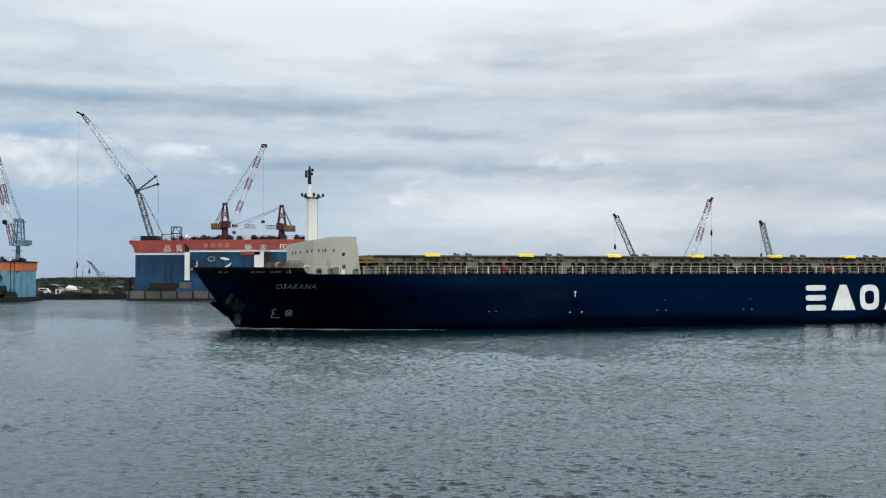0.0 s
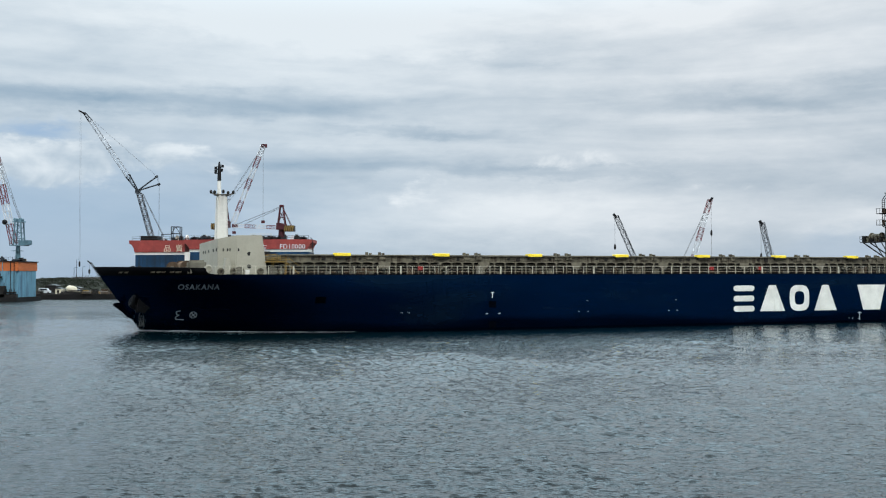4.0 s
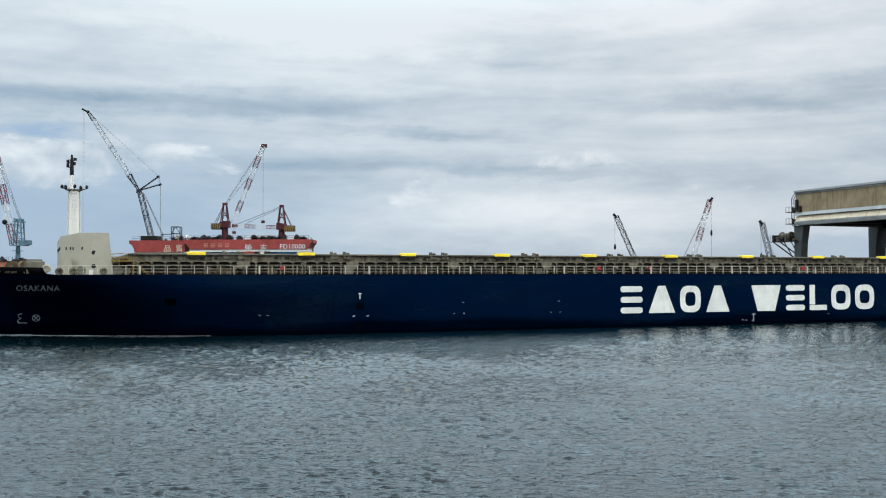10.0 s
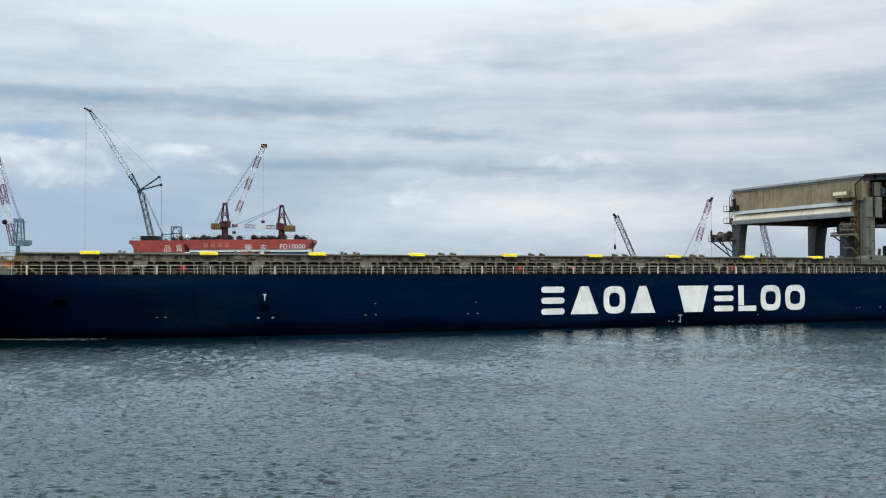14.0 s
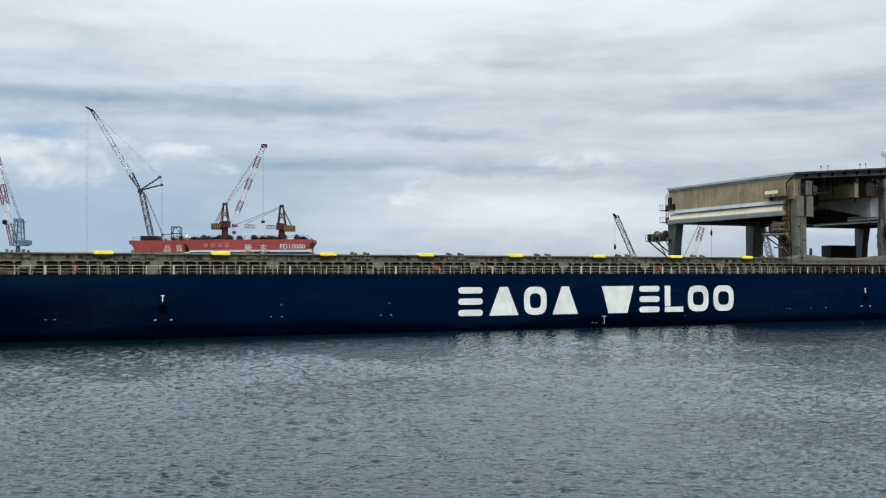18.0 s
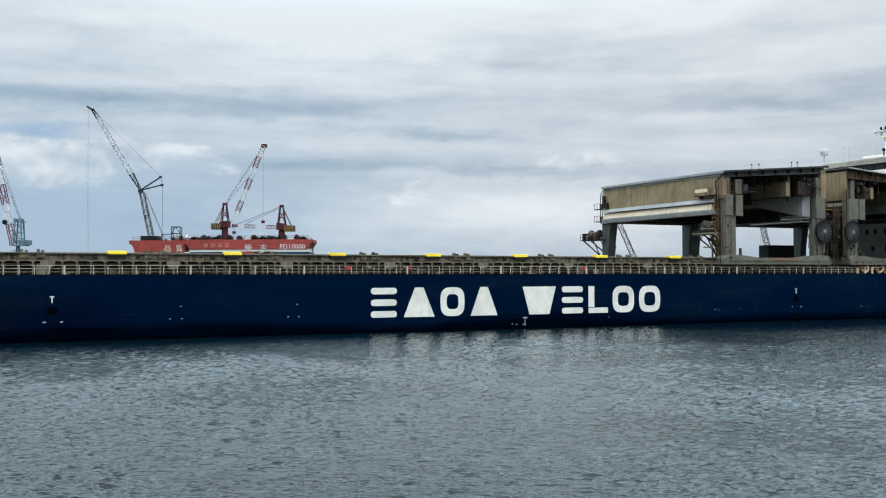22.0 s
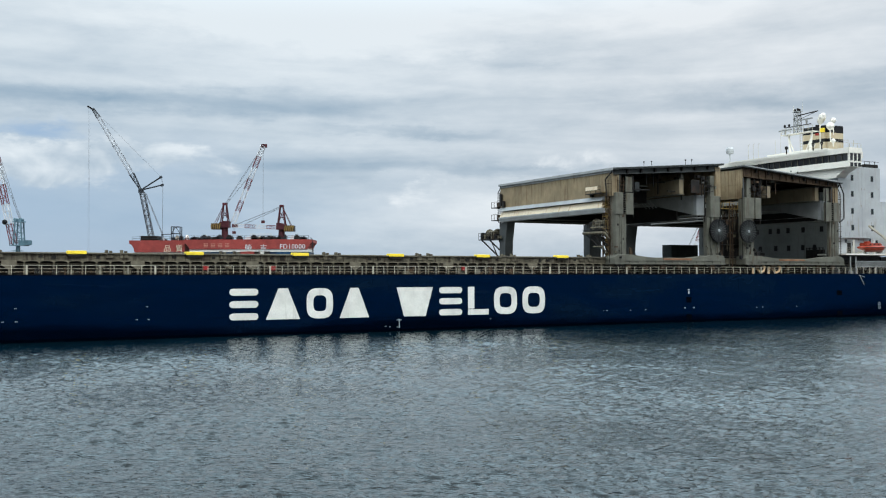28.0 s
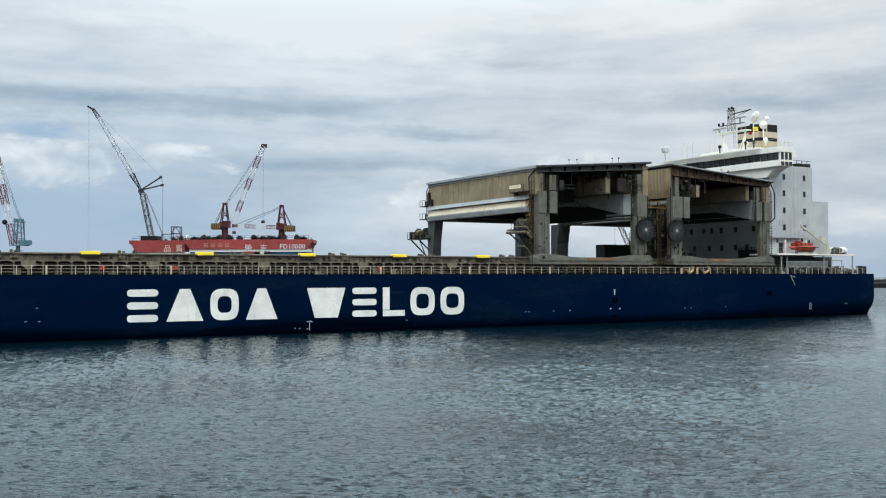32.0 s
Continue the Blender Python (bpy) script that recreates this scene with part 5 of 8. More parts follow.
            bar(bm, (S(u + .9), W(3.5 if k % 2 else 1.85), z), (S(u + .9), W(1.85 if k % 2 else 3.5), z + 1.7), .14)
            part("tower_stair", bm, rnd.choice([rusty, MAT["shade"], rusty]), crane)
        bm = B()
        bx(bm, u + .3, u + .5, 1.9, 3.3, 8.4, 12.6)
        part("screen_plate", bm, rusty, crane, "rusty screen plate")
        for z in (10.6, 12.4, 14.6, 16.4, 18.6):
            bm = B()
            bx(bm, u - .5, u + 1.2, 1.8, 3.1, z, z + .08)
            for w in (1.9, 2.5, 3.1):
                bar(bm, (S(u - .5), W(w), z), (S(u - .5), W(w), z + 1.0), .05)
            bar(bm, (S(u - .5), W(1.9), z + 1.0), (S(u - .5), W(3.1), z + 1.0), .05)
            part("landing", bm, rusty if z != 16.4 else MAT["ochre"], crane)
        for k in range(7):
            bm = B()
            z, w = rnd.uniform(8.6, 17), rnd.uniform(1.8, 2.8)
            bx(bm, u + rnd.uniform(-.3, .1), u + rnd.uniform(.4, 1.0), w, w + rnd.uniform(.3, .7), z, z + rnd.uniform(.3, .9))
            part("junction_box", bm, rnd.choice([rusty, MAT["shade"], MAT["crane"], MAT["coam"]]), crane)
    for k in range(16):
        bm = B()
        u, w, z = rnd.uniform(L - 5.5, L - .4), rnd.uniform(.6, 1.6), rnd.uniform(18.4, 21.4)
        bx(bm, u, u + rnd.uniform(.2, .7), w, w + rnd.uniform(.2, .6), z, z + rnd.uniform(.2, .7))
        part("fitting", bm, rnd.choice([rusty, MAT["shade"], MAT["shade"], MAT["crane"]]), crane)
    for k in range(6):
        bm = B()
        u = 2.2 + k * (L - 4.4) / 5
        bx(bm, u - .4, u + .4, .2, .5, 7.6, 8.3)
        part("guide_plate", bm, rusty, crane)
    bm = B()
    bx(bm, 2.3, 3.5, .75, .9, 18.6, 20.7)
    part("hanging_plate", bm, MAT["crane"], crane)
    bm = B()
    for u in (.9, 1.4, 1.9):
        bar(bm, (S(u), W(.8), 18.4), (S(u), W(.8), 20.6), .07)
    for z in (18.9, 19.5, 20.1):
        bar(bm, (S(.8), W(.8), z), (S(2.2), W(.8), z), .06)
    part("cage_rail", bm, MAT["rusty"], crane)
    if sign < 0:
        bm = B()
        bx(bm, L - 5.8, L - 4.2, .7, .85, 18.9, 20.8)
        part("hanging_plate", bm, MAT["shade"], crane)
        # thin post beside the high-end leg
        bm = B()
        bx(bm, L - 2.75, L - 2.06, .8, 1.5, 9.3, 15.4)
        part("side_post", bm, MAT["crane"], crane)
    bm = B()
    bx(bm, 1.9, 2.25, .7, 1.2, 9.3, 15.4)
    part("side_post", bm, MAT["crane"], crane)
    bm = B()
    path_tube(bm, [(S(-.15), W(.75), 21.3), (S(-.4), W(1.9), 20.3), (S(-.4), W(1.6), 17.2)], .1, 6)
    part("drain_pipe", bm, MAT["shade"], crane)
    if sign > 0:
        # ladders, lockers and trunking that fill the space ahead of the high end
        pal = [MAT["rusty"], MAT["rusty"], MAT["shade"], MAT["shade"], MAT["coam"], MAT["crane"]]
        bm = B()
        bx(bm, L - 2.9, L + 3.6, 3.4, 3.6, 7.2, 15.4)
        part("screen_plate", bm, MAT["shade"], crane, "dark rusty screen plate")
        for k in range(40):
            bm = B()
            u, w, z = L + rnd.uniform(.2, 3.9), rnd.uniform(1.4, 2.9), rnd.uniform(8.4, 17.0)
            if k % 2:
                bx(bm, u, u + rnd.uniform(.15, .7), w, w + rnd.uniform(.2, .5), z, z + rnd.uniform(.15, .9))
            else:
                bx(bm, u, u + rnd.uniform(.06, .16), w, w + .12, z - rnd.uniform(.5, 3), z + rnd.uniform(.5, 1.2))
            part("trunking", bm, rnd.choice(pal), crane)
        for z in (9.6, 11.4, 13.2, 15.0, 16.8):
            bm = B()
            bx(bm, L + .3, L + 3.9, 1.6, 2.8, z, z + .09)
            for q in range(7):
                bar(bm, (S(L + .35 + q * .58), W(1.6), z), (S(L + .35 + q * .58), W(1.6), z + 1.0), .05)
            bar(bm, (S(L + .3), W(1.6), z + 1.0), (S(L + 3.9), W(1.6), z + 1.0), .05)
            part("landing", bm, MAT["ochre"] if z == 16.8 else MAT["shade"], crane)
        bm = B()
        for u in (L + 1.5, L + 2.1):
            bar(bm, (S(u), W(1.5), 8.4), (S(u), W(1.5), 17.6), .08)
        z = 8.6
        while z < 17.5:
            bar(bm, (S(L + 1.5), W(1.5), z), (S(L + 2.1), W(1.5), z), .05)
            z += .32
        part("ladder", bm, MAT["rusty"], crane, "rusty ladder")
        bm = B()
        path_tube(bm, [(S(.2), W(.5), 21.8), (S(-.9), W(.5), 19.9), (S(-.9), W(.5), 15.9), (S(.2), W(.5), 15.2)], .1, 6)
        path_tube(bm, [(S(.2), W(1.2), 21.8), (S(-.9), W(1.2), 19.9), (S(-.9), W(1.2), 15.9), (S(.2), W(1.2), 15.2)], .06, 6)
        z = 9.0
        while z < 20:
            bar(bm, (S(-.3), W(.5), z), (S(-.3), W(1.2), z), .06)
            z += .4
        part("ladder", bm, MAT["shade"], crane, "dark guarded ladder at the corner")
        bm = B()
        bx(bm, 7.0, 10.0, 10.0, 10.4, 9.3, 10.4)
        part("locker", bm, MAT["black"], crane)
    # winch platforms hung on the low-end legs
    for w0, w1, wi in ((30.0, 36.6, 1), (1.8, 6.2, 0)) if sign < 0 else ():
        bm = B()
        z = 12.9 if wi else 13.2
        bx(bm, -.4 if wi else -1.2, 2.0, w0, w1, z - .1, z + .05)
        part("winch_platform", bm, MAT["shade"], crane)
        bm = B()
        for k in range(6):
            extra = B()
            w = w0 + .6 + (w1 - w0 - 1.2) * k / 5
            bx(extra, -.2, 1.0 + .4 * (k % 2), w - .25, w + .3, z + .05, z + .5 + .35 * ((k * 7) % 3))
            part("winch_gear", extra, MAT["shade" if k % 2 else "coam"], crane)
        for u in (0, 1.6):
            bar(bm, (S(u), W(w1 - .5), z - .1), (S(u), W(w0 + .2), 9.6 if wi else 11.0), .18)
            bar(bm, (S(u), W((w0 + w1) / 2), z - .1), (S(u), W(w0 + .2), 8.8 if wi else 10.0), .12)
        part("bracket", bm, MAT["shade"], crane)
        bm = B()
        lathe(bm, [(.8, -1.3), (.8, -1.15), (.55, -1.1), (.55, 1.1), (.8, 1.15), (.8, 1.3)], (S(.6), W((w0 + w1) / 2), z + .95), 14, "y")
        part("winch_drum", bm, MAT["coam"], crane, "grey hoist winch drum")
        bm = B()
        for k in range(6):
            w = w0 + (w1 - w0) * k / 5
            bar(bm, (S(-.4), W(w), z), (S(-.4), W(w), z + 1.1), .05)
        for zz in (z + .55, z + 1.1):
            bar(bm, (S(-.4), W(w0), zz), (S(-.4), W(w1), zz), .05)
        part("platform_rail", bm, MAT["shade"], crane)
    # pale pipes and hoses by the near winch
    if sign < 0:
        for dz, w0, w1, r in ((12.75, 1.3, 6.0, .2), (13.5, 1.6, 4.2, .12), (10.8, 1.8, 3.6, .1)):
            bm = B()
            path_tube(bm, [(S(-1.25), W(w1), dz + .05), (S(-1.2), W(w0), dz), (S(-.5), W(w0 - .3), dz - .9)], r, 7)
            part("hose", bm, MAT["coam"], crane, "weathered bent pipe")
        for a, b in (((6.0, 12.9), (2.2, 10.4)), ((4.6, 12.9), (1.9, 11.6)), ((3.0, 12.2), (1.7, 9.6))):
            bm = B()
            bar(bm, (S(-1.1), W(a[0]), a[1]), (S(-.6), W(b[0]), b[1]), .16)
            part("strut", bm, MAT["shade"], crane)
    # control platform and sign by the near corner
    bm = B()
    bx(bm, -1.0, -.05, 2.2, 5.8, 18.35, 18.45)
    for w in (2.4, 3.5, 4.6, 5.7):
        bar(bm, (S(-.95), W(w), 18.4), (S(-.95), W(w), 19.4), .05)
    for z in (18.9, 19.4):
        bar(bm, (S(-.95), W(2.3), z), (S(-.95), W(5.8), z), .05)
    part("walkway", bm, MAT["shade"], crane)
    bm = B()
    bx(bm, -1.03, -.98, 3.0, 5.7, 18.9, 19.4)
    part("sign_board", bm, MAT["cranewhite"], crane, "small pale sign board")
    # fittings on the port side
    for u, z0, z1, w in ((3.4, 15.0, 20.8, .5), (L - 3.3, 14.6, 21.0, .6), (L + .05, 9, 20, .9)):
        bm = B()
        path_tube(bm, [(S(u), W(w), z0), (S(u), W(w), z1)], .09, 5)
        part("conduit", bm, MAT["shade"], crane)
    bm = B()
    for u in (L - 5, L - 3.7, L - 2.4):
        bar(bm, (S(u), W(.8), 18.5), (S(u), W(.8), 21.5), .1)
    for z in (19.2, 20.0):
        bar(bm, (S(L - 5), W(.8), z), (S(L - 1.4), W(.8), z), .08)
    part("machinery_rail", bm, MAT["shade"], crane)
    bm = B()
    if sign < 0:
        bx(bm, L - 4.6, L - 3.2, 1.0, 2.2, 18.7, 20.2)
        part("machinery", bm, MAT["rusty"], crane)
    else:
        bx(bm, L - 6.0, L - 5.2, 1.0, 11.0, 18.75, 20.5)
        part("trolley_beam", bm, MAT["beam"], crane, "brownish trolley beam under the roof")
    for u, w in ((L * .35, 2.5), (L * .42, 2.5), (L * .72, 2.0), (L * .78, 2.0)):
        bm = B()
        z = 21.8 + 1.65 * u / L
        bar(bm, (S(u), W(w), z - .1), (S(u), W(w), z + .8), .04)
        box(bm, S(u) - .08, S(u) + .08, W(w) - .08, W(w) + .08, z + .75, z + .92)
        part("roof_lamp", bm, MAT["shade"], crane)
    # the trolley beams' hangers, walkway rails and lamps under the roof
    hr = random.Random(int(L * 10))
    for k in range(22):
        bm = B()
        u, w, z = hr.uniform(3.4 if sign < 0 else L - 9, L - 3.6), hr.uniform(1.2, 6.0), hr.uniform(19.0 if sign < 0 else 20.3, 21.6)
        if k % 3 == 0:
            bar(bm, (S(u), W(w), z - 1.4), (S(u), W(w), 21.9), .14)
        elif k % 3 == 1:
            bar(bm, (S(u - hr.uniform(.8, 2.4)), W(w), z), (S(u + hr.uniform(.8, 2.4)), W(w), z), .16)
        else:
            ln = hr.uniform(.3, .9)
            bx(bm, u, u + ln, w, w + .5, z, z + hr.uniform(.25, .6))
            bx(bm, u + ln * .4, u + ln * .4 + .1, w + .2, w + .3, z + .2, 22.2)
        part("hanger", bm, hr.choice([MAT["crane"], MAT["shade"], rusty, MAT["shade"]]), crane)
    # rungs in the slot between the plates at the legs' heads, hand rails on the sill
    for u, wd in ((1.56, .53), (h0 - .22, .18)):
        bm = B()
        for q in range(9):
            bx(bm, u, u + wd, .44, .49, 15.5 + q * .32, 15.57 + q * .32)
        part("slot_rungs", bm, MAT["coam"], crane)
        # near-black plate that paints the slot's shade behind the rungs
        bm = B()
        bx(bm, u, u + wd, .5, .54, 15.4, 18.35)
        part("slot_back", bm, MAT["pit"], crane)
    # dark fittings and hoses that clutter the feet of the legs
    for k in range(26):
        bm = B()
        u = hr.choice([hr.uniform(-.8, 3.4), hr.uniform(L - 3.8, L + .9)])
        w, z = hr.uniform(.2, 1.2), hr.uniform(7.2, 11.0)
        if k % 2:
            bx(bm, u, u + hr.uniform(.12, .5), w - .25, w, z, z + hr.uniform(.15, .7))
        else:
            path_tube(bm, [(S(u), W(w), z), (S(u + hr.uniform(-.3, .3)), W(w - .1), z + hr.uniform(.5, 1.4)), (S(u + hr.uniform(-.8, .8)), W(w), z + hr.uniform(1.2, 2.2))], .05, 5)
        part("foot_fitting", bm, hr.choice([rusty, MAT["shade"], MAT["shade"], MAT["black"], MAT["coam"]]), crane)


crane_fwd = thing("gantry_crane", "grey-green travelling gantry crane with beige cladding on the ship's deck", "crane", None, "gantry cranes on the ship")
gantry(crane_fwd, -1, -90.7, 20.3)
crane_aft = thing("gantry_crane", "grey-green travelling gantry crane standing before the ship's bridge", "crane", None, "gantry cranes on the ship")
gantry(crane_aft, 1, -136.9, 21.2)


# ---------------------------------------------------------------- bridge house, funnel and boat
def pane(parent, s, w, z, face, wd=.62, ht=.95):
    """A dark window set in the wall, facing forward or to port."""
    bm = B()
    if face == "fwd":
        box(bm, s, s + .03, W(w) - wd / 2, W(w) + wd / 2, z - ht / 2, z + ht / 2)
    else:
        box(bm, s - wd / 2, s + wd / 2, W(w), W(w) + .03, z - ht / 2, z + ht / 2)
    return part("window", bm, MAT["black" if face == "fwd" else "glass"], parent)


def bridge_house(ship):
    f = -139.5
    bm = B()
    box(bm, -150.0, f, W(27.4), W(3.0), 10.0, 24.9)
    bmesh.ops.bevel(bm, geom=bm.edges[:], offset=0.06, segments=1, affect="EDGES")
    house = part("accommodation", bm, MAT["housewhite"], ship, "white accommodation block with small windows")
    bm = B()
    box(bm, -153.9, -149.95, W(27.4), W(3.03), 10.0, 19.2)
    part("casing", bm, MAT["housewhite"], ship)
    # deck house darkened: shade under the boat deck put into its paint
    bm = B()
    box(bm, -153.9, f - .01, W(24), W(6.2), DECK - .03, 10.0)
    part("deck_house", bm, MAT["craneroof"], ship, "deck house under the boat deck, darkened for shade")
    bm = B()
    box(bm, -158.5, -153.85, W(24), W(6), DECK - .03, 9.9)
    part("aft_house", bm, MAT["craneroof"], ship)
    for z in (23.0, 20.3, 17.45, 14.65):
        for s in (-142.95, -147.9):
            pane(house, s, 3.0, z, "port")
    for s, z in ((-142.0, 11.4), (-141.2, 12.4), (-143.0, 11.9), (-147.2, 12.6), (-148.9, 12.3)):
        pane(house, s, 3.0, z, "port", .5, .6)
    # front wall greyed: the aft crane's shade is put into its paint
    bm = B()
    box(bm, f, f + .06, W(27.3), W(3.1), DECK, 22.6)
    part("front_bulkhead", bm, MAT["front"], house, "front bulkhead, greyed for the crane's shade")
    upper = (6.4, 10.3, 13.6, 15.8, 17.65, 20.7, 24.0)
    for z, row in ((11.45, (7.9, 10.4, 13.5, 16.4, 20.0, 23.6)), (14.5, upper), (17.3, upper)):
        for w in row:
            pane(house, f + .06, w, z, "fwd", .72, .9)
    # a rack of dark gratings at the foot of the bulkhead
    bm = B()
    for z in (10.2, 10.75, 11.3):
        bar(bm, (f + .7, W(5.6), z), (f + .7, W(9.1), z), .1)
    for k in range(6):
        bar(bm, (f + .7, W(5.6 + k * .7), DECK + 2.6), (f + .7, W(5.6 + k * .7), 11.4), .12)
    box(bm, f + .2, f + .62, W(9.1), W(5.6), DECK, 11.0)
    part("grating_rack", bm, MAT["shade"], ship, "dark rack of gratings")
    # horizontal seams of the decks
    for z in (12.95, 15.75, 18.6, 21.4):
        bm = B()
        box(bm, -150.05, f + .04, W(3.0), W(2.985), z, z + .03)
        part("deck_seam", bm, MAT["housewhite"], house)
    bm = B()
    box(bm, -145.4, -145.37, W(3.0), W(2.97), 11, 24.6)
    part("drain_pipe", bm, MAT["housewhite"], house)
    bm = B()
    box(bm, -146.8, -139.2, W(3.0), W(2.3), 12.92, 13.02)
    for k in range(8):
        bar(bm, (-139.3 - k * 1.05, W(2.35), 13.0), (-139.3 - k * 1.05, W(2.35), 13.9), .045)
    for z in (13.45, 13.9):
        bar(bm, (-139.3, W(2.35), z), (-146.7, W(2.35), z), .035)
    part("ledge", bm, MAT["housewhite"], house)
    for s, w in ((-142.0, .9), (-145.9, .7), (-149.2, .8)):
        bm = B()
        box(bm, s - w / 2, s + w / 2, W(3.0), W(2.96), 10.3, 12.1)
        part("side_door", bm, MAT["shade"], house)
    # rust that weeps from the deck edges
    wr = random.Random(9)
    weep = surface("rust weep", (0.22, 0.15, 0.09), 0.7, 0, 7.0, 0.3, (0.30, 0.27, 0.22), 0.6, True, 0.003, 0.8)
    for k in range(16):
        s, z, ln = wr.uniform(-149.7, -139.9), wr.choice((12.9, 15.7, 18.5, 21.3, 12.9)), wr.uniform(.25, .9)
        bm = B()
        prism(bm, [(s - .05, z), (s + .05, z), (s + .012, z - ln), (s - .012, z - ln)], "y", W(3.0), W(2.994))
        part("rust_streak", bm, weep, house)
    # bridge deck with wings across the full beam
    bm = B()
    box(bm, -141.3, -138.4, W(30.6), W(-.2), 24.35, 25.3)
    prism(bm, [(W(.6), 24.35), (W(29.8), 24.35), (W(28.0), 23.6), (W(27.2), 22.8), (W(3.1), 22.8), (W(2.2), 23.6)], "x", -141.3, -139.1)
    part("bridge_deck", bm, MAT["white"], ship)
    bm = B()
    box(bm, -146.5, -138.6, W(26), W(4.2), 25.3, 25.42)
    box(bm, -141.2, -138.5, W(30.5), W(-.1), 25.3, 25.36)
    wheel = part("wheelhouse", bm, MAT["white"], ship, "white bridge with a long dark band of windows")
    bm = B()
    box(bm, -146.3, -138.75, W(25.8), W(4.4), 25.42, 26.6)
    box(bm, -141.0, -138.75, W(30.3), W(.1), 25.36, 26.6)
    part("window_band", bm, MAT["glass"], wheel, "dark bridge windows")
    for k in range(24):
        w = .15 + k * 1.31
        bm = B()
        box(bm, -138.72, -138.62, W(w) - .035, W(w) + .035, 25.36, 26.6)
        part("mullion", bm, MAT["deckgrey"], wheel)
    bm = B()
    box(bm, -146.8, -138.2, W(26.4), W(3.8), 26.6, 27.7)
    box(bm, -141.4, -138.2, W(30.7), W(-.3), 26.6, 27.5)
    part("bridge_roof", bm, MAT["white"], wheel)
    # the wing's end: two rows of framed windows over the sea
    for z0, z1, out in ((24.42, 25.05, -.22), (25.45, 26.6, -.12)):
        for q in range(3):
            sa = -141.15 + q * .93
            bm = B()
            box(bm, sa, sa + .70, W(out), W(out - .05), z0, z1)
            part("wing_window", bm, MAT["glass"], wheel)
    bm = B()
    for q in range(4):
        sa = -141.4 + q * .93
        box(bm, sa, sa + .22, W(.1), W(-.2), 25.3, 26.62)
    part("wing_frame", bm, MAT["white"], wheel)
    bm = B()
    bar(bm, (-138.5, W(-.15), 28.2), (-141.3, W(-.15), 28.2), .05)
    for sa in (-138.5, -139.4, -140.4, -141.3):
        bar(bm, (sa, W(-.15), 27.5), (sa, W(-.15), 28.2), .05)
    part("wing_rail", bm, MAT["rail"], ship)
    # roof gear: rails, posts, radar mast, domes
    bm = B()
    for w in range(0, 9, 2):
        bar(bm, (-138.4, W(w), 27.5), (-138.4, W(w), 28.75), .05)
    for z in (28.3, 28.75):
        bar(bm, (-138.4, W(0), z), (-138.4, W(8), z), .03)
    for s in (-140, -142, -144, -146):
        bar(bm, (s, W(.2 if s > -141.2 else 4.2), 27.8), (s, W(.2 if s > -141.2 else 4.2), 28.75), .05)
    part("roof_rail", bm, MAT["rail"], ship)
    bm = B()
    lathe(bm, [(.1, -2.1), (.12, -.55), (.42, -.62), (.66, -.5), (.72, -.05), (.68, .35), (.45, .62), (.1, .72)], (-140.2, W(28.0), 30.1), 16)
    part("radar_dome", bm, MAT["housewhite"], ship, "white satellite dome on a stalk")
    mast_bm = B()
    for w, lean in ((11.2, .5), (16.4, -.5)):
        tube(mast_bm, (-142.9, W(w + lean), 27.9), (-143.0, W(w), 31.8), .24, .17, 8)
        bar(mast_bm, (-142.9, W(w + lean * 3.2), 27.9), (-143.0, W(w), 31.2), .14)
    box(mast_bm, -143.7, -142.3, W(17.6), W(10.4), 31.75, 31.87)
    rm = part("radar_mast", mast_bm, MAT["white"], ship, "white radar mast with a lattice top and cross arms")
    bm = B()
    lattice(bm, (-143.0, W(14.4), 31.85), (-143.0, W(14.4), 35.7), 1.0, .8, .11, 5)
    box(bm, -143.6, -142.4, W(15.1), W(13.7), 35.65, 35.75)
    part("mast_tower", bm, MAT["bulk"], rm, "grey lattice tower on the mast")
    bm = B()
    bar(bm, (-143.0, W(14.4), 35.0), (-143.0, W(9.9), 35.25), .16)
    bar(bm, (-143.0, W(14.4), 34.2), (-143.0, W(10.6), 35.1), .07)
    bar(bm, (-143.0, W(17.2), 33.2), (-143.0, W(11.4), 33.2), .14)
    part("cross_arm", bm, MAT["shade"], rm)
    for w, z, ln in ((17.0, 32.6, 1.5), (12.2, 34.0, 1.3)):
        bm = B()
        tube(bm, (-142.8, W(w), z - .75), (-142.8, W(w), z), .13, .2, 8)
        bar(bm, (-142.8, W(w - ln), z + .12), (-142.8, W(w + ln), z + .12), .16, .24)
        part("radar_scanner", bm, MAT["bulk"], rm)
    bm = B()
    for k in range(8):
        w = 10.5 + k
        bar(bm, (-142.35, W(w), 31.85), (-142.35, W(w), 32.85), .05)
    for z in (32.35, 32.85):
        bar(bm, (-142.35, W(10.5), z), (-142.35, W(17.5), z), .04)
    part("mast_rail", bm, MAT["rail"], rm)
    for w, z in ((14.8, 36.0), (14.2, 36.1), (13.8, 35.9), (16.2, 33.5), (17.2, 33.5), (15.0, 34.5)):
        bm = B()
        lathe(bm, [(.12, -.28), (.2, -.1), (.2, .1), (.12, .25)], (-142.9, W(w), z), 8)
        part("mast_light", bm, MAT["shade"], rm)
    for w, z0, z1 in ((18.0, 27.9, 32.4), (19.2, 27.9, 31.2), (13.0, 35.7, 37.4), (15.0, 35.7, 37.0)):
        bm = B()
        tube(bm, (-142.7, W(w), z0), (-142.7, W(w), z1), .035, .015, 5)
        part("whip_aerial", bm, MAT["rail"], rm)
    bm = B()
    for z in (28.4, 28.9, 29.4, 29.9, 30.4, 30.9, 31.4):
        bar(bm, (-142.6, W(13.0), z), (-142.6, W(13.5), z), .05)
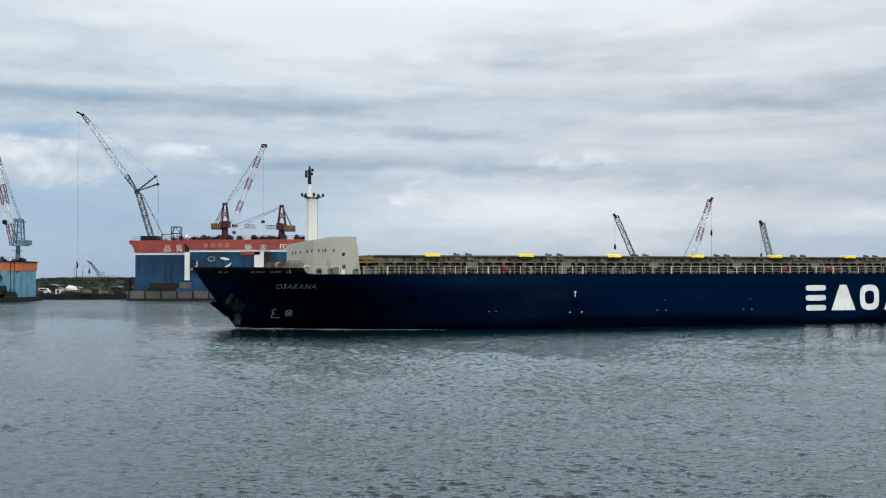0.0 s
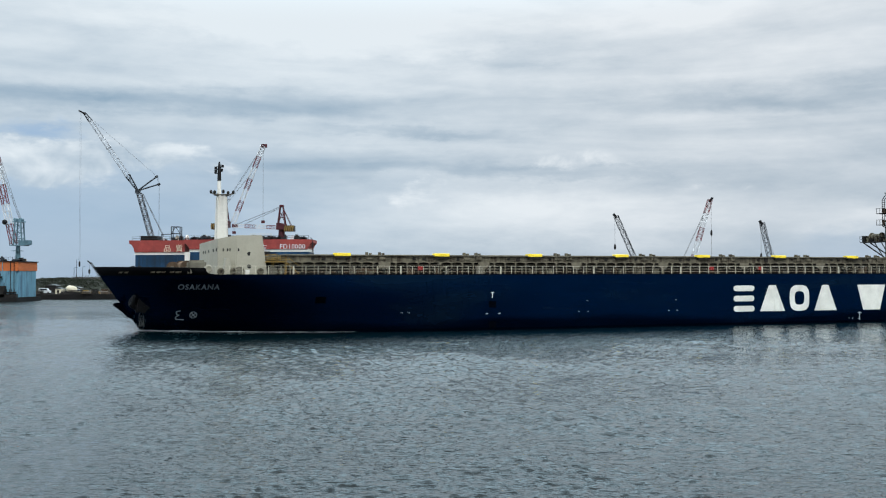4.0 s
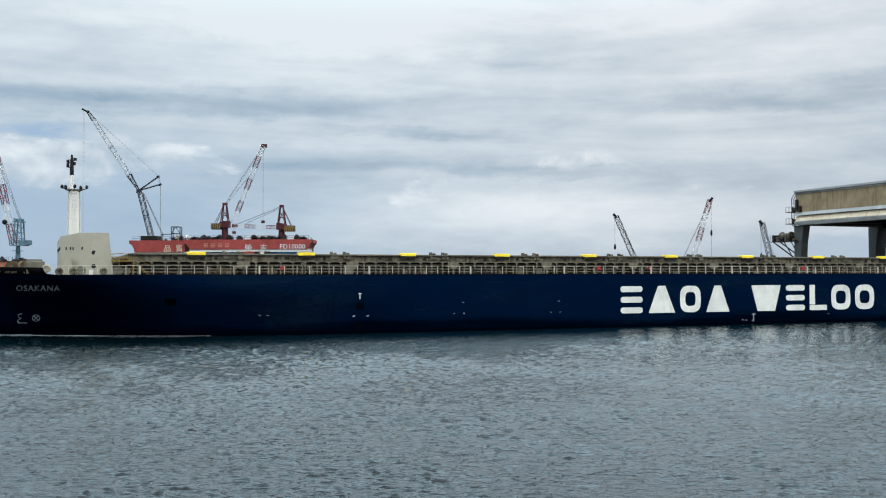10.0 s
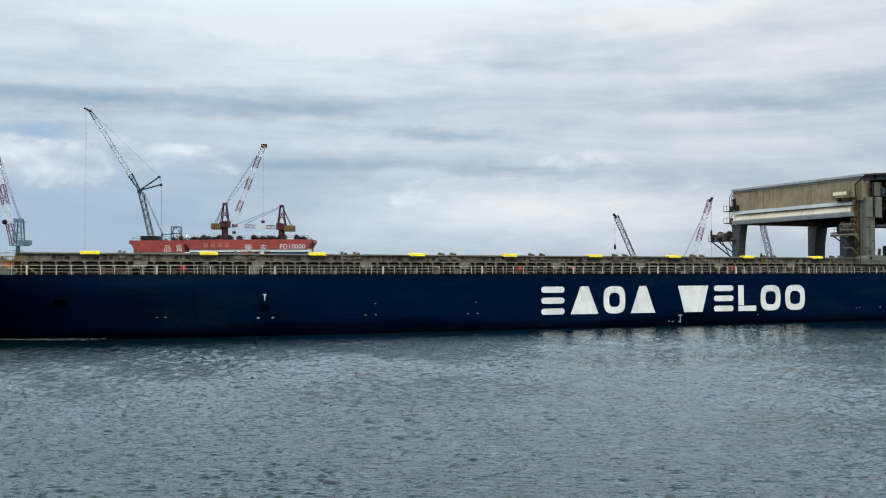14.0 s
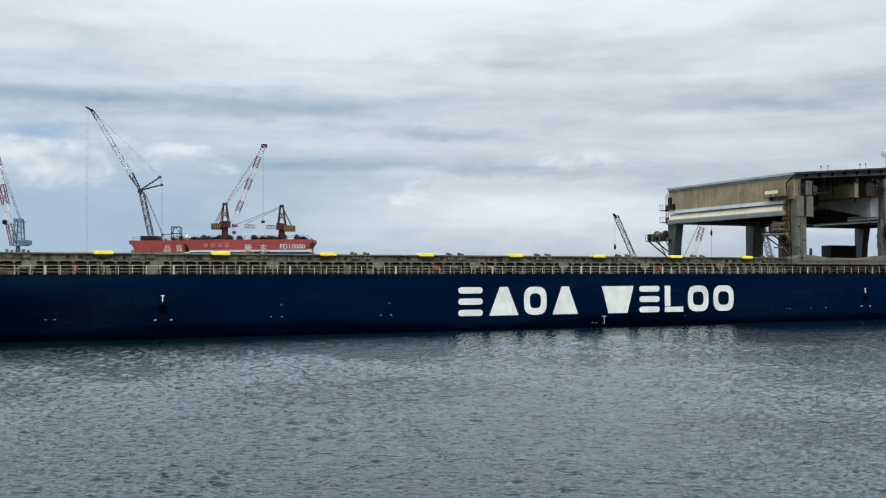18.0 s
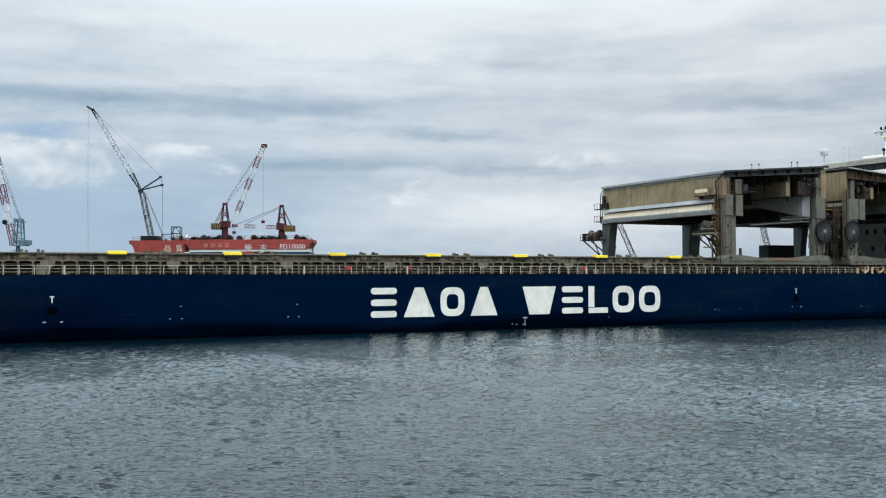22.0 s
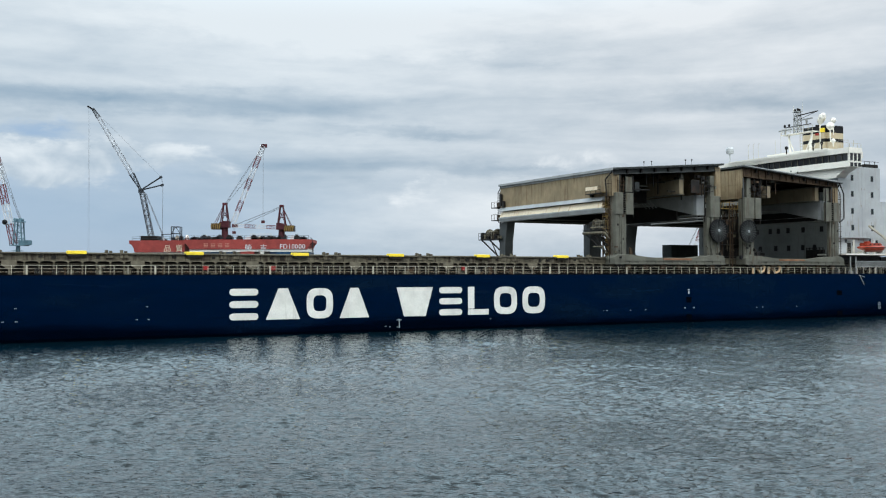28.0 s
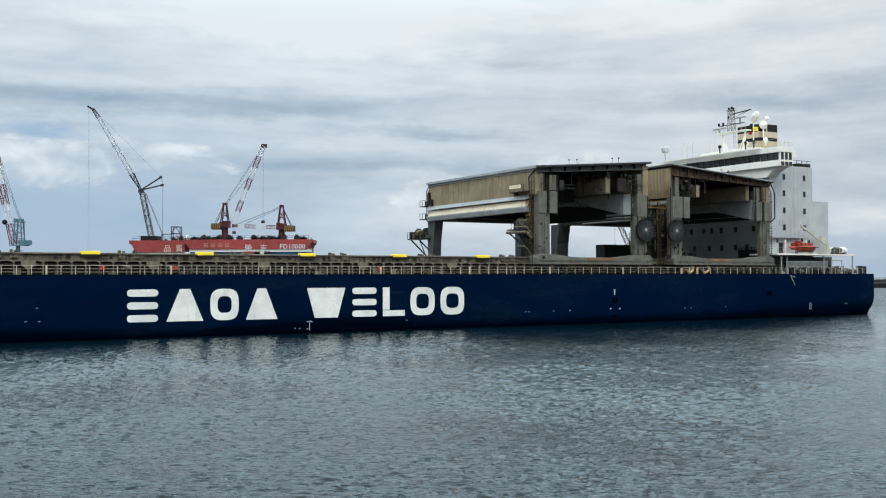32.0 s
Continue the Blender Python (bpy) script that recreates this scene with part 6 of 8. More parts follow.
    for w in (13.0, 13.5):
        bar(bm, (-142.6, W(w), 27.9), (-142.6, W(w), 31.8), .06)
    part("mast_ladder", bm, MAT["rail"], rm)
    for s, w, z, r in ((-146.0, 9.2, 33.7, .5), (-145.0, 9.0, 32.6, .72), (-144.0, 11.9, 29.6, .42), (-142.6, 6.4, 29.6, .4)):
        bm = B()
        lathe(bm, [(.07, -r - 2.0 if z > 31 else -r - .6), (.14, -r), (r * .6, -r * .8), (r, -.1 * r), (r * .85, r * .5), (r * .4, r * .92), (.05, r)], (s, W(w), z), 14)
        part("antenna_dome", bm, MAT["white"], ship, "white antenna dome")
    bm = B()
    box(bm, -144.6, -144.2, W(11.6), W(11.1), 31.2, 31.6)
    part("lamp_box", bm, MAT["red"], ship)
    bm = B()
    box(bm, -144.4, -143.8, W(10.2), W(9.6), 31.6, 32.3)
    part("lamp_box", bm, MAT["yellow"], ship)
    bm = B()
    ax = Vector((0.1, .62, .78)).normalized()
    cen = Vector((-145.0, W(10.8), 34.2))
    for a, b, r0, r1 in ((-1.0, -.6, .35, .62), (-.6, .4, .62, .66), (.4, .9, .66, .4), (.9, 1.1, .4, .1)):
        tube(bm, cen + ax * a, cen + ax * b, r0, r1, 14)
    tube(bm, (-145.0, W(11.2), 28), (-145.0, W(11.2), 33.4), .12, .12, 6)
    part("satellite_dish", bm, MAT["white"], ship, "tilted white satellite antenna")
    for w in (20.4, 21.6, 22.8):
        bm = B()
        path_tube(bm, [(-139.6, W(w), 27.9), (-139.6, W(w), 30.4), (-139.6, W(w - .35), 30.6)], .035, 5)
        part("whip_aerial", bm, MAT["rail"], ship)
    for w, r in ((13.8, .3), (6.2, .26), (8.0, .26)):
        bm = B()
        lathe(bm, [(.12, 0), (.12, .8), (r, .95), (r, 1.25), (.1, 1.4)], (-139.5, W(w), 27.9), 10)
        part("roof_ventilator", bm, MAT["shade"], ship)
    # funnel: buff casing with black bands
    for nm, z0, z1, m in (("funnel", 24.0, 30.45, "funnel"), ("funnel_band", 30.45, 31.05, "black"), ("funnel_casing", 31.05, 32.1, "funnel"), ("funnel_top", 32.1, 33.4, "black")):
        bm = B()
        box(bm, -152.2, -147.5, W(17.6), W(11.8), z0, z1)
        bmesh.ops.bevel(bm, geom=[e for e in bm.edges if abs(e.verts[0].co.z - e.verts[1].co.z) > .1], offset=0.5, segments=4, affect="EDGES")
        part(nm, bm, MAT[m], ship, "buff funnel with a black top" if nm == "funnel" else "")
    bm = B()
    for s in (-149, -150.6, -152.2):
        tube(bm, (s, W(15.2), 33), (s, W(15.2), 33.9), .35, .35, 10)
    part("exhaust_pipe", bm, MAT["black"], ship)
    bm = B()
    box(bm, -147.4, -141.4, W(20), W(8), 27.9, 28.5)
    part("monkey_island", bm, MAT["white"], ship)
    bm = B()
    box(bm, -149.8, -146.6, W(9.4), W(3.2), 24.9, 25.5)
    for s in (-144.9, -146.2, -147.5, -148.8):
        bar(bm, (s, W(3.1), 24.8), (s, W(3.1), 26.0), .06)
    bar(bm, (-144.6, W(3.1), 25.95), (-149.8, W(3.1), 25.95), .06)
    part("upper_deck_locker", bm, MAT["shade"], ship)
    # boat deck on posts
    bm = B()
    box(bm, -157.2, -137.9, W(6.0), W(.2), 10.02, 10.25)
    bd = part("boat_deck", bm, MAT["white"], ship, "white boat deck on posts")
    for s in (-139.3, -140.6, -149.6, -156.9):
        bm = B()
        box(bm, s - .08, s + .08, W(.65), W(.5), DECK, 9.98)
        part("deck_post", bm, MAT["bulk"], bd)
    bm = B()
    for k in range(13):
        s = -138.3 - k * 1.38
        bar(bm, (s, W(.45), 10.2), (s, W(.45), 11.15), .05)
    for z in (10.5, 10.82, 11.15):
        bar(bm, (-138.2, W(.45), z), (-155, W(.45), z), .035)
    part("boat_deck_rail", bm, MAT["rail"], bd)
    bm = B()
    box(bm, -150.6, -140.9, W(1.0), W(.62), 8.1, 8.95)
    gang = part("gangway", bm, MAT["craneroof"], ship, "grey accommodation ladder stowed under the boat deck")
    for z in (8.05, 8.95):
        bm = B()
        box(bm, -150.7, -140.8, W(.62), W(.5), z, z + .09)
        part("gangway_rail", bm, MAT["bulk"], gang)
    for k in range(36):
        bm = B()
        s = -141.0 - k * .27
        box(bm, s - .03, s + .03, W(.6), W(.53), 8.1, 8.97)
        part("gangway_stanchion", bm, MAT["bulk"], gang)
    for s, h in ((-141, 8.6), (-145, 8.2), (-149.5, 8.6), (-152.2, 8.3), (-155.4, 7.9), (-157.6, 7.7), (-160.2, 7.6)):
        bm = B()
        box(bm, s - .5, s + .5, W(4.5), W(3.5), DECK, h - .3)
        box(bm, s - .3, s + .4, W(4.3), W(3.7), h - .32, h)
        part("deck_machinery", bm, MAT["shade"], ship)
    for s, r in ((-152.4, .5), (-153.8, .42), (-156.5, .5), (-158.5, .45)):
        bm = B()
        lathe(bm, [(r, -.7), (r, -.6), (r * .55, -.55), (r * .55, .55), (r, .6), (r, .7)], (s, W(3.6), 7.5), 12, "y")
        part("mooring_winch", bm, MAT["deckgrey"], ship)
    bm = B()
    path_tube(bm, [(-152.0, W(.9), DECK), (-152.0, W(.9), 9.2), (-154.6, W(.9), 9.2), (-154.6, W(.9), DECK)], .09, 6)
    path_tube(bm, [(-156.5, W(2), DECK), (-156.5, W(2), 8.4)], .06, 5)
    path_tube(bm, [(-159.5, W(4), DECK), (-159.5, W(4), 8.3)], .06, 5)
    part("stern_davit", bm, MAT["rail"], ship)
    # dark gear that crowds the poop under and behind the boat deck
    sr = random.Random(41)
    for k in range(70):
        s0, w, z = sr.uniform(-162.5, -139.5), sr.uniform(.9, 4.5), DECK
        bm = B()
        kind = sr.random()
        top = 9.7 if s0 > -154.5 else 8.4
        if kind < .4:
            box(bm, s0 - sr.uniform(.1, .5), s0 + sr.uniform(.1, .5), W(w + .5), W(w), z, z + sr.uniform(.3, 1.5))
        elif kind < .7:
            tube(bm, (s0, W(w), z), (s0, W(w), sr.uniform(z + .6, top)), .06, .06, 6)
            tube(bm, (s0, W(w), z + .5), (s0, W(w), z + .8), .17, .14, 8)
        elif kind < .85:
            bar(bm, (s0 - sr.uniform(.4, 1.6), W(w), z + sr.uniform(.4, 1.6)), (s0 + sr.uniform(.4, 1.6), W(w), z + sr.uniform(.4, 1.6)), .08)
            bar(bm, (s0, W(w), z), (s0, W(w), z + 1.1), .08)
        else:
            lathe(bm, [(.32, -.3), (.36, -.2), (.2, -.15), (.2, .15), (.36, .2), (.32, .3)], (s0, W(w), z + .5), 12, "y")
        part("poop_fitting", bm, sr.choice([MAT["shade"], MAT["shade"], MAT["black"], MAT["bulk"], MAT["rusty"], MAT["deckgrey"]]), ship)
    for z in (8.35, 8.75, 9.15):
        bm = B()
        bar(bm, (-139.4, W(6.15), z), (-158.0, W(6.0), z), .10)
        part("wall_pipe", bm, MAT["shade"], ship)
    for s0 in (-141.6, -144.2, -147.0, -150.2, -156.0):
        bm = B()
        box(bm, s0 - .45, s0 + .45, W(6.15), W(6.1), 7.0, 8.9)
        part("deck_house_door", bm, MAT["black"], ship)
    bm = B()
    bar(bm, (-152.2, W(2.0), 10.2), (-152.2, W(2.0), 12.2), .5)
    bar(bm, (-152.4, W(2.0), 11.7), (-145.75, W(2.0), 14.95), .3)
    bar(bm, (-152.2, W(2.0), 11.2), (-149.0, W(2.0), 13.2), .14)
    box(bm, -151.6, -150.8, W(2.6), W(1.8), 12.6, 13.2)
    part("davit_arm", bm, MAT["rail"], ship, "pale buff davit arm over the lifeboat")
    for s in (-143.6, -148.6):
        bm = B()
        bar(bm, (s + 1.2, W(2.0), 10.2), (s + 1.2, W(.6), 10.6), .2)
        bar(bm, (s + 1.2, W(2.4), 10.2), (s + 1.2, W(2.4), 12.6), .2)
        part("boat_cradle", bm, MAT["white"], ship)
    bm = B()
    for s in (-117.3, -120.6):
        path_tube(bm, [(s, W(.5), DECK), (s, W(.5), 7.9), (s - .9, W(.5), 7.7), (s - 1.6, W(.5), 7.1), (s - 2.3, W(.5), 7.4), (s - 2.5, W(.5), 8.0), (s - 2.1, W(.5), 8.1)], .16, 7)
    part("fairlead_horn", bm, surface("pale orange fairlead paint", (0.62, 0.42, 0.24), .5, 0, 5, .1, RUST, .4, True, .005, 1), ship, "pale orange rope horns at the ship's side")
    bm = B()
    path_tube(bm, [(-140.7, HALF + .08, 6.7), (-141.7, HALF + .12, 5.1)], .04, 5)
    path_tube(bm, [(-140.6, HALF + .08, 6.7), (-141.9, HALF + .1, 6.4)], .03, 5)
    part("pilot_ladder", bm, MAT["rail"], ship)


bridge_house(ship)


def deck_container():
    """A dark box container lashed on the far hatch covers."""
    ob = thing("container", "dark shipping container lashed on the hatch covers", "container")
    bm = B()
    box(bm, -129.9, -123.7, W(28.2), W(25.8), 9.36, 12.2)
    part("shell", bm, MAT["crate"], ob)
    for k in range(18):
        bm = B()
        s = -129.6 + k * .34
        box(bm, s - .07, s + .07, W(25.8), W(25.75), 9.6, 12.0)
        part("rib", bm, MAT["crate"], ob)
    return ob


container = deck_container()


def lifeboat():
    ob = thing("lifeboat", "orange enclosed lifeboat hung at the ship's boat deck", "boat")
    bm = B()
    sec = []
    for k in range(13):
        u = k / 12
        s = -147.75 + 6.3 * u
        r = min(1.0, (u * 5.5 + .25)) * min(1.0, .12 + (1 - u) * 2.2) ** .8
        ring = []
        for j in range(12):
            a = j * 2 * math.pi / 12
            ring.append(bm.verts.new((s, W(.85) + 1.05 * r * math.cos(a), 11.3 + .8 * r * math.sin(a) * (1.0 if math.sin(a) < 0 else .55))))
        sec.append(ring)
    for a, b in zip(sec, sec[1:]):
        for j in range(12):
            bm.faces.new([a[j], a[(j + 1) % 12], b[(j + 1) % 12], b[j]])
    bm.faces.new(sec[0][::-1])
    bm.faces.new(sec[-1])
    part("boat_hull", bm, MAT["orange"], ob, "", True)
    bm = B()
    box(bm, -146.6, -142.6, W(1.6), W(.1), 11.5, 12.0)
    box(bm, -144.2, -143.3, W(1.4), W(.3), 11.95, 12.3)
    bmesh.ops.bevel(bm, geom=bm.edges[:], offset=0.14, segments=2, affect="EDGES")
    part("canopy", bm, MAT["orange"], ob)
    bm = B()
    for s in (-145.6, -144.6, -143.6):
        box(bm, s - .18, s + .18, W(.1), W(.07), 11.65, 11.85)
    part("porthole", bm, MAT["glass"], ob)
    bm = B()
    box(bm, -147.4, -141.9, W(-.17), W(-.22), 11.2, 11.32)
    part("fender_strip", bm, MAT["shade"], ob)
    return ob


boat = lifeboat()


def rescue_boat():
    ob = thing("rescue_boat", "white rescue boat with a grey-green cover on chocks", "boat")
    bm = B()
    rings = []
    for k in range(11):
        u = k / 10
        x = -156.9 + 4.3 * u
        r = min(1.0, .45 + u * 3) * min(1.0, (1 - u) * 2.0 + .08) ** .7
        rings.append([bm.verts.new((x, W(1.9) + .85 * r * math.cos(a), 11.05 + .12 * u + .55 * r * math.sin(a) * (1.0 if math.sin(a) < 0 else .8))) for a in [j * math.pi / 6 for j in range(12)]])
    for p, q in zip(rings, rings[1:]):
        for j in range(12):
            bm.faces.new([p[j], p[(j + 1) % 12], q[(j + 1) % 12], q[j]])
    bm.faces.new(rings[0][::-1])
    bm.faces.new(rings[-1])
    part("boat_hull", bm, MAT["white"], ob, "", True)
    bm = B()
    lathe(bm, [(.05, -1.15), (.42, -.95), (.5, -.3), (.5, .5), (.36, .95), (.05, 1.1)], (-153.9, W(1.4), 10.98), 12, "x")
    part("cover", bm, MAT["crate"], ob, "grey-green canvas cover", True)
    for x in (-156.0, -154.0):
        bm = B()
        prism(bm, [(W(2.7), 10.25), (W(1.1), 10.25), (W(1.25), 10.75), (W(1.9), 10.45), (W(2.55), 10.75)], "x", x - .1, x + .1)
        part("chock", bm, MAT["shade"], ob)
    return ob


rescue = rescue_boat()


# ---------------------------------------------------------------- foam along the bow
def foam():
    """A thin, broken line of white water along the side, and water that runs off the hawse."""
    rnd = random.Random(8)
    bm = B()

    def dab(q, out, ln, wd, hh):
        ring = []
        for k in range(8):
            a = k * math.pi / 4
            ring.append(bm.verts.new((q + ln * math.cos(a) * rnd.uniform(.7, 1.2), out + wd * math.sin(a) * rnd.uniform(.7, 1.2), .05)))
        top = bm.verts.new((q, out, .05 + hh))
        for k in range(8):
            bm.faces.new([ring[k], ring[(k + 1) % 8], top])

    s0 = 41.2
    while s0 > 17:
        full = min(1, max(0, (s0 - 12) / 20))
        if rnd.random() < .5 + full:
            hump = math.exp(-((s0 - 36.3) / 1.6) ** 2) + .7 * math.exp(-((s0 - 30.0) / 1.0) ** 2)
            side = half_breadth(min(s0, 41.0), 0)
            dab(s0, side + .06 + rnd.uniform(0, .10), rnd.uniform(.18, .5) * (.5 + .5 * full), rnd.uniform(.04, .10) * (.2 + .8 * full), rnd.uniform(.02, .06) * (.1 + full) + .12 * hump * rnd.random())
            if s0 > 35 and rnd.random() < .5:
                dab(s0 + .3, side + rnd.uniform(.15, 1.1), rnd.uniform(.08, .3), rnd.uniform(.03, .12), .03)
        s0 -= rnd.uniform(.12, .3)
    ob = new("bow_foam", mesh_of("bow_foam", bm, MAT["foam"]))
    tagged(ob, "thin broken white foam along the ship's waterline", "foam", "", "stuff")
    # water that pours from the hawse down the stem
    bm = B()
    for k in range(44):
        s1 = 41.15 + rnd.gauss(0, .26)
        z1 = rnd.uniform(.2, 2.5)
        z0 = max(0.02, z1 - rnd.uniform(.3, 1.1))
        w = rnd.uniform(.004, .026)
        sa, sb = s1 - .12 * z1 * rnd.random(), s1
        y1, y0 = half_breadth(min(sa, stem_at(z1) - .05), z1) + .05, half_breadth(min(sb, stem_at(z0) - .05), z0) + .08
        v = [(sb - w, y0, z0), (sb + w, y0, z0), (sa + w * .7, y1, z1), (sa - w * .7, y1, z1)]
        a = [bm.verts.new(p) for p in v]
        b = [bm.verts.new((p[0], p[1] + .03, p[2])) for p in v]
        bm.faces.new(a[::-1])
        bm.faces.new(b)
        for j in range(4):
            bm.faces.new([a[j], a[(j + 1) % 4], b[(j + 1) % 4], b[j]])
    for k in range(40):
        s1, r = rnd.uniform(39.4, 41.6), rnd.uniform(.04, .12)
        lathe(bm, [(r * .2, -r * .4), (r, 0), (r * .3, r * .6)], (s1, half_breadth(min(s1, 41), 0) + rnd.uniform(.1, .5), .08), 6)
    sp = new("bow_splash", mesh_of("bow_splash", bm, MAT["splash"]))
    tagged(sp, "white water running off the bow into the sea", "spray", "", "stuff")
    return [ob, sp]


FOAM = foam()


# ---------------------------------------------------------------- shore, quay and far mole
def land(name, outline, z, material, label, wall=None, seed=1, hump=0.0):
    """A level piece of land with a wall down to the sea bed."""
    bm = B()
    top = [bm.verts.new((x, y, z)) for x, y in outline]
    low = [bm.verts.new((x, y, -4)) for x, y in outline]
    f = bm.faces.new(top)
    n = len(outline)
    for k in range(n):
        w = bm.faces.new([low[k], low[(k + 1) % n], top[(k + 1) % n], top[k]])
        w.material_index = 1
    return tagged(new(name, mesh_of(name, bm, [material, wall or material])), label, "ground", "", "structure")


land("quay", [(-420, 303), (-60, 307), (100, 312), (150, 420), (150, 900), (-420, 900)], 1.65, MAT["earth"], "low earth quay behind a dark sea wall", MAT["quaydark"])
land("mole", [(205, 540), (520, 560), (560, 640), (205, 640)], 2.6, MAT["concrete"], "far low stone mole across the harbour", MAT["quaydark"])


def scrub_ridge():
    """A low ridge of coastal scrub behind the yard."""
    rnd = random.Random(5)
    xs = np.linspace(-330, 140, 236)
    bm = B()
    rows = []
    prof = [(395, 1.6), (402, 3.6), (408, 5.0), (416, 5.9), (440, 6.1), (470, 5.0), (500, 1.6)]
    for y, z in prof:
        rows.append([bm.verts.new((x, y + rnd.uniform(-2, 2), z + (noise.noise(Vector((x * .06, y * .1, 3))) * .55 + rnd.uniform(-.16, .22)) * (1 if z > 2 else 0))) for x in xs])
    for a, b in zip(rows, rows[1:]):
        for k in range(len(xs) - 1):
            bm.faces.new([a[k], a[k + 1], b[k + 1], b[k]])
    return tagged(new("scrub", mesh_of("scrub", bm, MAT["scrub"])), "dark green coastal scrub on a low ridge", "scrub", "", "stuff")


scrub_ridge()


def bushes():
    """Clumps of leaves along the ridge's crest."""
    rnd = random.Random(12)
    verts, faces = [], []
    for k in range(1300):
        cx, cy = rnd.uniform(-165, -55), 396 + 28 * rnd.random() ** .8
        cz = float(np.interp(cy, (395, 402, 408, 416, 424), (1.6, 3.5, 4.9, 5.7, 5.9))) + rnd.random() * .35
        r = rnd.uniform(.4, 1.1)
        for j in range(26):
            a, b = rnd.uniform(0, 6.28), rnd.uniform(0, 1.5)
            p = Vector((cx + r * 1.5 * math.cos(a) * math.cos(b), cy + r * math.sin(a) * math.cos(b), cz + r * .7 * math.sin(b)))
            d = Vector((rnd.uniform(-1, 1), rnd.uniform(-1, 1), rnd.uniform(-1, 1))).normalized() * .22
            e = d.orthogonal().normalized() * .16
            i = len(verts)
            verts += [p - d, p + e, p + d, p - e]
            faces.append((i, i + 1, i + 2, i + 3))
    me = bpy.data.meshes.new("bushes")
    me.from_pydata([tuple(v) for v in verts], [], faces)
    me.materials.append(MAT["scrub"])
    tagged(new("bushes", me), "low dark shrubs along the ridge", "shrubs", "", "stuff")


bushes()


def yard():
    """Heaps, sheds, poles, fence and tank on the quay."""
    rnd = random.Random(21)
    # storage tank lying on saddles
    tank = thing("storage_tank", "cream horizontal storage tank standing in the quay yard", "tank", pose(-114.6, 312, 1.65, 0, 0, 12))
    bm = B()
    lathe(bm, [(.1, -1.9), (.8, -1.6), (1.2, -.9), (1.25, .9), (.9, 1.6), (.1, 1.9)], (0, 0, 1.5), 18, "x")
    vessel = part("vessel", bm, MAT["cream"], tank, "", True)
    vessel.data.transform(Matrix.Translation((0, 0, 1.4)) @ Matrix.Rotation(radians(13), 4, "Y") @ Matrix.Translation((0, 0, -1.4)))
    for x in (-.9, .9):
        bm = B()
        box(bm, x - .2, x + .2, -.9, .9, 0, .6)
        part("saddle", bm, MAT["concrete"], tank)
    tank.scale = (0.92, 0.92, 0.92)
    van = thing("van", "small white van parked among goods on the quay", "van", pose(-121.8, 309.5, 1.65, 0, 0, 8))
    bm = B()
    prism(bm, [(-1.7, .35), (1.7, .35), (1.75, .95), (1.2, 1.1), (.8, 1.75), (-1.7, 1.8)], "y", -.75, .75)
    bmesh.ops.bevel(bm, geom=bm.edges[:], offset=0.08, segments=2, affect="EDGES")
    part("body", bm, MAT["latwhite"], van)
    bm = B()
    box(bm, -1.4, .75, -.77, -.74, 1.15, 1.6)
    part("side_window", bm, MAT["glass"], van)
    for x in (-1.1, 1.1):
        for y in (-.7, .7):
            bm = B()
            lathe(bm, [(.28, -.1), (.33, -.06), (.33, .06), (.28, .1)], (x, y, .33), 14, "y")
            part("wheel", bm, MAT["black"], van)
    # heaps of earth and scrap
    for k in range(20):
        x, y = rnd.uniform(-124, -86), rnd.uniform(309, 330)
        r, h = rnd.uniform(1.2, 3.4), rnd.uniform(.5, 1.3)
        bm = B()
        rings = []
        for i, (rr, zz) in enumerate(((1, 0), (.75, .55), (.4, .88), (.05, 1))):
            rings.append([bm.verts.new((rr * r * math.cos(j * math.pi / 6) * rnd.uniform(.8, 1.2), rr * r * .8 * math.sin(j * math.pi / 6) * rnd.uniform(.8, 1.2), zz * h * rnd.uniform(.85, 1.1))) for j in range(12)])
        for a, b in zip(rings, rings[1:]):
            for j in range(12):
                bm.faces.new([a[j], a[(j + 1) % 12], b[(j + 1) % 12], b[j]])
        bm.faces.new(rings[-1])
        me = mesh_of("heap", bm, rnd.choice([MAT["earth"], MAT["earth"], MAT["quaydark"], MAT["concrete"]]))
        ob = new("heap", me)
        ob.location = (x, y, 1.62)
        tagged(ob, "low heap of brown earth and rubble on the quay", "heap", "heaps in the quay yard")
    # sheds and stacked boxes
    for x, y, w, d, h, m in ((-122.6, 318, 3.4, 4, 2.5, "shade"), (-119.6, 316, 1.9, 3, 1.5, "cream"), (-116.4, 322, 2.8, 3, 1.7, "concrete"), (-104.5, 325, 3.6, 3, 1.8, "quaydark"),
                             (-99.5, 320, 2.2, 3, 2.1, "maroon"), (-96.2, 322, 2.0, 3, 1.6, "ochre"), (-93.6, 316, 2.6, 3, 1.9, "quaydark"), (-113.8, 315, 1.4, 2, 1.0, "cream"), (-90.9, 326, 2.0, 3, 2.6, "shade")):
        shed = thing("shed", "small worn shed among stacked goods on the quay", "shed", pose(x, y, 1.65), "sheds in the quay yard")
        bm = B()
        box(bm, -w / 2, w / 2, -d / 2, d / 2, 0, h)
        part("wall", bm, MAT[m], shed)
        bm = B()
        prism(bm, [(-w / 2 - .15, h), (w / 2 + .15, h), (0, h + .45)], "y", -d / 2 - .15, d / 2 + .15)
        part("roof", bm, MAT["craneroof"], shed)
        bm = B()
        box(bm, -w * .2, w * .15, -d / 2 - .03, -d / 2, .05, h * .75)
        part("door", bm, MAT["shade"], shed)
    # stacked timber, pipes and scrap
    for k in range(26):
        x, y = rnd.uniform(-124, -84), rnd.uniform(306, 318)
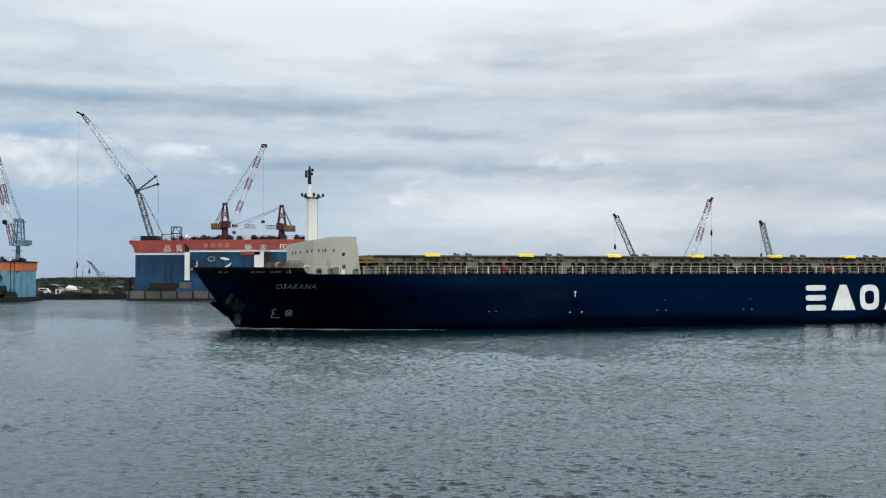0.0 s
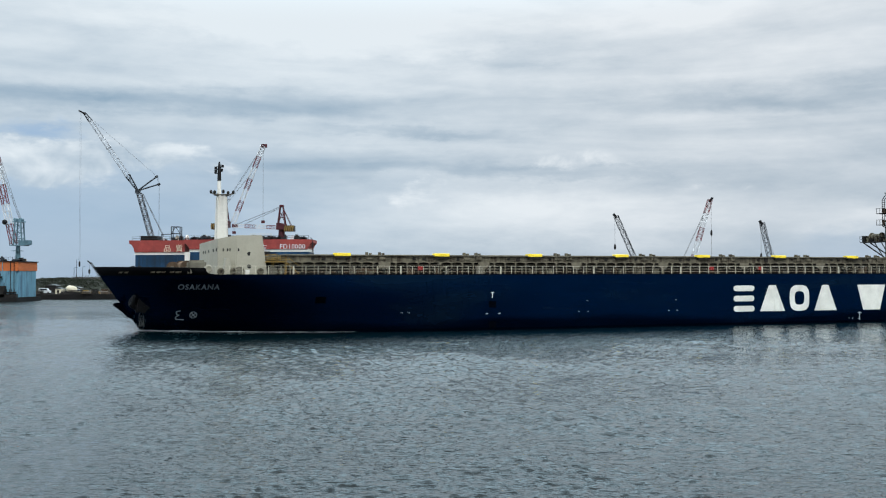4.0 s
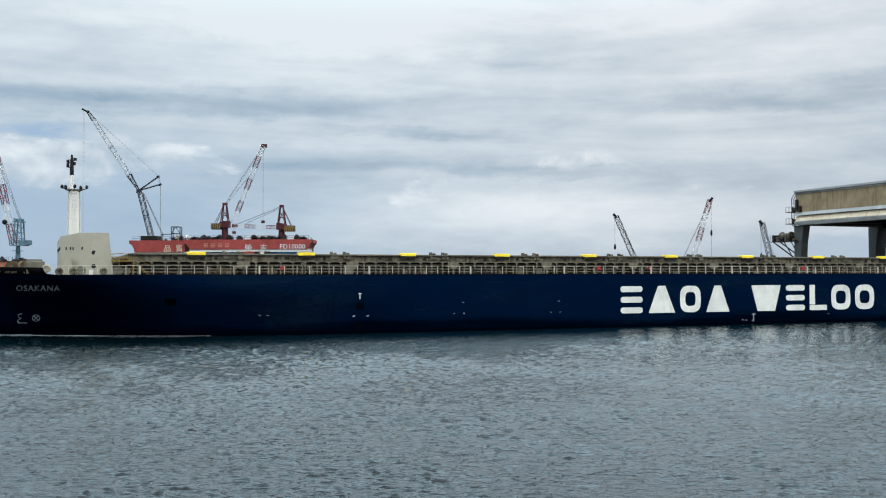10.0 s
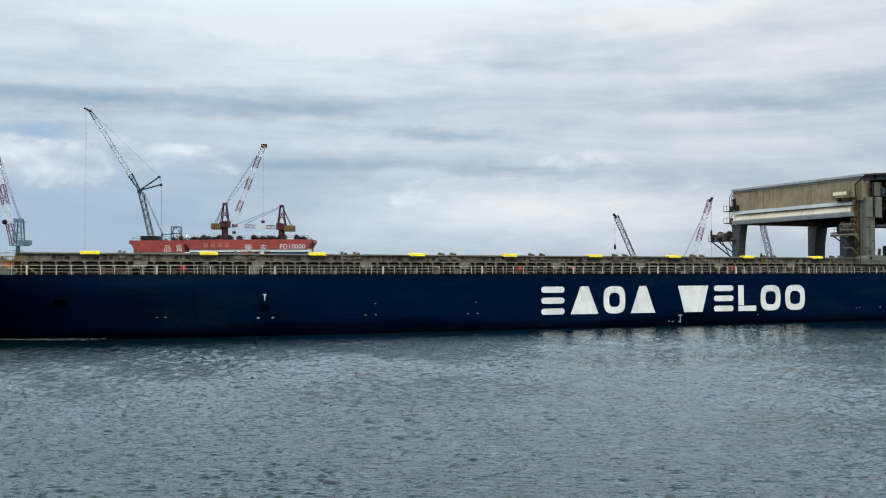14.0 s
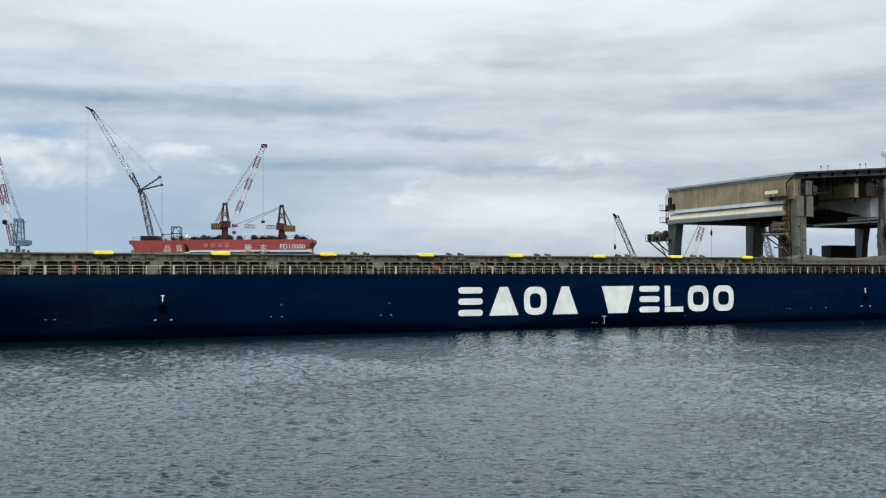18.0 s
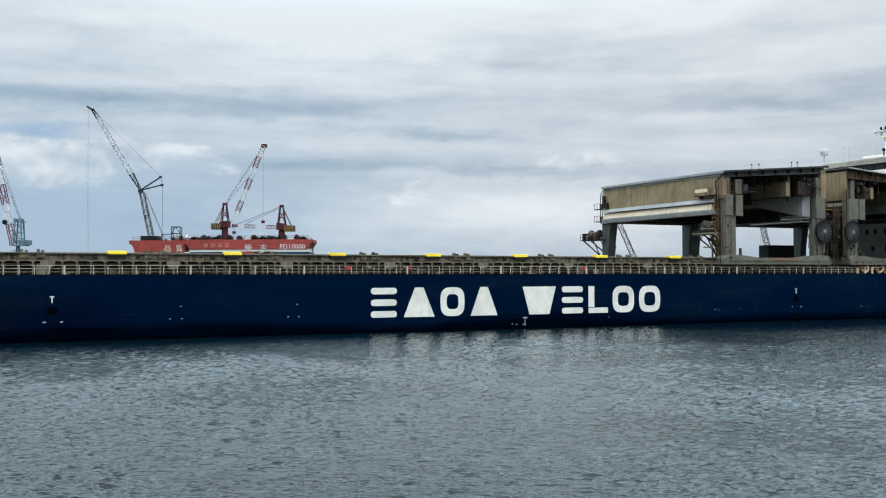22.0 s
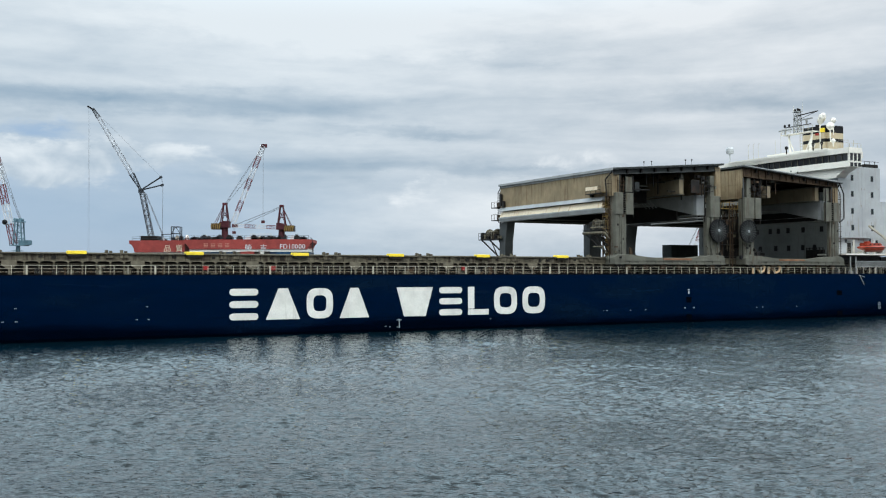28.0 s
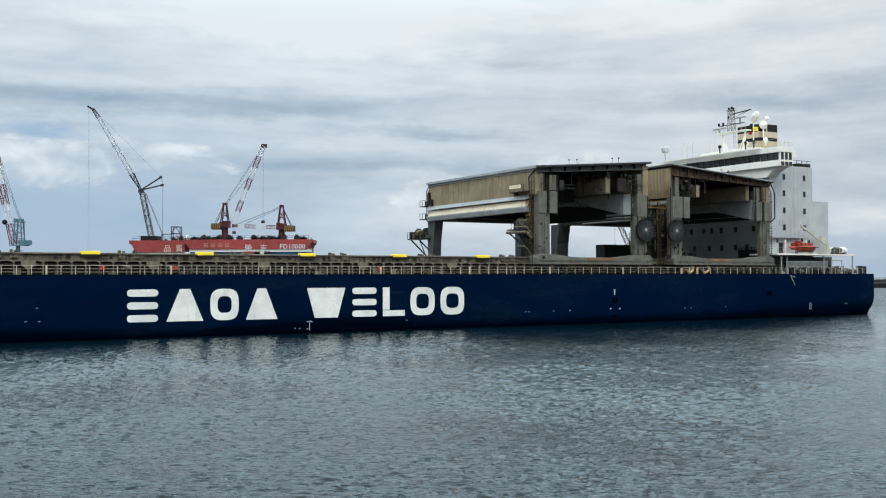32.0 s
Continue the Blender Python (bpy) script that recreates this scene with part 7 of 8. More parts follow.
        st = thing("scrap_stack", "dark stack of timber and steel lying on the quay", "stack", pose(x, y, 1.65, 0, 0, rnd.uniform(-12, 12)), "stacks in the quay yard")
        m = rnd.choice([MAT["quaydark"], MAT["shade"], MAT["rusty"], MAT["earth"], MAT["ochre"]])
        w = rnd.uniform(1.2, 3.6)
        for j in range(rnd.randint(2, 4)):
            bm = B()
            h = rnd.uniform(.2, .4)
            box(bm, -w / 2 + rnd.uniform(-.2, .2), w / 2 + rnd.uniform(-.2, .2), -.6, .6, j * .4, j * .4 + h)
            part("bundle", bm, m, st)
    # a fence of tall posts on the ridge, light poles
    fence = thing("fence", "row of thin grey posts on the ridge", "fence", pose(0, 414, 5.8))
    for k in range(46):
        bm = B()
        x = -152 + k * .44 * 1.0 + rnd.uniform(-.1, .1)
        h = rnd.uniform(.9, 2.0)
        bar(bm, (x, rnd.uniform(-1, 1), 0), (x, 0, h), .11)
        part("post", bm, MAT["concrete"], fence)
    bm = B()
    bar(bm, (-152, 0, .9), (-131.8, 0, .9), .1)
    part("rail", bm, MAT["concrete"], fence)
    for x, h in ((-149.3, 8.6), (-150.3, 5.2), (-146.8, 5.5), (-139.0, 3.2)):
        pole = thing("light_pole", "thin dark light pole on the ridge", "pole", pose(x, 412, 5.5), "poles on the ridge")
        bm = B()
        tube(bm, (0, 0, 0), (0, 0, h), .13, .07, 6)
        part("shaft", bm, MAT["steel"], pole)
        bm = B()
        bar(bm, (0, 0, h), (.9, 0, h + .1), .1)
        box(bm, .7, 1.2, -.15, .15, h, h + .16)
        part("lamp_head", bm, MAT["steel"], pole)


yard()


# ---------------------------------------------------------------- floating docks
def dock_block(dock, x0, x1, y0, y1, z_top, lip=True, z_base=2.6, band=3.5):
    """One wing wall of a floating dock: blue side, white band, red deck band with a flared end."""
    red0 = z_top - band
    bm = B()
    box(bm, x0 + .8, x1, y0, y1, z_base, red0 - .75)
    side = part("side_wall", bm, MAT["dockblue"], dock, "streaky dark blue wing wall")
    x = x0 + 4
    while x < x1 - 1:
        bm = B()
        box(bm, x - .04, x + .04, y0 - .04, y0, z_base, red0 - .8)
        part("plate_seam", bm, MAT["dockblue"], side)
        x += 4.6
    for k in range(3):
        bm = B()
        z = z_base + (red0 - z_base) * (k + 1) / 4
        box(bm, x0 + .8, x1, y0 - .05, y0, z - .05, z + .05)
        part("fender_band", bm, MAT["dockblue"], side)
    bm = B()
    box(bm, x0 + .6, x1, y0 - .02, y1 + .02, red0 - .75, red0)
    part("white_band", bm, MAT["mastwhite"], dock)
    bm = B()
    tail = [(x1 - .3, red0), (x1, z_top - 2.2), (x1 + .4, z_top - 1.4), (x1 + .9, z_top - .9), (x1 + .9, z_top)] if lip else [(x1, red0), (x1, z_top)]
    pts = tail + [(x0 - 1.0, z_top), (x0 - 1.0, z_top - .9), (x0 - .2, z_top - 1.4), (x0 + .35, z_top - 2.3), (x0 + .6, red0)]
    prism(bm, pts, "y", y0 - .25, y1 + .25)
    part("deck_band", bm, MAT["dockred"], dock, "faded red upper band")
    bm = B()
    n = int((x1 - x0) / 2.0)
    for k in range(n + 1):
        x = x0 + (x1 - x0) * k / n
        bar(bm, (x, y0, z_top), (x, y0, z_top + 1.1), .09)
    for z in (.55, 1.1):
        bar(bm, (x0, y0, z_top + z), (x1, y0, z_top + z), .07)
    part("railing", bm, MAT["steel"], dock)
    return side


def clutter(dock, x0, x1, y, z, seed, n):
    rnd = random.Random(seed)
    for k in range(n):
        x = rnd.uniform(x0, x1)
        w, h = rnd.uniform(.4, 1.9), rnd.uniform(.4, 1.1)
        bm = B()
        if rnd.random() < .4:
            lathe(bm, [(h * .45, -w / 2), (h * .5, -w / 2 + .1), (h * .5, w / 2 - .1), (h * .45, w / 2)], (x, y + rnd.uniform(1, 5), z + h * .5), 10, "x")
        else:
            box(bm, x - w / 2, x + w / 2, y + 1, y + 3, z, z + h)
            box(bm, x - w / 4, x + w / 4, y + 1.2, y + 2.4, z + h, z + h * 1.4)
        part("deck_gear", bm, rnd.choice([MAT["shade"], MAT["shade"], MAT["steel"], MAT["rail"], MAT["latwhite"]] if rnd.random() < .35 else [MAT["shade"], MAT["steel"]]), dock)


def main_dock():
    dock = thing("floating_dock", "large blue floating dock with a red band moored at the quay", "dock", pose(0, 296, 0))
    bm = B()
    box(bm, -91.3, -28, -3.5, 22, -2, 2.65)
    part("pontoon", bm, MAT["concrete"], dock, "grey weathered pontoon")
    for k in range(14):
        bm = B()
        x = -90.8 + k * 4.6
        box(bm, x - .12, x + .25, -3.75, -3.5, .1, 2.6)
        part("fender", bm, MAT["quaydark"], dock)
    bm = B()
    box(bm, -91.4, -28, -3.8, -3.5, -.3, .55)
    part("weed_line", bm, MAT["quaydark"], dock)
    # far wing, then near wing
    dock_block(dock, -91.5, -76.1, 2, 14, 17.55, False)
    dock_block(dock, -74.2, -39.0, -2.5, 9, 17.6, True, 2.6, 2.85)
    # white painted recess panels in the near wing
    for x0, x1, z0, z1, m in ((-75.0, -73.5, 5.8, 14.0, "mastwhite"), (-54.8, -52.0, 8.4, 14.1, "mastwhite"), (-52.0, -50.2, 8.4, 14.1, "shade"), (-58.8, -53.0, 13.2, 14.1, "dockred")):
        bm = B()
        box(bm, x0, x1, -2.62, -2.45, z0, z1)
        part("wall_panel", bm, MAT[m], dock)
    # white marks and a leaf-like sign on the blue wall
    for pts in ([(-66.8, 8.9), (-65.9, 9.1), (-64.3, 9.2), (-62.4, 10.2), (-61.5, 10.9), (-61.7, 10.2), (-63.3, 9.0), (-65, 8.7)],
                [(-64.8, 12.2), (-64.0, 12.5), (-62.4, 12.2), (-61.9, 11.8), (-63.2, 11.5)]):
        bm = B()
        prism(bm, pts, "y", -2.56, -2.5)
        part("white_mark", bm, MAT["mastwhite"], dock)
    bm = B()
    for i in range(18):
        a, b = i * 2 * math.pi / 18, (i + 1) * 2 * math.pi / 18
        bar(bm, (-67.2 + 1.0 * math.cos(a), -2.54, 12.0 + .6 * math.sin(a)), (-67.2 + 1.0 * math.cos(b), -2.54, 12.0 + .6 * math.sin(b)), .12, .12)
    part("ring_mark", bm, MAT["cream"], dock)
    # white stair cage at the joint, and a step box
    bm = B()
    for x in (-73.4, -71.2):
        for z in (8.6, 10.0, 11.4):
            bar(bm, (-73.4, -3.4, z), (-71.2, -3.4, z), .22)
        bar(bm, (x, -3.4, 8.4), (x, -3.4, 11.5), .22)
    bar(bm, (-73.4, -3.4, 8.6), (-71.2, -3.4, 10.0), .15)
    part("stair_cage", bm, MAT["mastwhite"], dock)
    for x0, x1, z0, z1, m in ((-76.3, -72.8, 2.65, 5.2, "concrete"), (-77.2, -72.2, 2.66, 3.5, "dockblue"), (-92.3, -90.9, 2.65, 6.2, "shade"), (-85.6, -77.3, 2.65, 3.7, "quaydark"), (-85.0, -76.5, 3.7, 5.0, "shade")):
        bm = B()
        box(bm, x0, x1, -3.3 if m != "dockblue" else -3.38, -.2, z0, z1)
        part("step_box", bm, MAT[m], dock)
    clutter(dock, -90, -76, 2.5, 17.55, 2, 16)
    clutter(dock, -74, -39.5, -2.2, 17.6, 3, 58)
    # winch frame on the far wing
    bm = B()
    for x in (-80.4, -77.8):
        for y in (3, 5):
            bar(bm, (x, y, 17.5), (x, y, 21.6), .22)
    for z in (19.6, 21.6):
        for y in (3, 5):
            bar(bm, (-80.4, y, z), (-77.8, y, z), .2)
    bar(bm, (-80.4, 3, 19.6), (-79.1, 3, 21.6), .14)
    bar(bm, (-77.8, 3, 19.6), (-79.1, 3, 21.6), .14)
    bar(bm, (-83.4, 3, 19.4), (-80.4, 3, 19.4), .2)
    bar(bm, (-83.2, 3, 17.5), (-83.2, 3, 19.4), .2)
    part("winch_frame", bm, MAT["steel"], dock)
    for x in (-74.9, -69.7):
        bm = B()
        lathe(bm, [(.2, -.9), (.25, -.6), (.55, -.35), (.6, 0), (.4, .45), (.05, .6)], (x, 0, 18.5), 12)
        part("white_dome", bm, MAT["mastwhite"], dock)
    bm = B()
    for k in range(7):
        bar(bm, (-56.4 + k, .5, 17.6), (-56.4 + k, .5, 19.3), .14)
    bar(bm, (-56.6, .5, 19.3), (-50.2, .5, 19.3), .2)
    bar(bm, (-56.6, .5, 18.5), (-50.2, .5, 18.5), .14)
    part("pale_rack", bm, MAT["latwhite"], dock)
    bm = B()
    path_tube(bm, [(-38.0, -2, 9), (-38.0, -2, 17.6), (-38.6, -2, 18.1)], .1, 5)
    path_tube(bm, [(-37.2, -2, 3), (-37.8, -2, 16.8)], .07, 5)
    part("hanging_line", bm, MAT["steel"], dock)
    # words on the red band
    face = Matrix(((1, 0, 0, 0), (0, 0, -1, 0), (0, 1, 0, 0), (0, 0, 0, 1)))
    lettering("band_words", "\u54c1", 2.3, MAT["cream"], dock, Matrix.Translation((-81.2, 1.7, 15.0)) @ face, .02, 1.0, "pale character on the red band")
    lettering("band_words", "\u8cea", 2.3, MAT["cream"], dock, Matrix.Translation((-77.7, 1.7, 15.0)) @ face, .02, 1.0, "pale character on the red band")
    lettering("dock_number", "FD10000", 1.85, MAT["latwhite"], dock, Matrix.Translation((-43.7, -2.8, 15.45)) @ face, .02, 1.0, "dock number in pale capitals", 0.015, 1.1)
    for ch, x in (("\u69ae", -56.5), ("\u5409", -52.1)):
        lettering("band_words", ch, 2.2, MAT["latwhite"], dock, Matrix.Translation((x, -2.8, 15.0)) @ face, .02, 1.0, "pale character on the red band")
    # a faded sign and a second one, too worn to read, as bars
    for x0, n, z, h, m in ((-69.4, 4, 15.9, 1.3, "faded"),):
        for k in range(n):
            x = x0 + k * 2.05
            for j in range(3):
                bm = B()
                box(bm, x, x + (1.2 if n > 1 else 1.7), -2.8, -2.76, z - h / 2 + j * h / 3 + .12, z - h / 2 + (j + 1) * h / 3 - .12)
                part("faded_sign", bm, MAT[m], dock)
    return dock


dock = main_dock()


def left_dock():
    d = thing("floating_dock", "pale blue floating dock with an orange band", "dock", pose(0, 278, 0))
    bm = B()
    box(bm, -190, -116.0, -2.5, 14, -2, 1.3)
    part("pontoon", bm, MAT["quaydark"], d, "dark weed-covered pontoon")
    bm = B()
    box(bm, -190, -116.5, -1, 12, 1.3, 8.55)
    bmesh.ops.bevel(bm, geom=[e for e in bm.edges if abs(e.verts[0].co.z - e.verts[1].co.z) > 2], offset=.6, segments=3, affect="EDGES")
    side = part("side_wall", bm, MAT["dockpale"], d, "pale blue wing wall stained darker near the water")
    bm = B()
    box(bm, -190, -116.4, -1.1, 12.1, 8.55, 11.05)
    part("deck_band", bm, MAT["dockorange"], d, "orange upper band")
    for x in (-117.4, -118.4, -120.6):
        bm = B()
        tube(bm, (x, -1.25, 1.3), (x, -1.25, 11), .1, .1, 6)
        part("drain_pipe", bm, MAT["shade"] if x > -119 else MAT["dockpale"], side)
    bm = B()
    box(bm, -190, -116.0, -1.4, 12.3, 11.05, 11.25)
    part("deck_edge", bm, MAT["shade"], d)
    bm = B()
    for k in range(28):
        x = -116.6 - k * 1.2
        bar(bm, (x, -1.4, 11.2), (x, -1.4, 12.3), .08)
    for z in (11.75, 12.3):
        bar(bm, (-116.6, -1.4, z), (-149, -1.4, z), .06)
    part("railing", bm, MAT["steel"], d)
    for x0, x1, z0, z1 in ((-136, -119.6, 1.3, 4.4), (-132, -120.6, 6.6, 7.1), (-121.2, -116.4, 1.3, 2.2), (-118.9, -116.8, 2.4, 2.8)):
        bm = B()
        box(bm, x0, x1, -2.3, -1.0, z0, z1)
        for k in range(4):
            bar(bm, (x0 + (x1 - x0) * k / 3, -2.4, z0), (x0 + (x1 - x0) * k / 3, -2.4, z1 + .8), .14)
        part("staging", bm, MAT["shade"], d)
    clutter(d, -124, -117.5, 3, 11.2, 6, 10)
    # slewing crane
    cr = thing("dock_crane", "blue-grey slewing crane with a red and white jib on the dock", "crane", pose(-119.0, 283, 11.2))
    bm = B()
    tube(bm, (0, 0, 0), (0, 0, 4.6), .75, .55, 12)
    part("column", bm, MAT["bluesteel"], cr)
    bm = B()
    box(bm, -1.8, 2.6, -1.5, 1.5, 4.4, 4.65)
    box(bm, .6, 3.4, -1.3, 1.3, 4.65, 5.9)
    for x in (-1.8, 0, 1.8, 3.4):
        bar(bm, (x, -1.5, 4.6), (x, -1.5, 5.6), .07)
    bar(bm, (-1.8, -1.5, 5.6), (3.4, -1.5, 5.6), .07)
    box(bm, -1.3, 1.0, -1.4, 1.4, 2.9, 3.05)
    part("slew_platform", bm, MAT["bluesteel"], cr)
    bm = B()
    for y in (-1, 1):
        for x0, x1 in ((-.9, -.5), (1.5, 1.1)):
            bar(bm, (x0, y, 4.6), (x1, y, 11.2), .3)
        for k in range(4):
            z = 5 + k * 1.6
            bar(bm, (-.85 + k * .08, y, z), (1.4 - k * .08, y, z + 1.5), .14)
            bar(bm, (-.8, y, z + 1.5), (1.3, y, z + 1.5), .14)
    box(bm, -1.1, 1.7, -1.2, 1.2, 11.0, 11.3)
    for x in (-.6, .9):
        tube(bm, (x, -1, 11.7), (x, 1, 11.7), .4, .4, 10)
    part("tower_frame", bm, MAT["bluesteel"], cr)
    boom0, boom1 = Vector((-1.2, 0, 4.9)), Vector((-8.3, 0, 38))
    for k in range(6):
        bm = B()
        lattice(bm, boom0.lerp(boom1, k / 6), boom0.lerp(boom1, (k + 1) / 6), 1.5, 1.5, .17, 3)
        part("jib_section", bm, MAT["latred"] if k % 2 == 0 else MAT["latwhite"], cr)
    bm = B()
    for y in (-.5, .5):
        bar(bm, (.6, y, 11.4), tuple(boom1 + Vector((0, y, 0))), .06)
        bar(bm, (.9, y, 11.4), tuple(boom0.lerp(boom1, .7) + Vector((0, y, 0))), .05)
    part("pendant", bm, MAT["rope"], cr)
    bm = B()
    lathe(bm, [(.5, -.6), (.75, 0), (.5, .6)], (-3.3, -1.2, 11), 10, "y")
    part("sheave", bm, MAT["black"], cr)
    return d


left_dock()


# ---------------------------------------------------------------- cranes on and behind the main dock
FOOT = (-87.0, 300.0, 18.4)


def luffing_crane():
    """Everything above the foot hinge turns with the boom; the ropes hang plumb."""
    cr = thing("luffing_crane", "tall dark lattice crane with a luffing jib on the floating dock", "crane", pose(*FOOT))
    bm = B()
    box(bm, -2.2, 2.8, -1.8, 1.8, -.85, .5)
    part("carriage", bm, MAT["shade"], cr)
    arm = new("boom_assembly")
    arm.parent = cr
    arm["label"] = "grey lattice boom with jib and struts"

    def P(x, z, y=0.0):
        return (x, y, z)
    bm = B()
    lattice(bm, P(.5, 0), P(-3.5, 13.2), 1.35, 1.2, .19, 11, None, "chords")
    for c, w in ((P(.5, 0), 1.35), (P(-1.5, 6.6), 1.28), (P(-3.5, 13.2), 1.2)):
        box(bm, c[0] - w / 2, c[0] + w / 2, -w / 2, w / 2, c[2] - .1, c[2] + .1)
    boom = part("boom", bm, MAT["steel"], arm)
    bm = B()
    lattice(bm, P(.5, 0), P(-3.5, 13.2), 1.35, 1.2, .19, 11, None, "braces")
    part("boom_braces", bm, MAT["greysteel"], boom)
    bm = B()
    lattice(bm, P(-4.2, 14.3), P(-7.05, 18.4), .5, 1.25, .17, 4)
    part("jib_butt", bm, MAT["steel"], arm)
    bm = B()
    lattice(bm, P(-7.05, 18.4), P(-18.5, 34.6), 1.15, .95, .10, 13, None, "chords")
    for c, w in ((P(-7.05, 18.4), 1.15), (P(-12.8, 26.5), 1.05), (P(-18.5, 34.6), .95)):
        for y in (-w / 2, w / 2):
            bar(bm, P(c[0] - w / 2, c[2] - w * .36, y), P(c[0] + w / 2, c[2] + w * .36, y), .12)
        for e in (-1, 1):
            bar(bm, P(c[0] + e * w / 2, c[2] + e * w * .36, -w / 2), P(c[0] + e * w / 2, c[2] + e * w * .36, w / 2), .12)
    jib = part("jib", bm, MAT["greysteel"], arm)
    bm = B()
    lattice(bm, P(-7.05, 18.4), P(-18.5, 34.6), 1.15, .95, .09, 13, None, "braces")
    part("jib_braces", bm, MAT["latwhite"], jib)
    bm = B()
    lattice(bm, P(-18.5, 34.6), P(-20.4, 37.0), 1.0, .6, .12, 2)
    bar(bm, P(-20.0, 36.6), P(-22.0, 37.6), .5)
    part("jib_head", bm, MAT["black"], arm)
    for b in ((1.7, 18.3), (2.4, 16.0)):
        bm = B()
        bar(bm, P(-4.0, 13.9), P(*b), .36)
        bar(bm, P(b[0] - .5, b[1] - .25), P(b[0] + .25, b[1] + .1), .6)
        part("strut", bm, MAT["steel"], arm)
    bm = B()
    box(bm, -4.5, -3.3, -.7, .7, 13.1, 14.4)
    part("hinge_head", bm, MAT["steel"], arm)
    bm = B()
    for y in (-.5, .5):
        bar(bm, (1.7, y, 18.3), (-20.2, y, 36.8), .03)
        bar(bm, (1.7, y, 18.3), (2.4, y, 16.0), .06)
        bar(bm, (-2.4, y, 13.0), (4.1, y, .4), .11)
    part("pendant", bm, MAT["rope"], arm)
    bm = B()
    bar(bm, (0, 0, 0), (0, 0, -45.5), .028)
    bar(bm, (.35, 0, 0), (.35, 0, -44), .02)
    hook = part("hook_rope", bm, MAT["rope"], cr)
    bm = B()
    lathe(bm, [(.1, -1.1), (.28, -.7), (.28, .2), (.1, .6)], (0.1, 0, -45.0), 8)
    part("hook_block", bm, MAT["black"], hook)
    bm = B()
    bar(bm, (0, 0, 0), (0, 0, -15.4), .085)
    back = part("back_rope", bm, MAT["rope"], cr)
    return cr, arm, hook, back


luffer, luff_arm, luff_hook, luff_back = luffing_crane()


def dock_crane(x, y, z, boom_tip, boom_foot, side, raised, base=0.0):
    """Red level deck crane: post, house with striped counterweight, A-frame, jib."""
    cr = thing("deck_crane", "maroon lattice crane with a red and white jib, %s" % ("jib raised" if raised else "jib laid level"), "crane", pose(x, y, z), "red cranes on the dock")
    bm = B()
    tube(bm, (0, 0, base), (0, 0, 3.2), 1.0, .9, 12)
    part("post", bm, MAT["maroon"], cr)
    bm = B()
    box(bm, -1.4, 1.4, -1.4, 1.4, 3.0, 4.6)
    box(bm, -side * .5 - .9, -side * .5 + .9, -1.5, 1.5, 4.4, 4.9)
    part("house", bm, MAT["maroon"], cr)
    bm = B()
    a, b = sorted((side * .9, side * 3.8))
    box(bm, a, b, -1.6, 1.6, 2.5, 4.2)
    part("counterweight", bm, MAT["shade"], cr)
    for k in range(5):
        bm = B()
        xx = a + (b - a) * k / 5
        prism(bm, [(xx, 2.5), (xx + .28, 2.5), (xx + .55, 4.2), (xx + .27, 4.2)], "y", -1.66, -1.6)
        part("hazard_stripe", bm, MAT["ochre"], cr)
    bm = B()
    for yy in (-1.1, 1.1):
        bar(bm, (-1.05, yy, 4.5), (-.42, yy * .5, 9.9), .24)
        bar(bm, (1.05, yy, 4.5), (.42, yy * .5, 9.9), .24)
        bar(bm, (-.8, yy, 6.6), (.8, yy, 6.6), .12)
        bar(bm, (-.95, yy, 5.4), (.55, yy * .7, 8.4), .10)
        bar(bm, (.95, yy, 5.4), (-.55, yy * .7, 8.4), .10)
        bar(bm, (side * 2.8, yy, 4.2), (side * .3, yy * .5, 9.6), .14)
    box(bm, -.6, .6, -.8, .8, 9.7, 10.3)
    part("a_frame", bm, MAT["maroon"], cr)
    f, t = Vector(boom_foot), Vector(boom_tip)
    n = 7 if raised else 4
    for k in range(n):
        bm = B()
        lattice(bm, f.lerp(t, k / n), f.lerp(t, (k + 1) / n), 1.2 if raised else .95, 1.2 if raised else .95, .12, 3)
        part("jib_section", bm, MAT["latred" if (k % 2 == (0 if not raised else 1)) else "latwhite"], cr)
    bm = B()
    d = (t - f).normalized()
    tip = t + d * .5
    box(bm, t.x - .5, t.x + 1.1, -.5, .5, t.z - .5, t.z + .5)
    part("jib_head", bm, MAT["maroon"], cr)
    bm = B()
    for yy in (-.5, .5):
        bar(bm, (0, yy, 9.9), tuple(f.lerp(t, .95) + Vector((0, yy, .4))), .07)
        if raised:
            bar(bm, (.2, yy, 9.7), tuple(f.lerp(t, .6) + Vector((-.4, yy, .4))), .05)
        else:
            bar(bm, (.1, yy, 9.6), tuple(f.lerp(t, .8) + Vector((0, yy, .4))), .06)
    part("pendant", bm, MAT["rope"], cr)
    bm = B()
    bar(bm, tuple(t), (t.x, t.y, t.z - (22.5 if raised else 2.0)), .07)
    rp = part("hoist_rope", bm, MAT["rope"], cr)
    bm = B()
    zz = t.z - (22.0 if raised else 1.6)
    box(bm, t.x - .5, t.x + .5, -.3, .3, zz - .8, zz)
    part("hook_block", bm, MAT["maroon"], cr)
    return cr


dock_crane(-64.1, 297, 18.2, (11.2, 0, 27.1), (2.4, 0, 4.4), -1, True, -.65)
dock_crane(-47.4, 297, 17.55, (-14.0, 0, 4.2), (-1.2, 0, 3.7), 1, False)


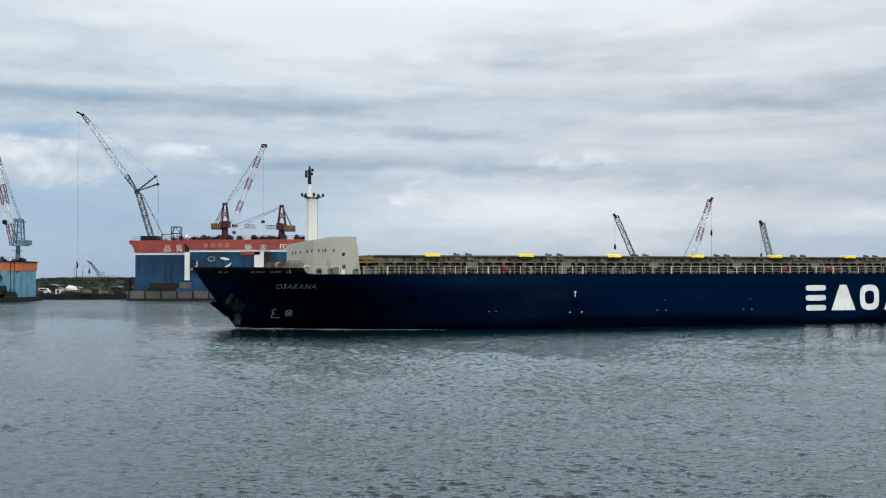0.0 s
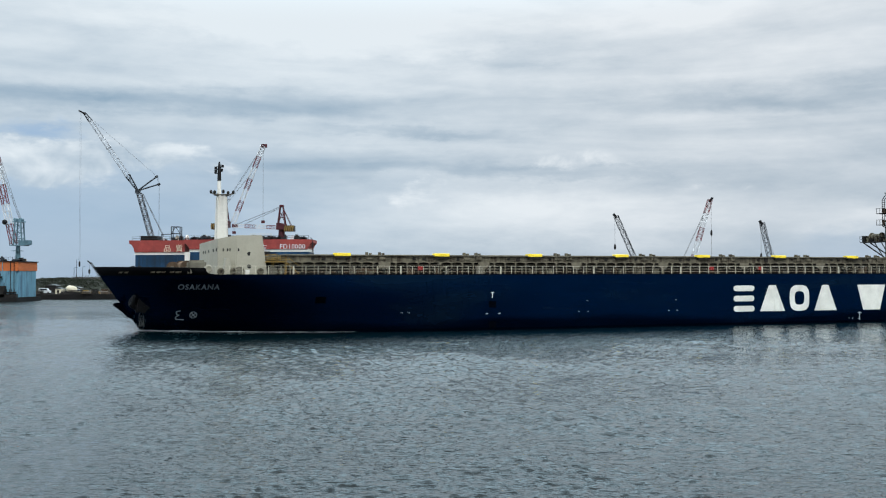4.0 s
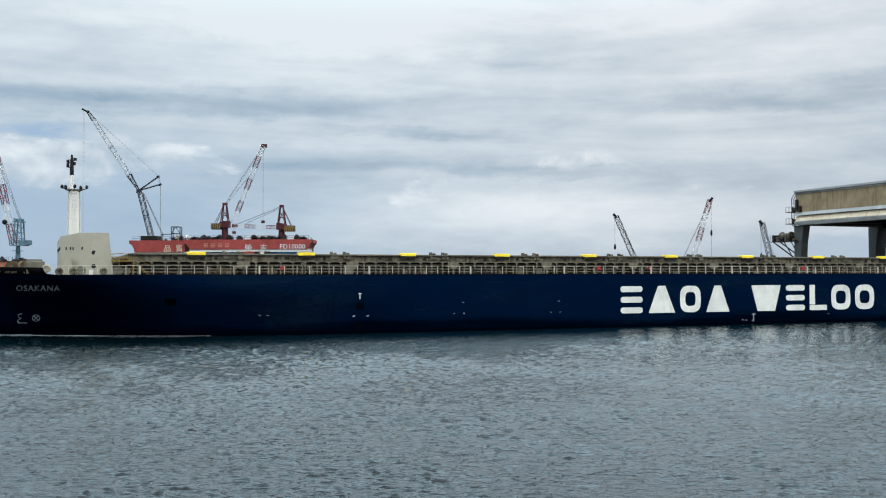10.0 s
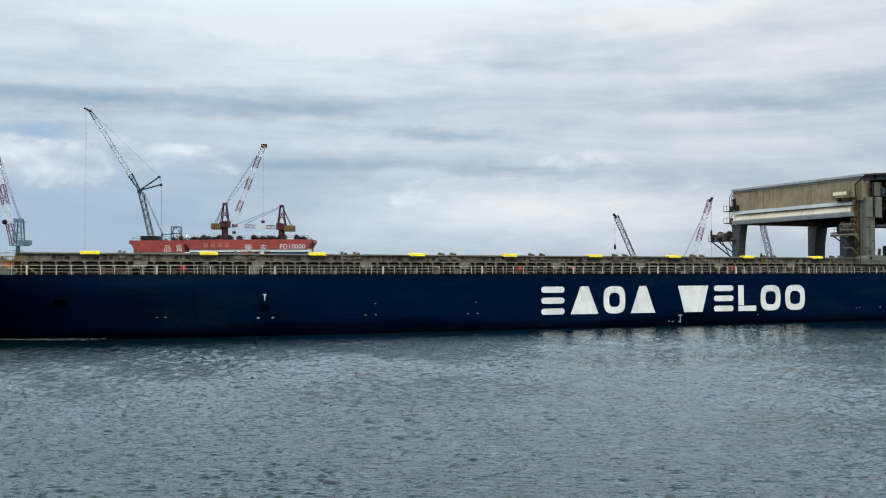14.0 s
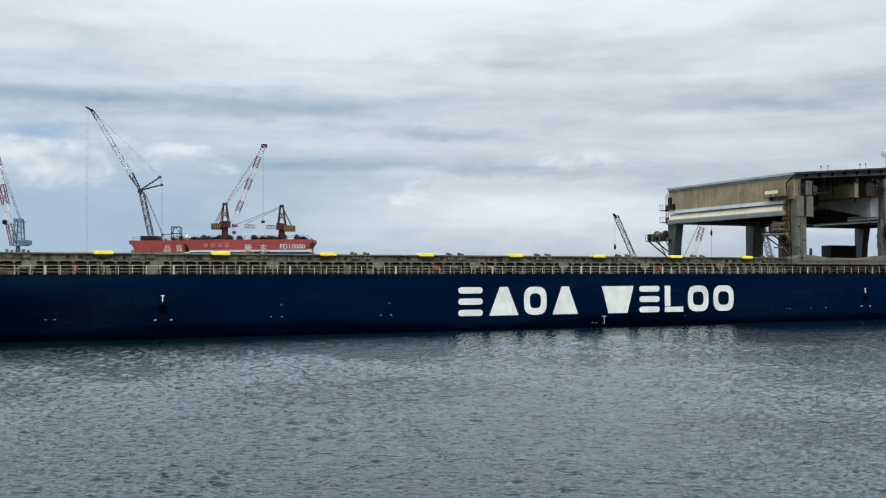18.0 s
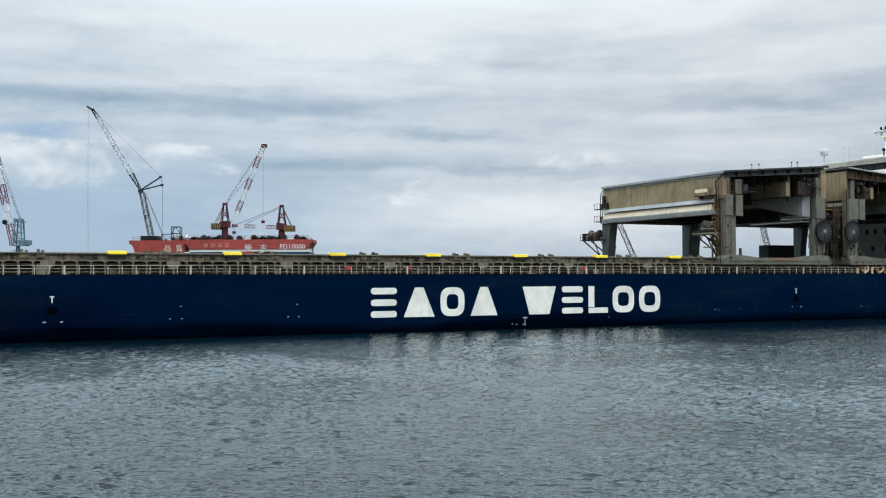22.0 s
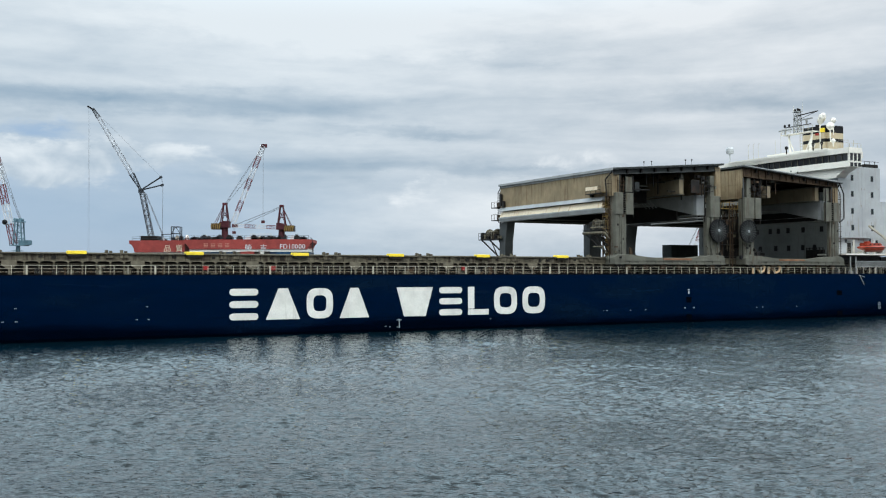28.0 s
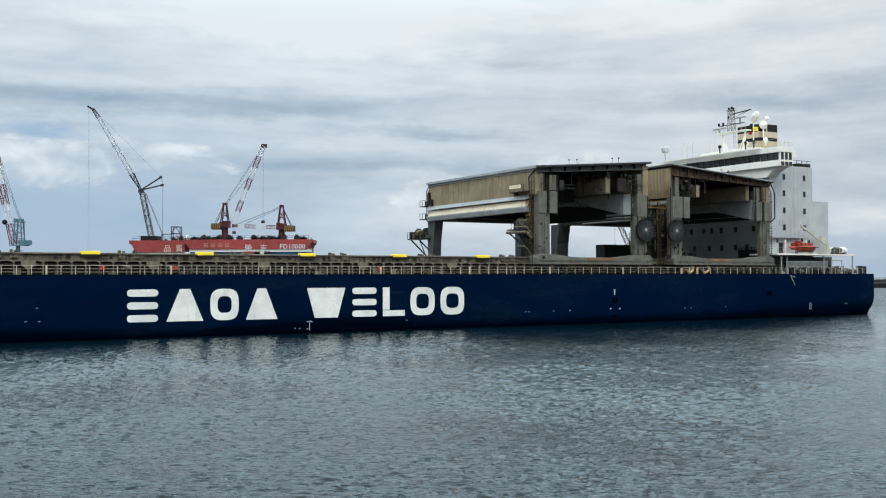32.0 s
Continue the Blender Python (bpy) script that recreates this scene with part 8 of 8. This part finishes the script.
def far_crane(x, y, foot, tip, m0, m1, mast, hook_len, label, wide=1.9):
    cr = thing("crawler_crane", label, "crane", pose(x, y, 1.65), "cranes beyond the ship")
    f, t = Vector(foot), Vector(tip)
    n = 6
    for k in range(n):
        bm = B()
        lattice(bm, f.lerp(t, k / n), f.lerp(t, (k + 1) / n), wide, wide * .9, .082 * wide, 4)
        part("boom_section", bm, MAT[m1 if k % 2 else m0], cr)
    bm = B()
    d = (t - f).normalized()
    bar(bm, tuple(t - d * .8), tuple(t + d * 1.0 + Vector((math.copysign(.8, t.x - f.x), 0, 0))), .58 * wide, .47 * wide)
    part("boom_head", bm, MAT["black"], cr)
    bm = B()
    for yy in (-.7, .7):
        bar(bm, tuple(t + Vector((0, yy, -.5))), (mast[0], yy, mast[1]), .11)
    part("pendant", bm, MAT["rope"], cr)
    bm = B()
    bar(bm, (t.x + math.copysign(.5, t.x - f.x), 0, t.z), (t.x + math.copysign(.5, t.x - f.x), 0, t.z - hook_len), .09)
    rp = part("hoist_rope", bm, MAT["rope"], cr)
    bm = B()
    lathe(bm, [(.15, -1.4), (.45, -.8), (.45, .4), (.15, 1.0)], (t.x + math.copysign(.5, t.x - f.x), 0, t.z - min(hook_len, 13.5)), 8)
    part("hook_block", bm, MAT["black"], cr)
    bm = B()
    box(bm, -2.5, 3.5, -1.8, 1.8, 1.4, 4.2)
    bmesh.ops.bevel(bm, geom=bm.edges[:], offset=.15, segments=1, affect="EDGES")
    part("house", bm, MAT["maroon"], cr)
    for yy in (-2.4, 1.6):
        bm = B()
        prism(bm, [(-3.6, .3), (-3.2, 0), (3.2, 0), (3.6, .3), (3.6, .9), (3.1, 1.3), (-3.1, 1.3), (-3.6, .9)], "y", yy, yy + .9)
        part("track", bm, MAT["shade"], cr)


far_crane(84.2, 420, (-.6, 0, 2.5), (-12.2, 0, 30.0), "steel", "steel", (1.6, 3.0), 12.6, "dark crawler crane with its boom raised on the far quay")
far_crane(101.0, 420, (0, 0, 2.2), (10.1, 0, 36.6), "latwhite", "latred", (-6.0, 2.5), 34.0, "white and red crawler crane on the far quay")
far_crane(138.6, 420, (-.6, 0, 2.5), (-5.9, 0, 27.0), "steel", "steel", (2.6, 3.0), 24.0, "dark crawler crane with its boom raised on the far quay")
far_crane(-156.8, 470, (0, 0, 2.0), (-7.1, 0, 12.0), "steel", "steel", (1.5, 4.0), 4.0, "small crane behind the scrub ridge", 0.9)


# sheds and cranes on the far mole
def mole_things():
    rnd = random.Random(31)
    for k in range(14):
        x = 214 + k * 9 + rnd.uniform(-2, 2)
        w, h = rnd.uniform(4, 9), rnd.uniform(1.2, 3.4)
        sh = thing("mole_shed", "low grey shed on the far mole", "shed", pose(x, 565, 2.6), "sheds on the mole")
        bm = B()
        box(bm, -w / 2, w / 2, -3, 3, 0, h)
        part("wall", bm, MAT["concrete" if k % 3 else "steel"], sh)
        bm = B()
        prism(bm, [(-w / 2 - .2, h), (w / 2 + .2, h), (0, h + .5)], "y", -3.2, 3.2)
        part("roof", bm, MAT["craneroof"], sh)
    for x, h in ((236.5, 9.5), (240.5, 6), (262, 12)):
        cr = thing("mole_crane", "thin grey quay crane on the far mole", "crane", pose(x, 575, 2.6), "cranes on the mole")
        bm = B()
        lattice(bm, (0, 0, 0), (0, 0, h * .55), 1.0, .8, .12, 5)
        part("mast", bm, MAT["bluesteel"], cr)
        bm = B()
        lattice(bm, (0, 0, h * .5), (-4.5, 0, h), .6, .4, .09, 5)
        part("jib", bm, MAT["bluesteel"], cr)


mole_things()


# ---------------------------------------------------------------- what moves
def ship_pose(t):
    """The ship turns slowly to starboard as she passes."""
    u = t / 32
    x = 16.9456 - 87.3166 * u + 5.6643 * u * u
    y = 129.9819 - 33.1783 * u - 5.5228 * u * u
    a = 18.5217 + 9.7870 * u + 2.5293 * u * u
    c, s = math.cos(radians(a)), math.sin(radians(a))
    return pose(x - HALF * s, y + HALF * c, 0, 0, 0, 180 + a)


def motions():
    rows = [(k * 0.5, ship_pose(k * 0.5)) for k in range(65)]
    for ob in (ship, crane_fwd, crane_aft, boat, rescue, container, *FOAM):
        walk(ob, rows)
    walk(water, [(0, pose(14, 1, 0)), (16, pose(0, 0, 0)), (32, pose(-14, -1, 0))])
    # the boom of the tall crane luffs up and comes to rest
    luff = [(0, 0.0), (3, .75), (6, 1.4), (9, 2.15), (13, 3.1), (16, 3.75), (19, 4.2), (23, 4.6), (28, 4.8), (32, 4.8)]
    turn = [(t, pose(0, 0, 0, 0, a, 0)) for t, a in luff]
    walk(luff_arm, turn)
    walk(luff_hook, [(t, Matrix.Translation(m @ Vector((-21.6, 0, 37.2)))) for t, m in turn])
    walk(luff_back, [(t, Matrix.Translation(m @ Vector((2.4, 0, 16.0)))) for t, m in turn])

motions()
